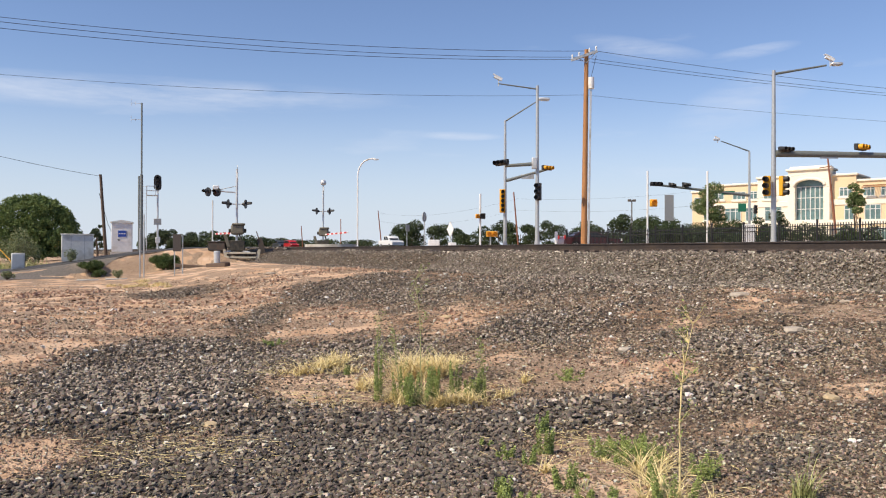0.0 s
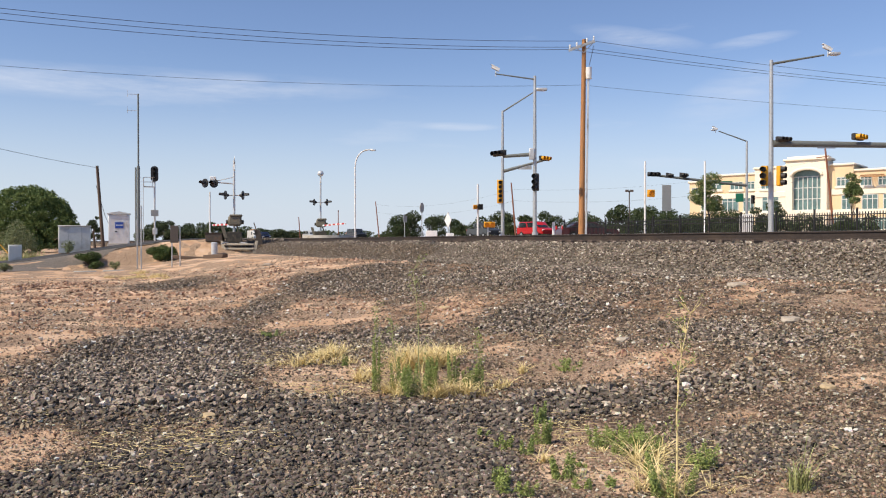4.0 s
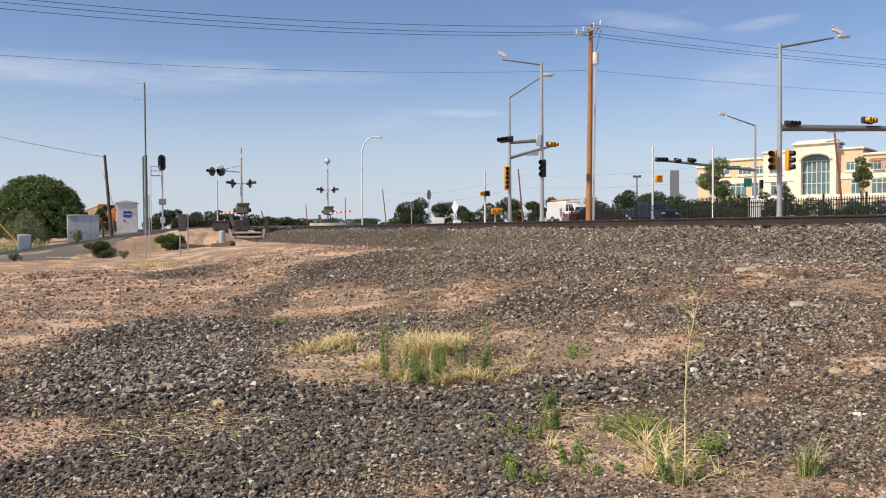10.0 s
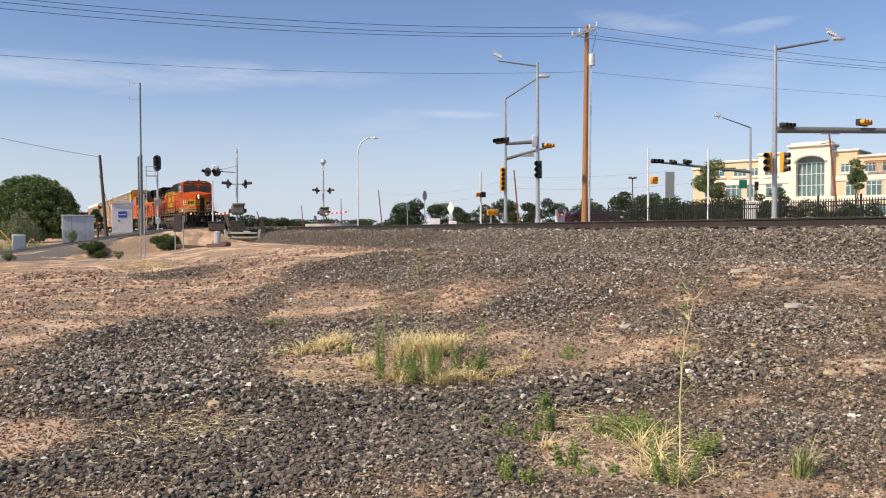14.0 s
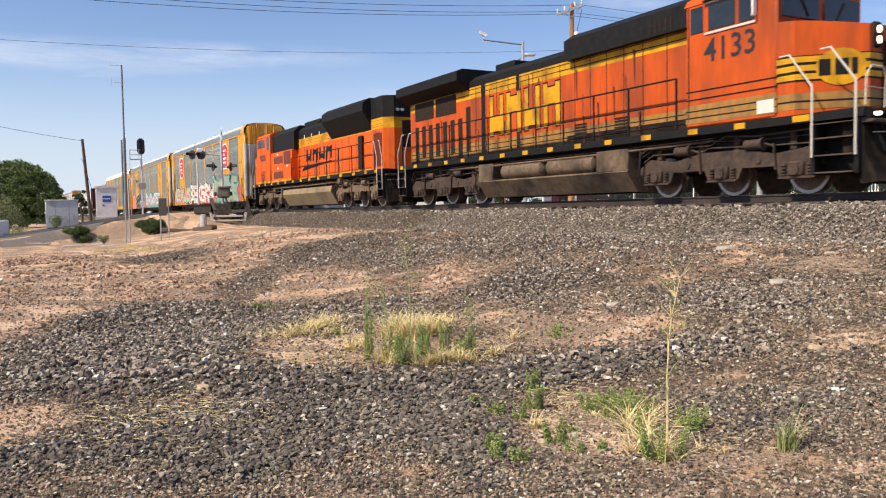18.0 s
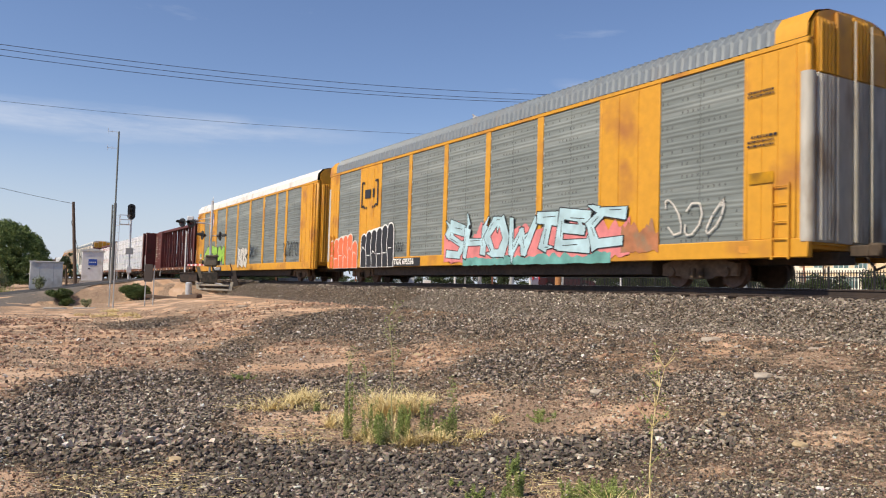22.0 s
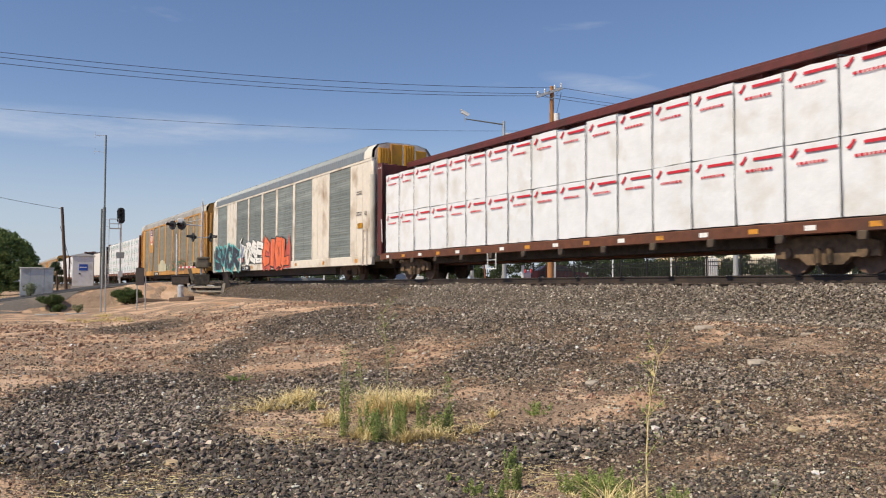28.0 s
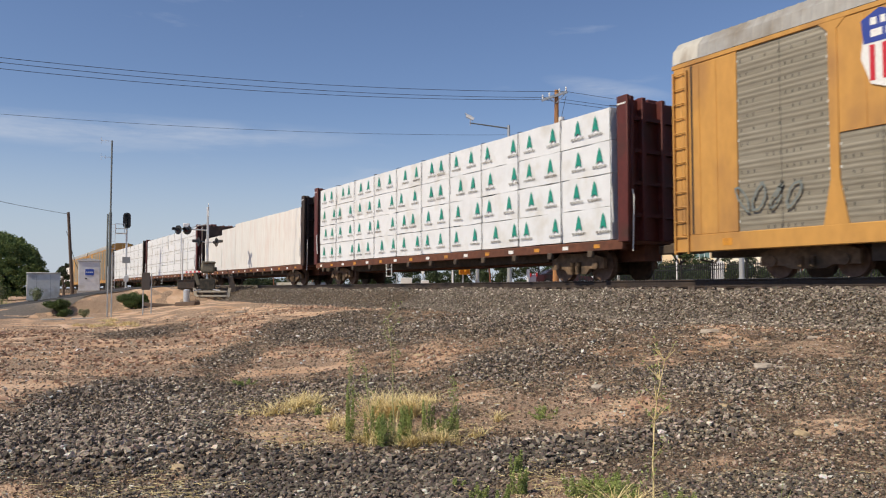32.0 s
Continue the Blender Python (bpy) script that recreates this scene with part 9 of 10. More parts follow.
slab(b, -1.0, 1.0, -0.13, 0.13, -0.05, 0.16, 0.03)
single("old_sleeper", b, "old_wood", "old dark sleeper lying on the bank", "railway sleeper", pose(-48.6, 9.0, float(ground_z(-48.6, 9.0)) + 0.02, 0, 4, 60), "old sleepers on the bank")


# ---- plants ----


def leaf_material(name, dark, lite, rough=0.6):
    m = bpy.data.materials.new(name)
    m.use_nodes = True
    nt = m.node_tree
    b = nt.nodes["Principled BSDF"]
    b.inputs["Roughness"].default_value = rough
    b.inputs["Specular IOR Level"].default_value = 0.25
    g = nt.nodes.new("ShaderNodeNewGeometry")
    r = nt.nodes.new("ShaderNodeValToRGB")
    r.color_ramp.elements[0].color, r.color_ramp.elements[1].color = (*dark, 1), (*lite, 1)
    nt.links.new(g.outputs["Random Per Island"], r.inputs["Fac"])
    nt.links.new(r.outputs["Color"], b.inputs["Base Color"])
    return m


M["leaf_dark"] = leaf_material("dark_green_leaves", (0.025, 0.042, 0.017), (0.068, 0.096, 0.036))
M["leaf_olive"] = leaf_material("olive_green_leaves", (0.06, 0.095, 0.03), (0.19, 0.235, 0.085))
M["leaf_tree"] = leaf_material("dull_green_leaves", (0.058, 0.098, 0.030), (0.185, 0.245, 0.078))
M["leaf_bush"] = leaf_material("bush_green_leaves", (0.035, 0.065, 0.018), (0.11, 0.15, 0.045))
M["leaf_far"] = leaf_material("dusty_green_leaves", (0.024, 0.040, 0.018), (0.07, 0.095, 0.042))
M["leaf_light"] = leaf_material("light_green_leaves", (0.15, 0.20, 0.05), (0.36, 0.42, 0.14))
M["leaf_weed"] = leaf_material("fresh_green_leaves", (0.13, 0.185, 0.045), (0.34, 0.41, 0.14))
M["leaf_sage"] = leaf_material("grey_green_leaves", (0.12, 0.15, 0.07), (0.28, 0.30, 0.16))
M["straw"] = leaf_material("dry_straw", (0.53, 0.42, 0.19), (0.90, 0.76, 0.43), 0.8)
M["green_blade"] = leaf_material("green_grass_blades", (0.18, 0.21, 0.07), (0.42, 0.42, 0.19))
M["stem"] = leaf_material("pale_weed_stem", (0.28, 0.30, 0.12), (0.48, 0.46, 0.24))
M["bark"] = mat("tree_bark", (0.10, 0.075, 0.055), 0.9, 0, 14, 0.3, bump=0.5)


def leaves(name, parent, blobs, count, size, material, seed, label=""):
    """A crown of single leaves spread through uneven lumps (x, y, z, rx, ry, rz)."""
    rng = np.random.default_rng(seed)
    blobs = np.array(blobs, float)
    vol = blobs[:, 3] * blobs[:, 4] * blobs[:, 5]
    pick = rng.choice(len(blobs), count, p=vol ** 0.7 / (vol ** 0.7).sum())
    d = rng.normal(size=(count, 3))
    d /= np.linalg.norm(d, axis=1, keepdims=True)
    r = rng.uniform(0.35, 1.0, (count, 1)) ** 0.5 * rng.uniform(0.85, 1.12, (count, 1))
    c = blobs[pick, :3] + d * r * blobs[pick, 3:]
    u = rng.normal(size=(count, 3))
    u /= np.linalg.norm(u, axis=1, keepdims=True)
    w = np.cross(u, rng.normal(size=(count, 3)))
    w /= np.linalg.norm(w, axis=1, keepdims=True)
    s = size * rng.uniform(0.6, 1.3, (count, 1))
    q = np.stack([c - u * s, c + w * s * 0.5, c + u * s, c - w * s * 0.5], 1).reshape(-1, 3)
    ms = bpy.data.meshes.new(name)
    ms.from_pydata(q.tolist(), [], np.arange(count * 4).reshape(-1, 4).tolist())
    ms.materials.append(M[material])
    o = new(name, ms)
    o.parent = parent
    if label:
        o["label"] = label
    return o


def tree(x, y, z, h, w, count, size, material, seed, label, stem=0.35, trunk=0.16, group="trees along the street", puff=1.0):
    rnd = random.Random(seed)
    t = thing("tree", pose(x, y, z), label, "tree", group)
    b = bmesh.new()
    top = Vector((rnd.uniform(-0.05, 0.05) * h, rnd.uniform(-0.05, 0.05) * h, h * 0.62))
    tube(b, (0, 0, -0.1), top * 0.5, trunk, trunk * 0.7, 9)
    tube(b, top * 0.5, top, trunk * 0.7, trunk * 0.35, 9)
    blobs = []
    n = 11
    for k in range(n):
        a, lv = k * 2.4 + rnd.uniform(-0.4, 0.4), rnd.uniform(stem, 0.95)
        reach = w * 0.5 * math.sqrt(max(0.05, 1 - ((lv - 0.55) / 0.5) ** 2)) * rnd.uniform(0.5, 0.9)
        e = Vector((math.cos(a) * reach, math.sin(a) * reach, h * lv * 0.93))
        tube(b, top * min(0.95, lv * 0.75), e, trunk * 0.35, trunk * 0.1, 6)
        s = w * rnd.uniform(0.15, 0.27) * puff
        blobs.append((e.x, e.y, e.z, s, s, min(s * rnd.uniform(0.6, 0.9), h * 0.22)))
    part("trunk", b, "bark", t, "trunk and limbs")
    leaves("crown", t, blobs, count, size, material, seed, "uneven leafy crown")
    return t


# big tree and its undergrowth beyond the crossing road
t = thing("tree", pose(-132.4, 2.6, 0.6), "broad dark green tree with low spreading crown", "tree")
b = bmesh.new()
for a in range(6):
    e = Vector((math.cos(a) * 3.0, math.sin(a) * 4.5, 4.2 + (a % 3)))
    tube(b, (0.3 * math.cos(a), 0.3 * math.sin(a), -0.3), e * 0.5, 0.34, 0.22, 9)
    tube(b, e * 0.5, e, 0.22, 0.08, 8)
part("trunk", b, "bark", t, "several dark trunks")
rnd = random.Random(8)
blobs = []
for k in range(1500):
    d = Vector((rnd.gauss(0, 1), rnd.gauss(0, 1), abs(rnd.gauss(0, 1)) * 1.1 - 0.12)).normalized()
    d = d * (0.93 + 0.05 * noise.noise(d * 2.6) + rnd.uniform(-0.05, 0.03)) if k % 4 else d * rnd.uniform(0.3, 0.85)
    s = rnd.uniform(0.3, 0.85)
    lump = 1 + 0.10 * noise.noise(d * 1.7 + Vector((3, 1, 0)))
    blobs.append((d.x * 5.4 * lump, d.y * 7.6 * lump - 1.0, 0.5 + max(d.z, 0) * 8.7 * lump, s, s, s * 0.8))
leaves("crown", t, blobs, 110000, 0.14, "leaf_tree", 9, "dense dark green crown")


def bush(x, y, w, h, count, size, material, seed, label, z=None):
    rnd = random.Random(seed)
    z = float(ground_z(x, y)) if z is None else z
    t = thing("bush", pose(x, y, z), label, "bush", "bushes on the lot")
    b = bmesh.new()
    blobs = []
    for k in range(9):
        a, r = rnd.uniform(0, 6.28), rnd.uniform(0.1, 0.38) * w
        e = Vector((math.cos(a) * r, math.sin(a) * r, h * rnd.uniform(0.3, 0.8)))
        tube(b, (0, 0, -0.03), e, 0.02 * h + 0.006, 0.006, 5)
        blobs.append((e.x, e.y, e.z, w * 0.22, w * 0.22, h * rnd.uniform(0.2, 0.35)))
    part("branchwork", b, "bark", t, "thin woody branches")
    leaves("foliage", t, blobs, count, size, material, seed, "small leaves")
    return t


bush(-50.6, 7.75, 1.9, 1.05, 12000, 0.036, "leaf_bush", 2, "round dark green bush on the dirt bank")
bush(-49.9, 8.1, 1.2, 0.85, 6000, 0.036, "leaf_bush", 3, "round dark green bush on the dirt bank")
bush(-51.2, 3.75, 1.6, 0.75, 8000, 0.036, "leaf_bush", 4, "low green bush beside the driveway")
bush(-50.3, 4.1, 0.8, 0.45, 1500, 0.036, "leaf_bush", 5, "low green bush beside the driveway")
bush(-46.6, 4.75, 0.6, 0.55, 700, 0.035, "leaf_sage", 6, "pale weedy bush among dry grass")
bush(-55.6, 2.9, 0.9, 1.0, 1500, 0.035, "leaf_sage", 7, "pale shrub beside the grey cabinet")
bush(-75.0, -0.3, 3.4, 3.4, 6000, 0.06, "leaf_sage", 8, "tall grey-green shrub below the big tree")
bush(-49.0, -0.6, 0.8, 0.5, 600, 0.05, "leaf_sage", 9, "low grey-green weed at the road edge")

# far tree line: x, y, height, width
FAR = ((-150, 70, 5.6, 6), (-152, 74, 6.6, 6), (-151, 78, 6.0, 5.5), (-149, 82, 6.9, 6), (-146, 86, 6.0, 6), (-140, 88, 7.2, 6), (-135, 90, 6.2, 5), (-131, 92, 7.4, 5.5), (-126, 93, 5.8, 5), (-120, 94, 6.6, 6), (-115, 94, 5.4, 5), (-110, 95, 7.4, 5), (-104, 96, 6.6, 5.5), (-99, 98, 7.4, 6), (-94, 100, 6.2, 6), (-89, 100, 6.8, 6), (-84, 102, 7.6, 5),
       (-210, 34, 4.8, 8), (-208, 40, 5.2, 7), (-216, 56, 4.6, 9), (-220, 63, 4.2, 8), (-196, 28, 4.8, 6), (-190, 30, 5.2, 6), (-200, 36, 4.4, 7), (-182, 40, 4.6, 5.0), (-184, 43.5, 4.2, 5.0))
BACK = ((-240, 74, 4.0, 12), (-245, 86, 4.0, 12), (-240, 96, 3.8, 12), (-230, 66, 3.4, 12), (-236, 58, 3.2, 12), (-238, 48, 3.0, 12), (-228, 70, 3.6, 11), (-232, 80, 3.8, 12), (-215, 88, 3.6, 12), (-205, 96, 3.6, 12))
for k, (x, y, h, w) in enumerate(FAR + BACK):
    tree(x, y, 1.2, h, w * 1.15, 5200, 0.085 + 0.0006 * math.hypot(x, y), "leaf_far" if k % 3 else "leaf_dark", 30 + k, "dark green tree in the distant tree line", 0.02, 0.14)
tree(-95.0, 7.6, 1.0, 3.9, 1.7, 1800, 0.11, "leaf_far", 69, "ragged dark tree behind the service pole", 0.25, 0.14)
# young street trees
tree(-57.1, 61.0, BASE, 7.0, 2.5, 8000, 0.085, "leaf_olive", 71, "young street tree with light green leaves", 0.50, 0.07, puff=1.5)
tree(-44.4, 65.2, BASE, 6.6, 1.3, 3600, 0.085, "leaf_olive", 72, "young slim street tree with light leaves", 0.55, 0.07, puff=1.5)
# clipped shrubs behind the street, partly standing in for parked cars and shade
rnd = random.Random(55)
for k in range(32):
    x = -65 + 1.3 * k
    tall = rnd.uniform(2.2, 3.4) if x < -54.5 else rnd.uniform(1.6, 2.5)
    bush(x * 1.09, 61.0 + rnd.uniform(-0.8, 1.6), rnd.uniform(1.7, 2.6), tall, 2400, 0.075, ("leaf_dark", "leaf_far", "leaf_dark")[k % 3], 90 + k, "green shrub before the office building, partly for parked cars and shade", BASE)
for k in range(7):
    x = -80 + 3.0 * k
    bush(x, 66.0 + rnd.uniform(-2, 2), rnd.uniform(3, 4.2), rnd.uniform(2.2, 3.3), 2000, 0.11, "leaf_dark", 140 + k, "dark green shrub beyond the street", BASE)


def grass(name, x, y, spread, count, h, material, seed, label, lean=0.95, width=0.0038):
    """A clump of bent blades."""
    rng = np.random.default_rng(seed)
    k = max(2, count // 45)
    cx, cy, own = rng.normal(0, spread / 2, k), rng.normal(0, spread / 2, k), rng.integers(0, k, count)
    bx, by = cx[own] + rng.normal(0, 0.22 * spread, count), cy[own] + rng.normal(0, 0.22 * spread, count)
    hh = h * rng.uniform(0.15, 1.15, count) ** 1.3 * np.where(rng.uniform(0, 1, count) < 0.3, 0.45, 1.0)
    a = rng.uniform(0, 6.283, count)
    ln = rng.uniform(0.05, lean, count) * hh
    z0 = ground_z(x + bx, y + by) - float(ground_z(x, y)) - 0.01
    sx, sy = -np.sin(a) * width, np.cos(a) * width
    pts = []
    for f, k in ((0.0, 1.0), (0.5, 0.9), (0.82, 0.6)):
        ox, oy, oz = bx + np.cos(a) * ln * f * f * 2, by + np.sin(a) * ln * f * f * 2, z0 + hh * f
        pts += [np.stack([ox - sx * k, oy - sy * k, oz], -1), np.stack([ox + sx * k, oy + sy * k, oz], -1)]
    pts.append(np.stack([bx + np.cos(a) * ln * 2.0, by + np.sin(a) * ln * 2.0, z0 + hh * 0.96], -1))
    v = np.stack(pts, 1)
    faces = []
    for i in range(count):
        o = 7 * i
        faces += [(o, o + 1, o + 3, o + 2), (o + 2, o + 3, o + 5, o + 4), (o + 4, o + 5, o + 6)]
    ms = bpy.data.meshes.new(name)
    ms.from_pydata(v.reshape(-1, 3).tolist(), [], faces)
    ms.materials.append(M[material])
    o = new(name, ms)
    o.location = (x, y, float(ground_z(x, y)))
    return tagged(o, label, "grass", "grass clumps on the lot", "stuff")


DRY = "dry straw-coloured grass clump on the gravel"
# dry tufts: x, y, half width, height
TUFTS = ((-9.98, 3.38, 0.14, 0.18), (-10.31, 3.67, 0.16, 0.20), (-10.54, 3.97, 0.15, 0.18), (-9.62, 3.63, 0.12, 0.10), (-10.24, 3.01, 0.08, 0.08), (-10.32, 2.89, 0.05, 0.06), (-9.36, 4.82, 0.14, 0.15),
         (-9.53, 5.19, 0.09, 0.08), (-7.66, 5.19, 0.05, 0.10), (-10.13, 3.77, 0.172, 0.203), (-10.26, 3.67, 0.110, 0.126), (-9.61, 3.75, 0.104, 0.112), (-8.45, 3.52, 0.113, 0.212), (-8.67, 4.29, 0.224, 0.350),
         (-9.11, 4.37, 0.131, 0.321), (-8.64, 4.51, 0.169, 0.324), (-9.12, 5.01, 0.120, 0.135), (-7.59, 3.45, 0.091, 0.182), (-7.18, 4.11, 0.108, 0.157), (-7.21, 3.99, 0.060, 0.132), (-7.20, 4.56, 0.093, 0.124),
         (-7.60, 5.15, 0.047, 0.133), (-7.69, 2.90, 0.072, 0.072), (-7.67, 3.90, 0.125, 0.156), (-4.73, 3.42, 0.052, 0.113), (-4.30, 3.93, 0.065, 0.173), (-4.35, 4.12, 0.080, 0.133), (-3.71, 3.53, 0.100, 0.184),
         (-4.80, 3.96, 0.073, 0.046), (-5.26, 3.97, 0.126, 0.039), (-5.09, 4.01, 0.095, 0.038), (-3.63, 3.92, 0.056, 0.072),
         (-7.44, 3.55, 0.084, 0.180), (-7.27, 3.79, 0.095, 0.215), (-7.30, 3.93, 0.084, 0.193), (-7.12, 4.22, 0.072, 0.157), (-7.66, 3.55, 0.061, 0.209), (-4.02, 3.72, 0.057, 0.138), (-3.75, 3.64, 0.055, 0.117))
for k, (x, y, w, h) in enumerate(TUFTS):
    grass("dry_grass_clump", x, y, w * 1.3, int(30 + 220 * w * h / 0.02), h * (1.0 if h < 0.2 else 0.8), "straw", 200 + k, DRY, 1.4, 0.0034)
for k, (x, y, s, n, h) in enumerate(((-36.4, 4.4, 0.45, 500, 0.16), (-34.9, 5.1, 0.4, 700, 0.18), (-38.4, 3.7, 0.3, 260, 0.14), (-40.2, 5.0, 0.5, 500, 0.16), (-33.6, 5.4, 0.25, 200, 0.12), (-37.4, 4.9, 0.25, 260, 0.2))):
    grass("dry_grass_clump", x, y, s, n, h, "straw", 230 + k, "dry yellow grass beside the dirt driveway", 0.8, 0.006)
for k in range(20):
    rnd = random.Random(300 + k)
    grass("verge_grass", rnd.uniform(-74, -63.5), rnd.uniform(-8, 5.5), 1.6, 700, rnd.uniform(0.4, 0.8), "straw" if k % 3 == 0 else "green_blade", 260 + k, "rough grass on the verge below the tree", 0.5, 0.012)
GRN = "small green weed growing through the gravel"
for k, (x, y, s, n, h) in enumerate(((-3.36, 4.32, 0.10, 220, 0.17), (-3.36, 4.32, 0.12, 26, 0.36), (-2.62, 4.36, 0.12, 120, 0.20), (-7.9, 4.0, 0.25, 40, 0.2), (-4.3, 3.4, 0.2, 60, 0.09))):
    grass("green_grass_clump", x, y, s, n, h, "green_blade", 330 + k, "green grass tuft among the gravel", 0.55, 0.003)



def weed(x, y, w, h, seed, material="leaf_light", label=GRN):
    """A feathery weed: several upright stems set with small leaves from the ground up."""
    rnd = random.Random(seed)
    t = thing("weed", pose(x, y, float(ground_z(x, y))), label, "weed", "weeds on the lot")
    blobs = []
    for k in range(max(3, min(10, int(40 * w)))):
        a, r = rnd.uniform(0, 6.28), w * math.sqrt(rnd.uniform(0.0, 0.9))
        foot = Vector((math.cos(a) * r * 0.6, math.sin(a) * r * 0.6, -0.01))
        e = Vector((math.cos(a) * r, math.sin(a) * r, h * rnd.uniform(0.55, 1.0)))
        part("stalk", tube(bmesh.new(), foot, e, 0.004, 0.0015, 5), "stem", t, "thin green stalk")
        for q in range(7):
            f = 0.12 + 0.88 * q / 6
            thick = (0.022 + 0.10 * w) * (1.15 - 0.65 * f)
            p = foot.lerp(e, f)
            blobs.append((p.x, p.y, p.z, thick, thick, 0.07 * h + 0.008))
    leaves("leaves", t, blobs, int(220 + 40000 * w * h), 0.0092, material, seed, "small green leaves")
    return t


# weeds: x, y, half width, height
WEEDS = ((-13.28, 3.82, 0.18, 0.10), (-7.27, 5.59, 0.15, 0.06), (-7.47, 5.72, 0.12, 0.07), (-7.77, 3.37, 0.055, 0.585), (-7.59, 3.55, 0.079, 0.366), (-7.38, 3.65, 0.144, 0.396), (-7.43, 3.81, 0.085, 0.437),
         (-7.60, 4.01, 0.081, 0.325), (-7.64, 4.24, 0.070, 0.349), (-7.37, 4.28, 0.099, 0.310), (-7.32, 4.37, 0.043, 0.384), (-9.45, 3.65, 0.044, 0.146), (-5.23, 3.73, 0.057, 0.246), (-5.66, 3.43, 0.039, 0.063),
         (-5.25, 3.36, 0.074, 0.083), (-5.03, 3.43, 0.045, 0.113), (-4.29, 3.26, 0.064, 0.161), (-4.43, 2.81, 0.078, 0.125), (-4.19, 2.78, 0.091, 0.083), (-4.06, 3.22, 0.039, 0.058), (-4.01, 3.36, 0.039, 0.059),
         (-4.88, 4.09, 0.103, 0.127), (-4.58, 4.04, 0.081, 0.153), (-4.75, 4.29, 0.094, 0.151), (-5.05, 4.35, 0.059, 0.078), (-4.54, 4.25, 0.101, 0.119), (-3.67, 3.60, 0.100, 0.192), (-4.01, 4.19, 0.086, 0.137),
         (-4.10, 3.80, 0.033, 0.187), (-4.49, 3.54, 0.034, 0.034), (-5.82, 4.13, 0.047, 0.157))
for k, (x, y, w, h) in enumerate(WEEDS):
    weed(x, y, w * (1.45 if x < -6 else 1.9), h * (1.0 if x < -6 else 1.25), 400 + k, "leaf_weed" if k % 5 == 0 else "leaf_light")


def stalk(x, y, h, seed, label, lean=0.1, stem="stem", shoots=3):
    """A tall thin weed going to seed, with fine side shoots."""
    rnd = random.Random(seed)
    t = thing("tall_weed", pose(x, y, float(ground_z(x, y))), label, "weed", "tall weeds")
    b, p, pts = bmesh.new(), Vector((0, 0, -0.02)), []
    d = Vector((rnd.uniform(-lean, lean), rnd.uniform(-lean, lean), 1))
    n = 9
    for k in range(n):
        q = p + d * (h / n)
        pts.append(q.copy())
        p = q
        d += Vector((rnd.uniform(-0.08, 0.08), rnd.uniform(-0.08, 0.08), 0))
    path(b, [Vector((0, 0, -0.02))] + pts, 0.007, 6, 0.002)
    part("stem", b, stem, t, "thin pale stem")
    blobs = []
    for k, q in enumerate(pts):
        for j in range(shoots if k > 4 else 1):
            a, ln = rnd.uniform(0, 6.28), h * rnd.uniform(0.06, 0.15)
            e = q + Vector((math.cos(a) * ln * 0.7, math.sin(a) * ln * 0.7, ln * 0.8))
            part("side_shoot", tube(bmesh.new(), q, e, 0.0035, 0.0015, 4), stem, t, "fine side shoot")
            blobs.append((e.x, e.y, e.z, 0.03, 0.03, 0.05) if k > 4 else (e.x, e.y, e.z, 0.05, 0.05, 0.08))
    leaves("leaves", t, blobs, 260, 0.011, "leaf_light", seed, "tiny leaves and buds")


stalk(-7.85, 3.40, 0.84, 501, "tall thin green weed in a grass clump", 0.06)
stalk(-7.47, 3.76, 1.31, 502, "tall pale weed going to seed", 0.12)
stalk(-7.63, 3.58, 0.74, 503, "thin weed going to seed", 0.1)
stalk(-7.37, 4.39, 0.56, 504, "thin weed going to seed", 0.1)
stalk(-3.72, 3.70, 1.14, 505, "tall thin weed with pale side shoots", 0.05, "straw", 5)
# loose straw on the ground
rng = np.random.default_rng(77)
b = bmesh.new()
LITTER = ((-6.21, 1.06, 0.45), (-6.39, 1.35, 0.30), (-6.72, 0.88, 0.35), (-5.42, 4.09, 0.25), (-10.91, 3.43, 0.30), (-8.21, 2.84, 0.35), (-8.05, 3.59, 0.40), (-4.20, 4.03, 0.30), (-10.44, 2.97, 0.30), (-7.44, 4.51, 0.25))
for k in range(1300):
    if k < 300:
        x, y = (float(q[0]) for q in wedge(1, 4, 13, rng))
    else:
        cx, cy, r = LITTER[k % len(LITTER)]
        x, y = cx + rng.normal(0, r), cy + rng.normal(0, r)
    a, ln = rng.uniform(0, 6.28), rng.uniform(0.03, 0.13)
    z, dx, dy = float(ground_z(x, y)) + 0.03, math.cos(a) * ln, math.sin(a) * ln
    tube(b, (x, y, z), (x + dx, y + dy, z + rng.uniform(-0.004, 0.008)), 0.0022, 0.0012, 4, False)
tagged(single("loose_straw", b, "straw", "loose dry stalks scattered on the gravel", "straw", smooth=False), kind="stuff")

# ---- office building ----
M["stucco"] = mat("tan_stucco", (0.74, 0.58, 0.375), 0.9, 0, 4, 0.06, dirt=(0.66, 0.51, 0.33), dirt_amount=0.25, dirt_scale=0.2)
M["stucco_pale"] = mat("cream_stucco", (0.84, 0.78, 0.65), 0.9, 0, 4, 0.05, dirt=(0.76, 0.68, 0.55), dirt_amount=0.2, dirt_scale=0.2)
M["office_glass"] = mat("green_grey_office_glass", (0.12, 0.20, 0.205), 0.12, 0.0, 1, 0.3)
M["office_frame"] = mat("pale_window_frame", (0.62, 0.64, 0.62), 0.5, 0.2)
office = thing("office_building", pose(-101.09, 128.98, BASE, 0, 0, 22), "cream stucco office building with an arched entrance", "building")


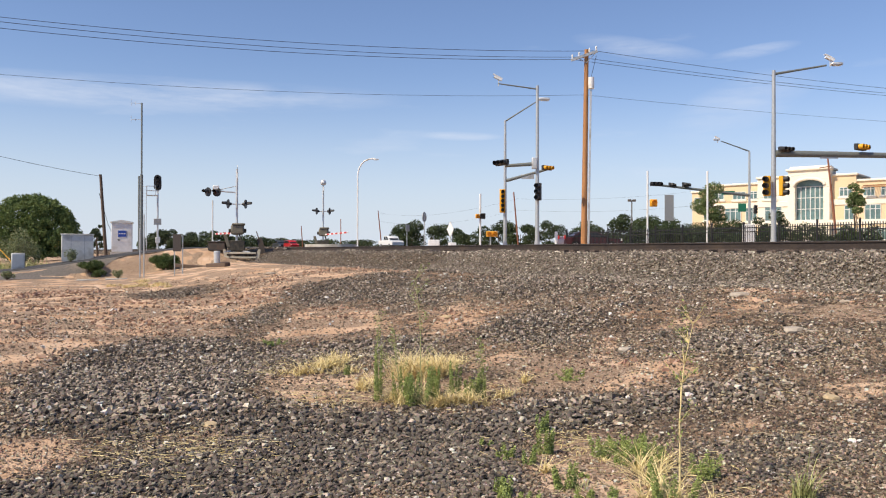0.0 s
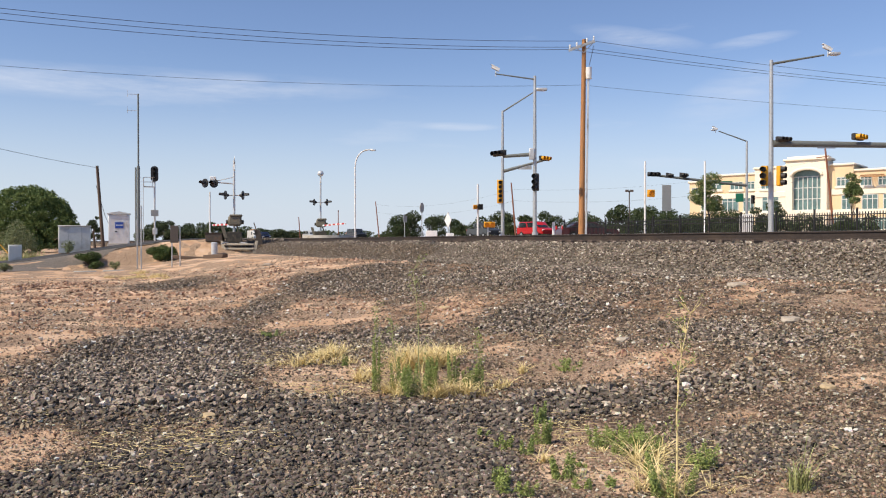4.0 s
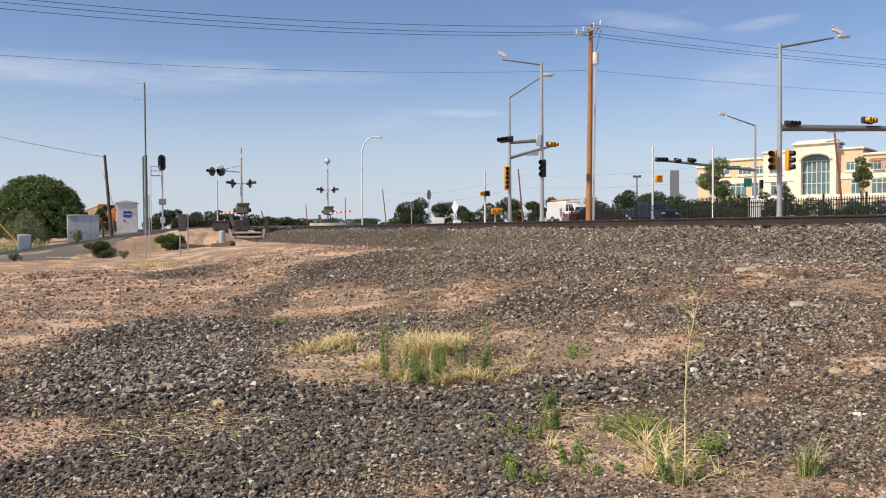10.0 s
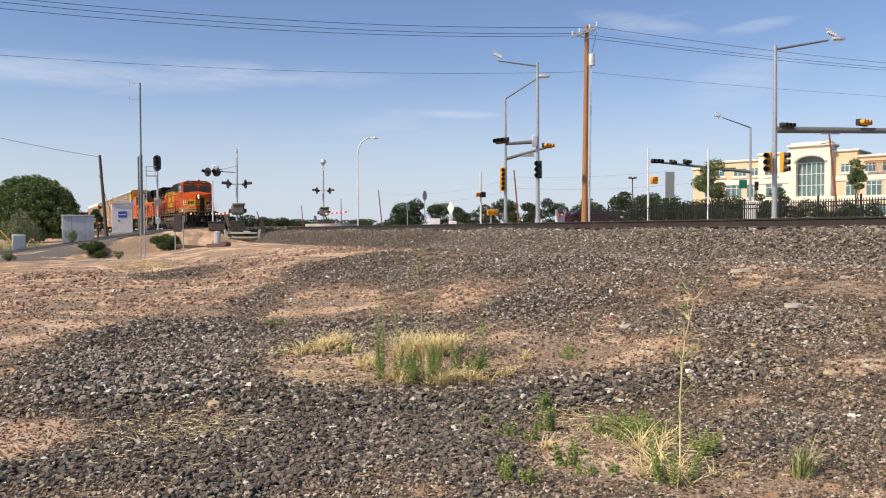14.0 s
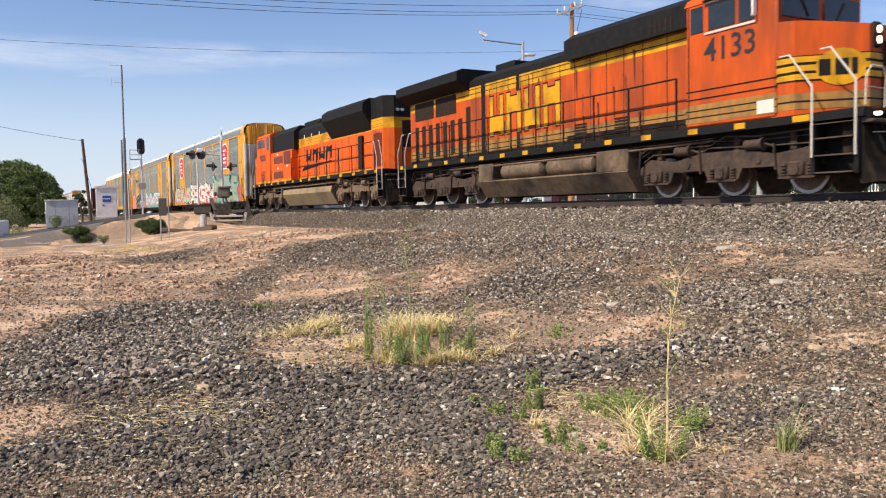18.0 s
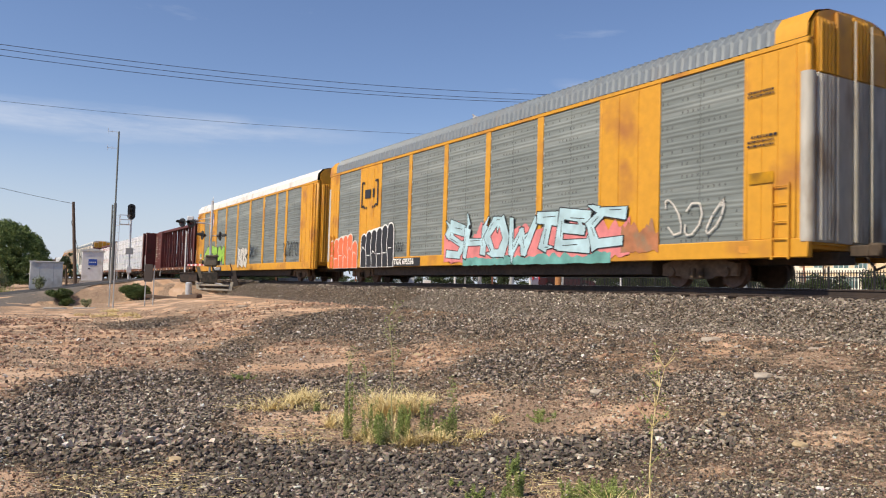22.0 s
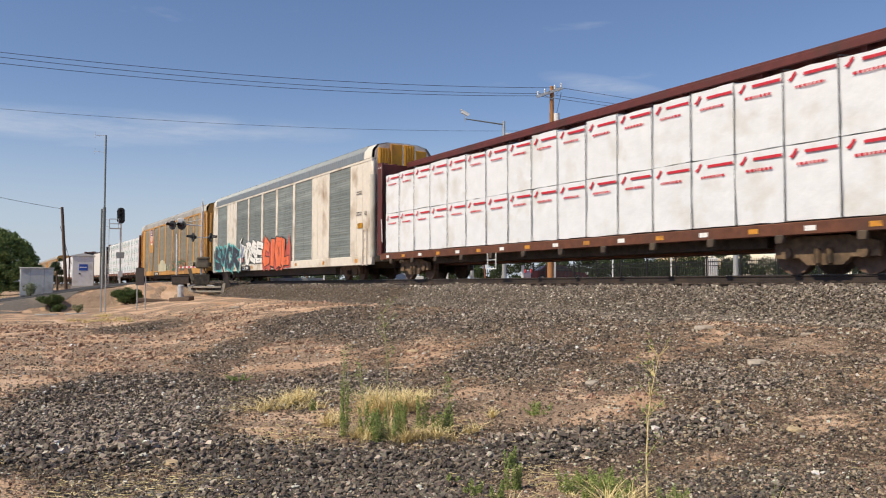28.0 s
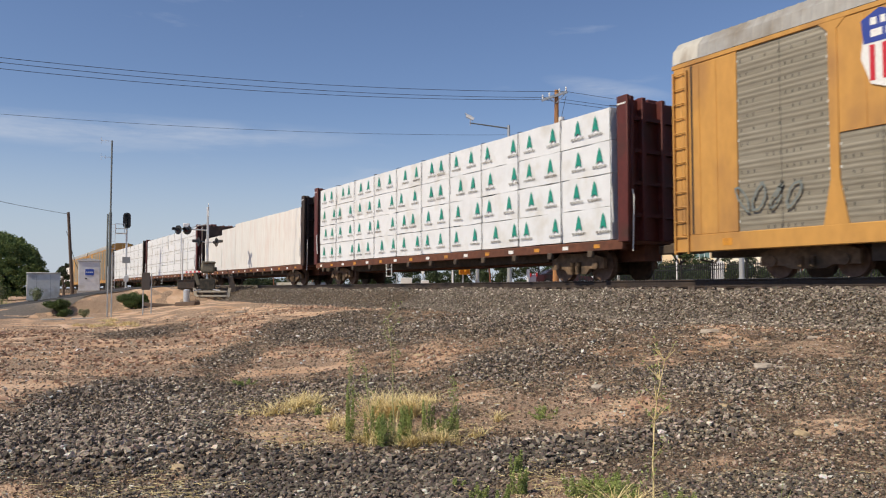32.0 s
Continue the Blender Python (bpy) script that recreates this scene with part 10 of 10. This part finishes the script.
def wing(x0, x1, z1, y0, y1, split, m="stucco"):
    """Two-tone wall: tan below, cream above the split, with a projecting cornice."""
    part("wall", slab(bmesh.new(), x0, x1, y0, y1, -0.4, split, 0.04), m, office, "tan stucco wall")
    part("upper_wall", slab(bmesh.new(), x0 - 0.04, x1 + 0.04, y0 - 0.05, y1, split, z1, 0.04), m if m == "stucco_pale" else "stucco", office, "stucco wall")
    part("cornice", slab(bmesh.new(), x0 - 0.3, x1 + 0.3, y0 - 0.35, y1 + 0.2, z1 - 0.45, z1, 0.12), "stucco_pale", office, "cream cornice")
    part("string_course", slab(bmesh.new(), x0 - 0.1, x1 + 0.1, y0 - 0.16, y0 + 0.02, split - 0.9, split + 0.15, 0.05), "stucco_pale", office, "cream band between the storeys")


def window(x0, x1, z0, z1, y, cols):
    """Glass set back in a shallow reveal, with mullions, transoms and a sill."""
    w = part("window", slab(bmesh.new(), x0, x1, y - 0.07, y + 0.1, z0, z1, 0.02), "office_glass", office, "green-grey office window")
    for k in range(cols + 1):
        x = x0 + (x1 - x0) * k / cols
        part("mullion", box(bmesh.new(), x - 0.07, x + 0.07, y - 0.13, y - 0.05, z0, z1), "office_frame", w)
    for z in (z0, z0 + 0.72 * (z1 - z0), z1):
        part("transom", box(bmesh.new(), x0, x1, y - 0.12, y - 0.05, z - 0.06, z + 0.06), "office_frame", w)
    part("sill", slab(bmesh.new(), x0 - 0.3, x1 + 0.3, y - 0.3, y, z0 - 0.5, z0 - 0.07, 0.05), "stucco_pale", w, "cream sill")


ZS = 9.39
wing(-19.82, -16.39, 12.41, 1.2, 9, ZS)
wing(-16.39, -6.19, 13.44, 0.4, 10, ZS)
wing(-6.19, -0.11, 14.40, 0.0, 10, ZS, "stucco_pale")
wing(7.12, 11.18, 14.22, 0.0, 10, ZS)
wing(11.18, 34.77, 13.06, 0.4, 10, ZS)
# entrance block with an arched bay
xL, xR, xa, xb = -0.11, 7.12, 1.11, 6.06
zb_, zs, zt, ztop = 5.82, 12.25, 13.31, 15.10
part("entrance_wall", slab(bmesh.new(), xL, xa, -1.6, 3, -0.4, zt, 0.05), "stucco_pale", office, "cream entrance pier")
part("entrance_wall", slab(bmesh.new(), xb, xR, -1.6, 3, -0.4, zt, 0.05), "stucco_pale", office, "cream entrance pier")
part("entrance_wall", slab(bmesh.new(), xL, xR, -1.602, 3, zt, ztop, 0.05), "stucco_pale", office, "cream wall over the arch")
part("entrance_wall", slab(bmesh.new(), xa, xb, -1.6, 3, -0.4, zb_, 0.05), "stucco_pale", office, "cream wall below the glazing")
xc, hw = (xa + xb) / 2, (xb - xa) / 2
for s in (-1, 1):
    pts = [(xc + s * hw, zt), (xc + s * hw, zs)] + [(xc + s * hw * math.cos(a), zs + (zt - zs) * 0.97 * math.sin(a)) for a in np.linspace(0.15, math.pi / 2, 8)] + [(xc, zt)]
    part("arch_spandrel", prism_y(bmesh.new(), pts, -1.595, -0.6), "stucco_pale", office, "cream arch corner")
b = bmesh.new()
path(b, [(xc + (hw + 0.2) * math.cos(a), -1.66, zs + (zt - zs + 0.15) * math.sin(a)) for a in np.linspace(0.0, math.pi, 13)], 0.28, 8)
part("arch_moulding", b, "stucco_pale", office, "cream arch moulding")
part("parapet", slab(bmesh.new(), 0.10, 6.93, -1.4, 2.5, ztop, 15.84, 0.1), "stucco_pale", office, "raised parapet")
part("cornice", slab(bmesh.new(), xL - 0.35, xR + 0.35, -2.0, 3.2, ztop - 0.1, ztop + 0.35, 0.1), "stucco_pale", office, "cream cornice")
g = part("entrance_glazing", slab(bmesh.new(), xa, xb, -0.5, -0.3, zb_, zt, 0.02), "office_glass", office, "tall arched entrance glazing")
for k in range(7):
    x = xa + (xb - xa) * k / 6
    part("mullion", box(bmesh.new(), x - 0.08, x + 0.08, -0.62, -0.48, zb_, zs - 0.2), "office_frame", g)
for z in np.linspace(zb_, zs - 0.2, 4):
    part("transom", box(bmesh.new(), xa, xb, -0.6, -0.48, z - 0.07, z + 0.07), "office_frame", g)
for x0, x1, z0, z1, y, c in (
    (-19.34, -17.91, 9.81, 10.97, 1.2, 2),
    (-17.32, -16.50, 6.30, 8.71, 1.2, 1),
    (-14.99, -12.93, 10.43, 11.79, 0.4, 2),
    (-11.12, -8.68, 10.27, 11.72, 0.4, 3),
    (-7.81, -6.40, 10.27, 11.70, 0.4, 2),
    (-5.01, -2.69, 10.13, 11.66, 0, 3),
    (-14.99, -13.61, 6.12, 8.74, 0.4, 2),
    (-12.70, -9.57, 6.05, 8.63, 0.4, 3),
    (-8.57, -6.51, 5.97, 8.62, 0.4, 3),
    (-4.80, -1.75, 5.87, 8.59, 0, 3),
    (8.46, 10.53, 10.10, 11.64, 0, 3),
    (12.28, 14.10, 10.04, 11.66, 0.4, 3),
    (15.17, 17.03, 10.01, 11.61, 0.4, 3),
    (9.31, 10.80, 5.77, 8.33, 0, 2),
    (12.55, 15.09, 5.68, 8.40, 0.4, 3),
    (15.98, 18.08, 5.60, 8.38, 0.4, 3),
    (19.21, 20.91, 9.74, 11.31, 0.4, 3),
    (-14.99, -6.72, 2.34, 4.81, 0.4, 9),
    (-5.76, -0.41, 2.28, 4.56, 0.0, 6),
    (7.51, 10.90, 2.18, 4.34, 0.0, 5),
    (11.45, 18.77, 2.13, 4.24, 0.4, 8)):
    window(x0, x1, z0, z1, y, c)
part("low_wall", slab(bmesh.new(), -6.19, 18.77, -6.0, -5.6, 4.72, 5.58, 0.05), "stucco_pale", office, "pale terrace wall before the building")
for k in range(12):
    x = -5.76 + k * 3.4
    part("terrace_pier", slab(bmesh.new(), x - 0.3, x + 0.3, -6.05, -5.5, -0.4, 4.72, 0.04), "stucco_pale", office, "pale terrace pier")
# slatted sunshade
x0 = 12.64
for k in range(9):
    part("sunshade_slat", bar(bmesh.new(), (x0 + 0.42 * k, -1.5, 11.67), (x0 + 0.42 * k, 0.4, 11.67 + 0.25), 0.14), "wood_pole", office, "brown sunshade slat")
part("sunshade_beam", bar(bmesh.new(), (x0 - 0.3, -1.4, 11.46), (x0 + 4.0, -1.4, 11.46), 0.16), "wood_pole", office, "brown sunshade beam")

# ---- vehicles on the street ----
M["tyre"] = mat("tyre_rubber", (0.02, 0.02, 0.02), 0.9)
M["hub"] = mat("wheel_hub", (0.45, 0.45, 0.46), 0.35, 0.7)
M["tail_lamp"] = mat("tail_lamp_red", (0.5, 0.02, 0.02), 0.3)
M["head_lamp"] = mat("head_lamp_glass", (0.75, 0.75, 0.72), 0.2)
TRAFFIC = []


def vehicle(name, label, color, body, cabin, L, W=1.85, extra=None, wheel=0.36, axles=(0.19, 0.80)):
    """Body and cabin outlines in (x, z), nose at +x; both with rounded edges."""
    paint = mat(name + "_paint", color, 0.3, 0.1, 3, 0.04, coat=0.5)
    v = thing(name, pose(0, 0, 0), label, name.replace("_", " "), "vehicles on the street")
    b = bmesh.new()
    prism_y(b, body, -W / 2, W / 2)
    bmesh.ops.bevel(b, geom=[e for e in b.edges if abs(e.verts[0].co.y - e.verts[1].co.y) < 1e-4], offset=0.07, segments=2, affect="EDGES")
    part("body", b, paint, v, "painted body")
    b = bmesh.new()
    prism_y(b, cabin, -W / 2 + 0.12, W / 2 - 0.12)
    bmesh.ops.bevel(b, geom=b.edges[:], offset=0.05, segments=1, affect="EDGES")
    part("cabin", b, paint, v, "painted cabin")
    xs, zs = [p[0] for p in cabin], [p[1] for p in cabin]
    zlo, zhi = min(zs) + 0.06, max(zs) - 0.1
    lo = [p[0] for p in cabin if p[1] < min(zs) + 0.1]
    hi = [p[0] for p in cabin if p[1] > max(zs) - 0.1]
    for s in (-1, 1):
        b = bmesh.new()
        y = s * (W / 2 - 0.125)
        n = 2 if L < 5.2 else 3
        for k in range(n):
            f0, f1 = k / n + 0.03, (k + 1) / n - 0.03
            bot = [min(lo) + 0.1 + (max(lo) - min(lo) - 0.2) * f for f in (f0, f1)]
            top_ = [min(hi) + 0.05 + (max(hi) - min(hi) - 0.1) * f for f in (f0, f1)]
            q = [(bot[0], zlo), (bot[1], zlo), (top_[1], zhi), (top_[0], zhi)]
            prism_y(b, q, min(y, y + s * 0.02), max(y, y + s * 0.02))
        part("side_window", b, "glass_dark", v, "dark side windows")
    b = bmesh.new()
    p0, p1 = max(lo), max(hi)
    vv = [b.verts.new(p) for p in ((p0 + 0.02, -W / 2 + 0.25, zlo), (p0 + 0.02, W / 2 - 0.25, zlo), (p1 + 0.02, W / 2 - 0.3, zhi), (p1 + 0.02, -W / 2 + 0.3, zhi))]
    b.faces.new(vv)
    part("windshield", b, "glass_dark", v, "dark windshield")
    for f in axles:
        for s in (-1, 1):
            b = bmesh.new()
            x = -L / 2 + L * f
            tube(b, (x, s * (W / 2 - 0.22), wheel), (x, s * (W / 2 + 0.01), wheel), wheel, n=20)
            w = part("wheel", b, "tyre", v, "black tyre")
            b = bmesh.new()
            tube(b, (x, s * (W / 2 + 0.005), wheel), (x, s * (W / 2 + 0.025), wheel), wheel * 0.6, n=14)
            part("hub", b, "hub", w, "metal hub")
    for s in (-1, 1):
        b = bmesh.new()
        slab(b, L / 2 - 0.12, L / 2 + 0.01, min(s * 0.55, s * (W / 2 - 0.02)), max(s * 0.55, s * (W / 2 - 0.02)), 0.72, 0.9, 0.03)
        part("headlamp", b, "head_lamp", v)
        b = bmesh.new()
        slab(b, -L / 2 - 0.01, -L / 2 + 0.1, min(s * 0.7, s * (W / 2 - 0.02)), max(s * 0.7, s * (W / 2 - 0.02)), 0.85, 1.15, 0.03)
        part("tail_lamp", b, "tail_lamp", v)
    if extra:
        extra(v, paint)
    return v


PICK_B = [(-2.55, 0.45), (2.5, 0.45), (2.55, 0.95), (2.35, 1.12), (1.2, 1.2), (-2.5, 1.2), (-2.55, 0.8)]
PICK_C = [(-0.95, 1.2), (1.2, 1.2), (0.55, 1.88), (-0.8, 1.88)]
SUV_B = [(-2.45, 0.42), (2.45, 0.42), (2.48, 0.85), (2.3, 1.02), (1.3, 1.12), (-2.4, 1.12), (-2.46, 0.8)]
SUV_C = [(-2.35, 1.1), (1.35, 1.1), (0.6, 1.78), (-2.1, 1.78)]
CAR_B = [(-2.3, 0.35), (2.3, 0.35), (2.32, 0.7), (2.1, 0.85), (1.1, 0.95), (-2.2, 1.0), (-2.32, 0.7)]
CAR_C = [(-1.75, 0.95), (1.2, 0.93), (0.35, 1.42), (-1.0, 1.42)]


def service_body(v, paint):
    part("service_box", slab(bmesh.new(), -3.0, 0.3, -1.0, 1.0, 0.75, 2.35, 0.08), paint, v, "white enclosed service body")
    b = bmesh.new()
    for y in (-0.6, 0.6):
        bar(b, (-2.9, y, 2.5), (1.6, y, 2.55), 0.06)
    for x in (-2.6, -1.2, 0.2):
        bar(b, (x, -0.7, 2.48), (x, 0.7, 2.48), 0.05)
        bar(b, (x, -0.6, 2.3), (x, -0.6, 2.5), 0.05)
    part("ladder_rack", b, "mark_orange", v, "orange ladder rack")


def drive(v, y, x_at, t_at, speed):
    TRAFFIC.append((v, y, x_at - speed * t_at, speed))


drive(vehicle("pickup_truck", "white crew cab pickup truck driving on the street", (0.75, 0.75, 0.74), PICK_B, PICK_C, 5.1, 2.0), 50.0, -110.2, 0.0, 21.2)
drive(vehicle("suv", "bright red sport utility car driving on the street", (0.50, 0.012, 0.015), SUV_B, SUV_C, 4.9), 50.0, -115.9, 2.0, 22.3)
drive(vehicle("pickup_truck", "dark grey pickup truck driving on the street", (0.05, 0.055, 0.06), PICK_B, PICK_C, 5.1, 2.0), 50.0, -49.9, 5.5, 21.6)
drive(vehicle("suv", "silver sport utility car driving on the street", (0.42, 0.44, 0.46), SUV_B, SUV_C, 4.9), 50.0, -83.7, 7.0, 20.9)
drive(vehicle("suv", "black sport utility car driving on the street", (0.015, 0.015, 0.017), SUV_B, SUV_C, 4.9), 50.0, -80.7, 6.0, 21.3)
drive(vehicle("pickup_truck", "dark blue pickup truck driving on the street", (0.010, 0.017, 0.05), PICK_B, PICK_C, 5.1, 2.0), 50.0, -75.4, 9.0, 20.8)
drive(vehicle("service_truck", "white service truck with an orange ladder rack", (0.75, 0.75, 0.74), [(-3.1, 0.5), (3.1, 0.5), (3.1, 1.0), (2.9, 1.2), (1.9, 1.3), (-3.1, 1.3)], [(0.2, 1.25), (1.95, 1.25), (1.4, 2.1), (0.25, 2.1)], 6.2, 2.05, service_body, 0.40), 50.0, -86.5, 9.0, 20.2)
# stopped car waiting by the fence
v = vehicle("car", "dark red car standing behind the fence", (0.055, 0.004, 0.006), CAR_B, CAR_C, 4.6)
v.matrix_basis = pose(-48.6, 38.9, BASE, 0, 0, 70)



def motions():
    for ob, front in CARS:
        walk(ob, [(t, pose(lead(t) + front, TRACK_Y, RAIL_Z)) for t in (0.0, 8.0, 16.0, 24.0, 32.0)])
    for ob, y, x0, v in TRAFFIC:
        walk(ob, [(t, pose(x0 + v * t, y, 2.03)) for t in (0.0, 8.0, 16.0, 24.0, 32.0)])


motions()
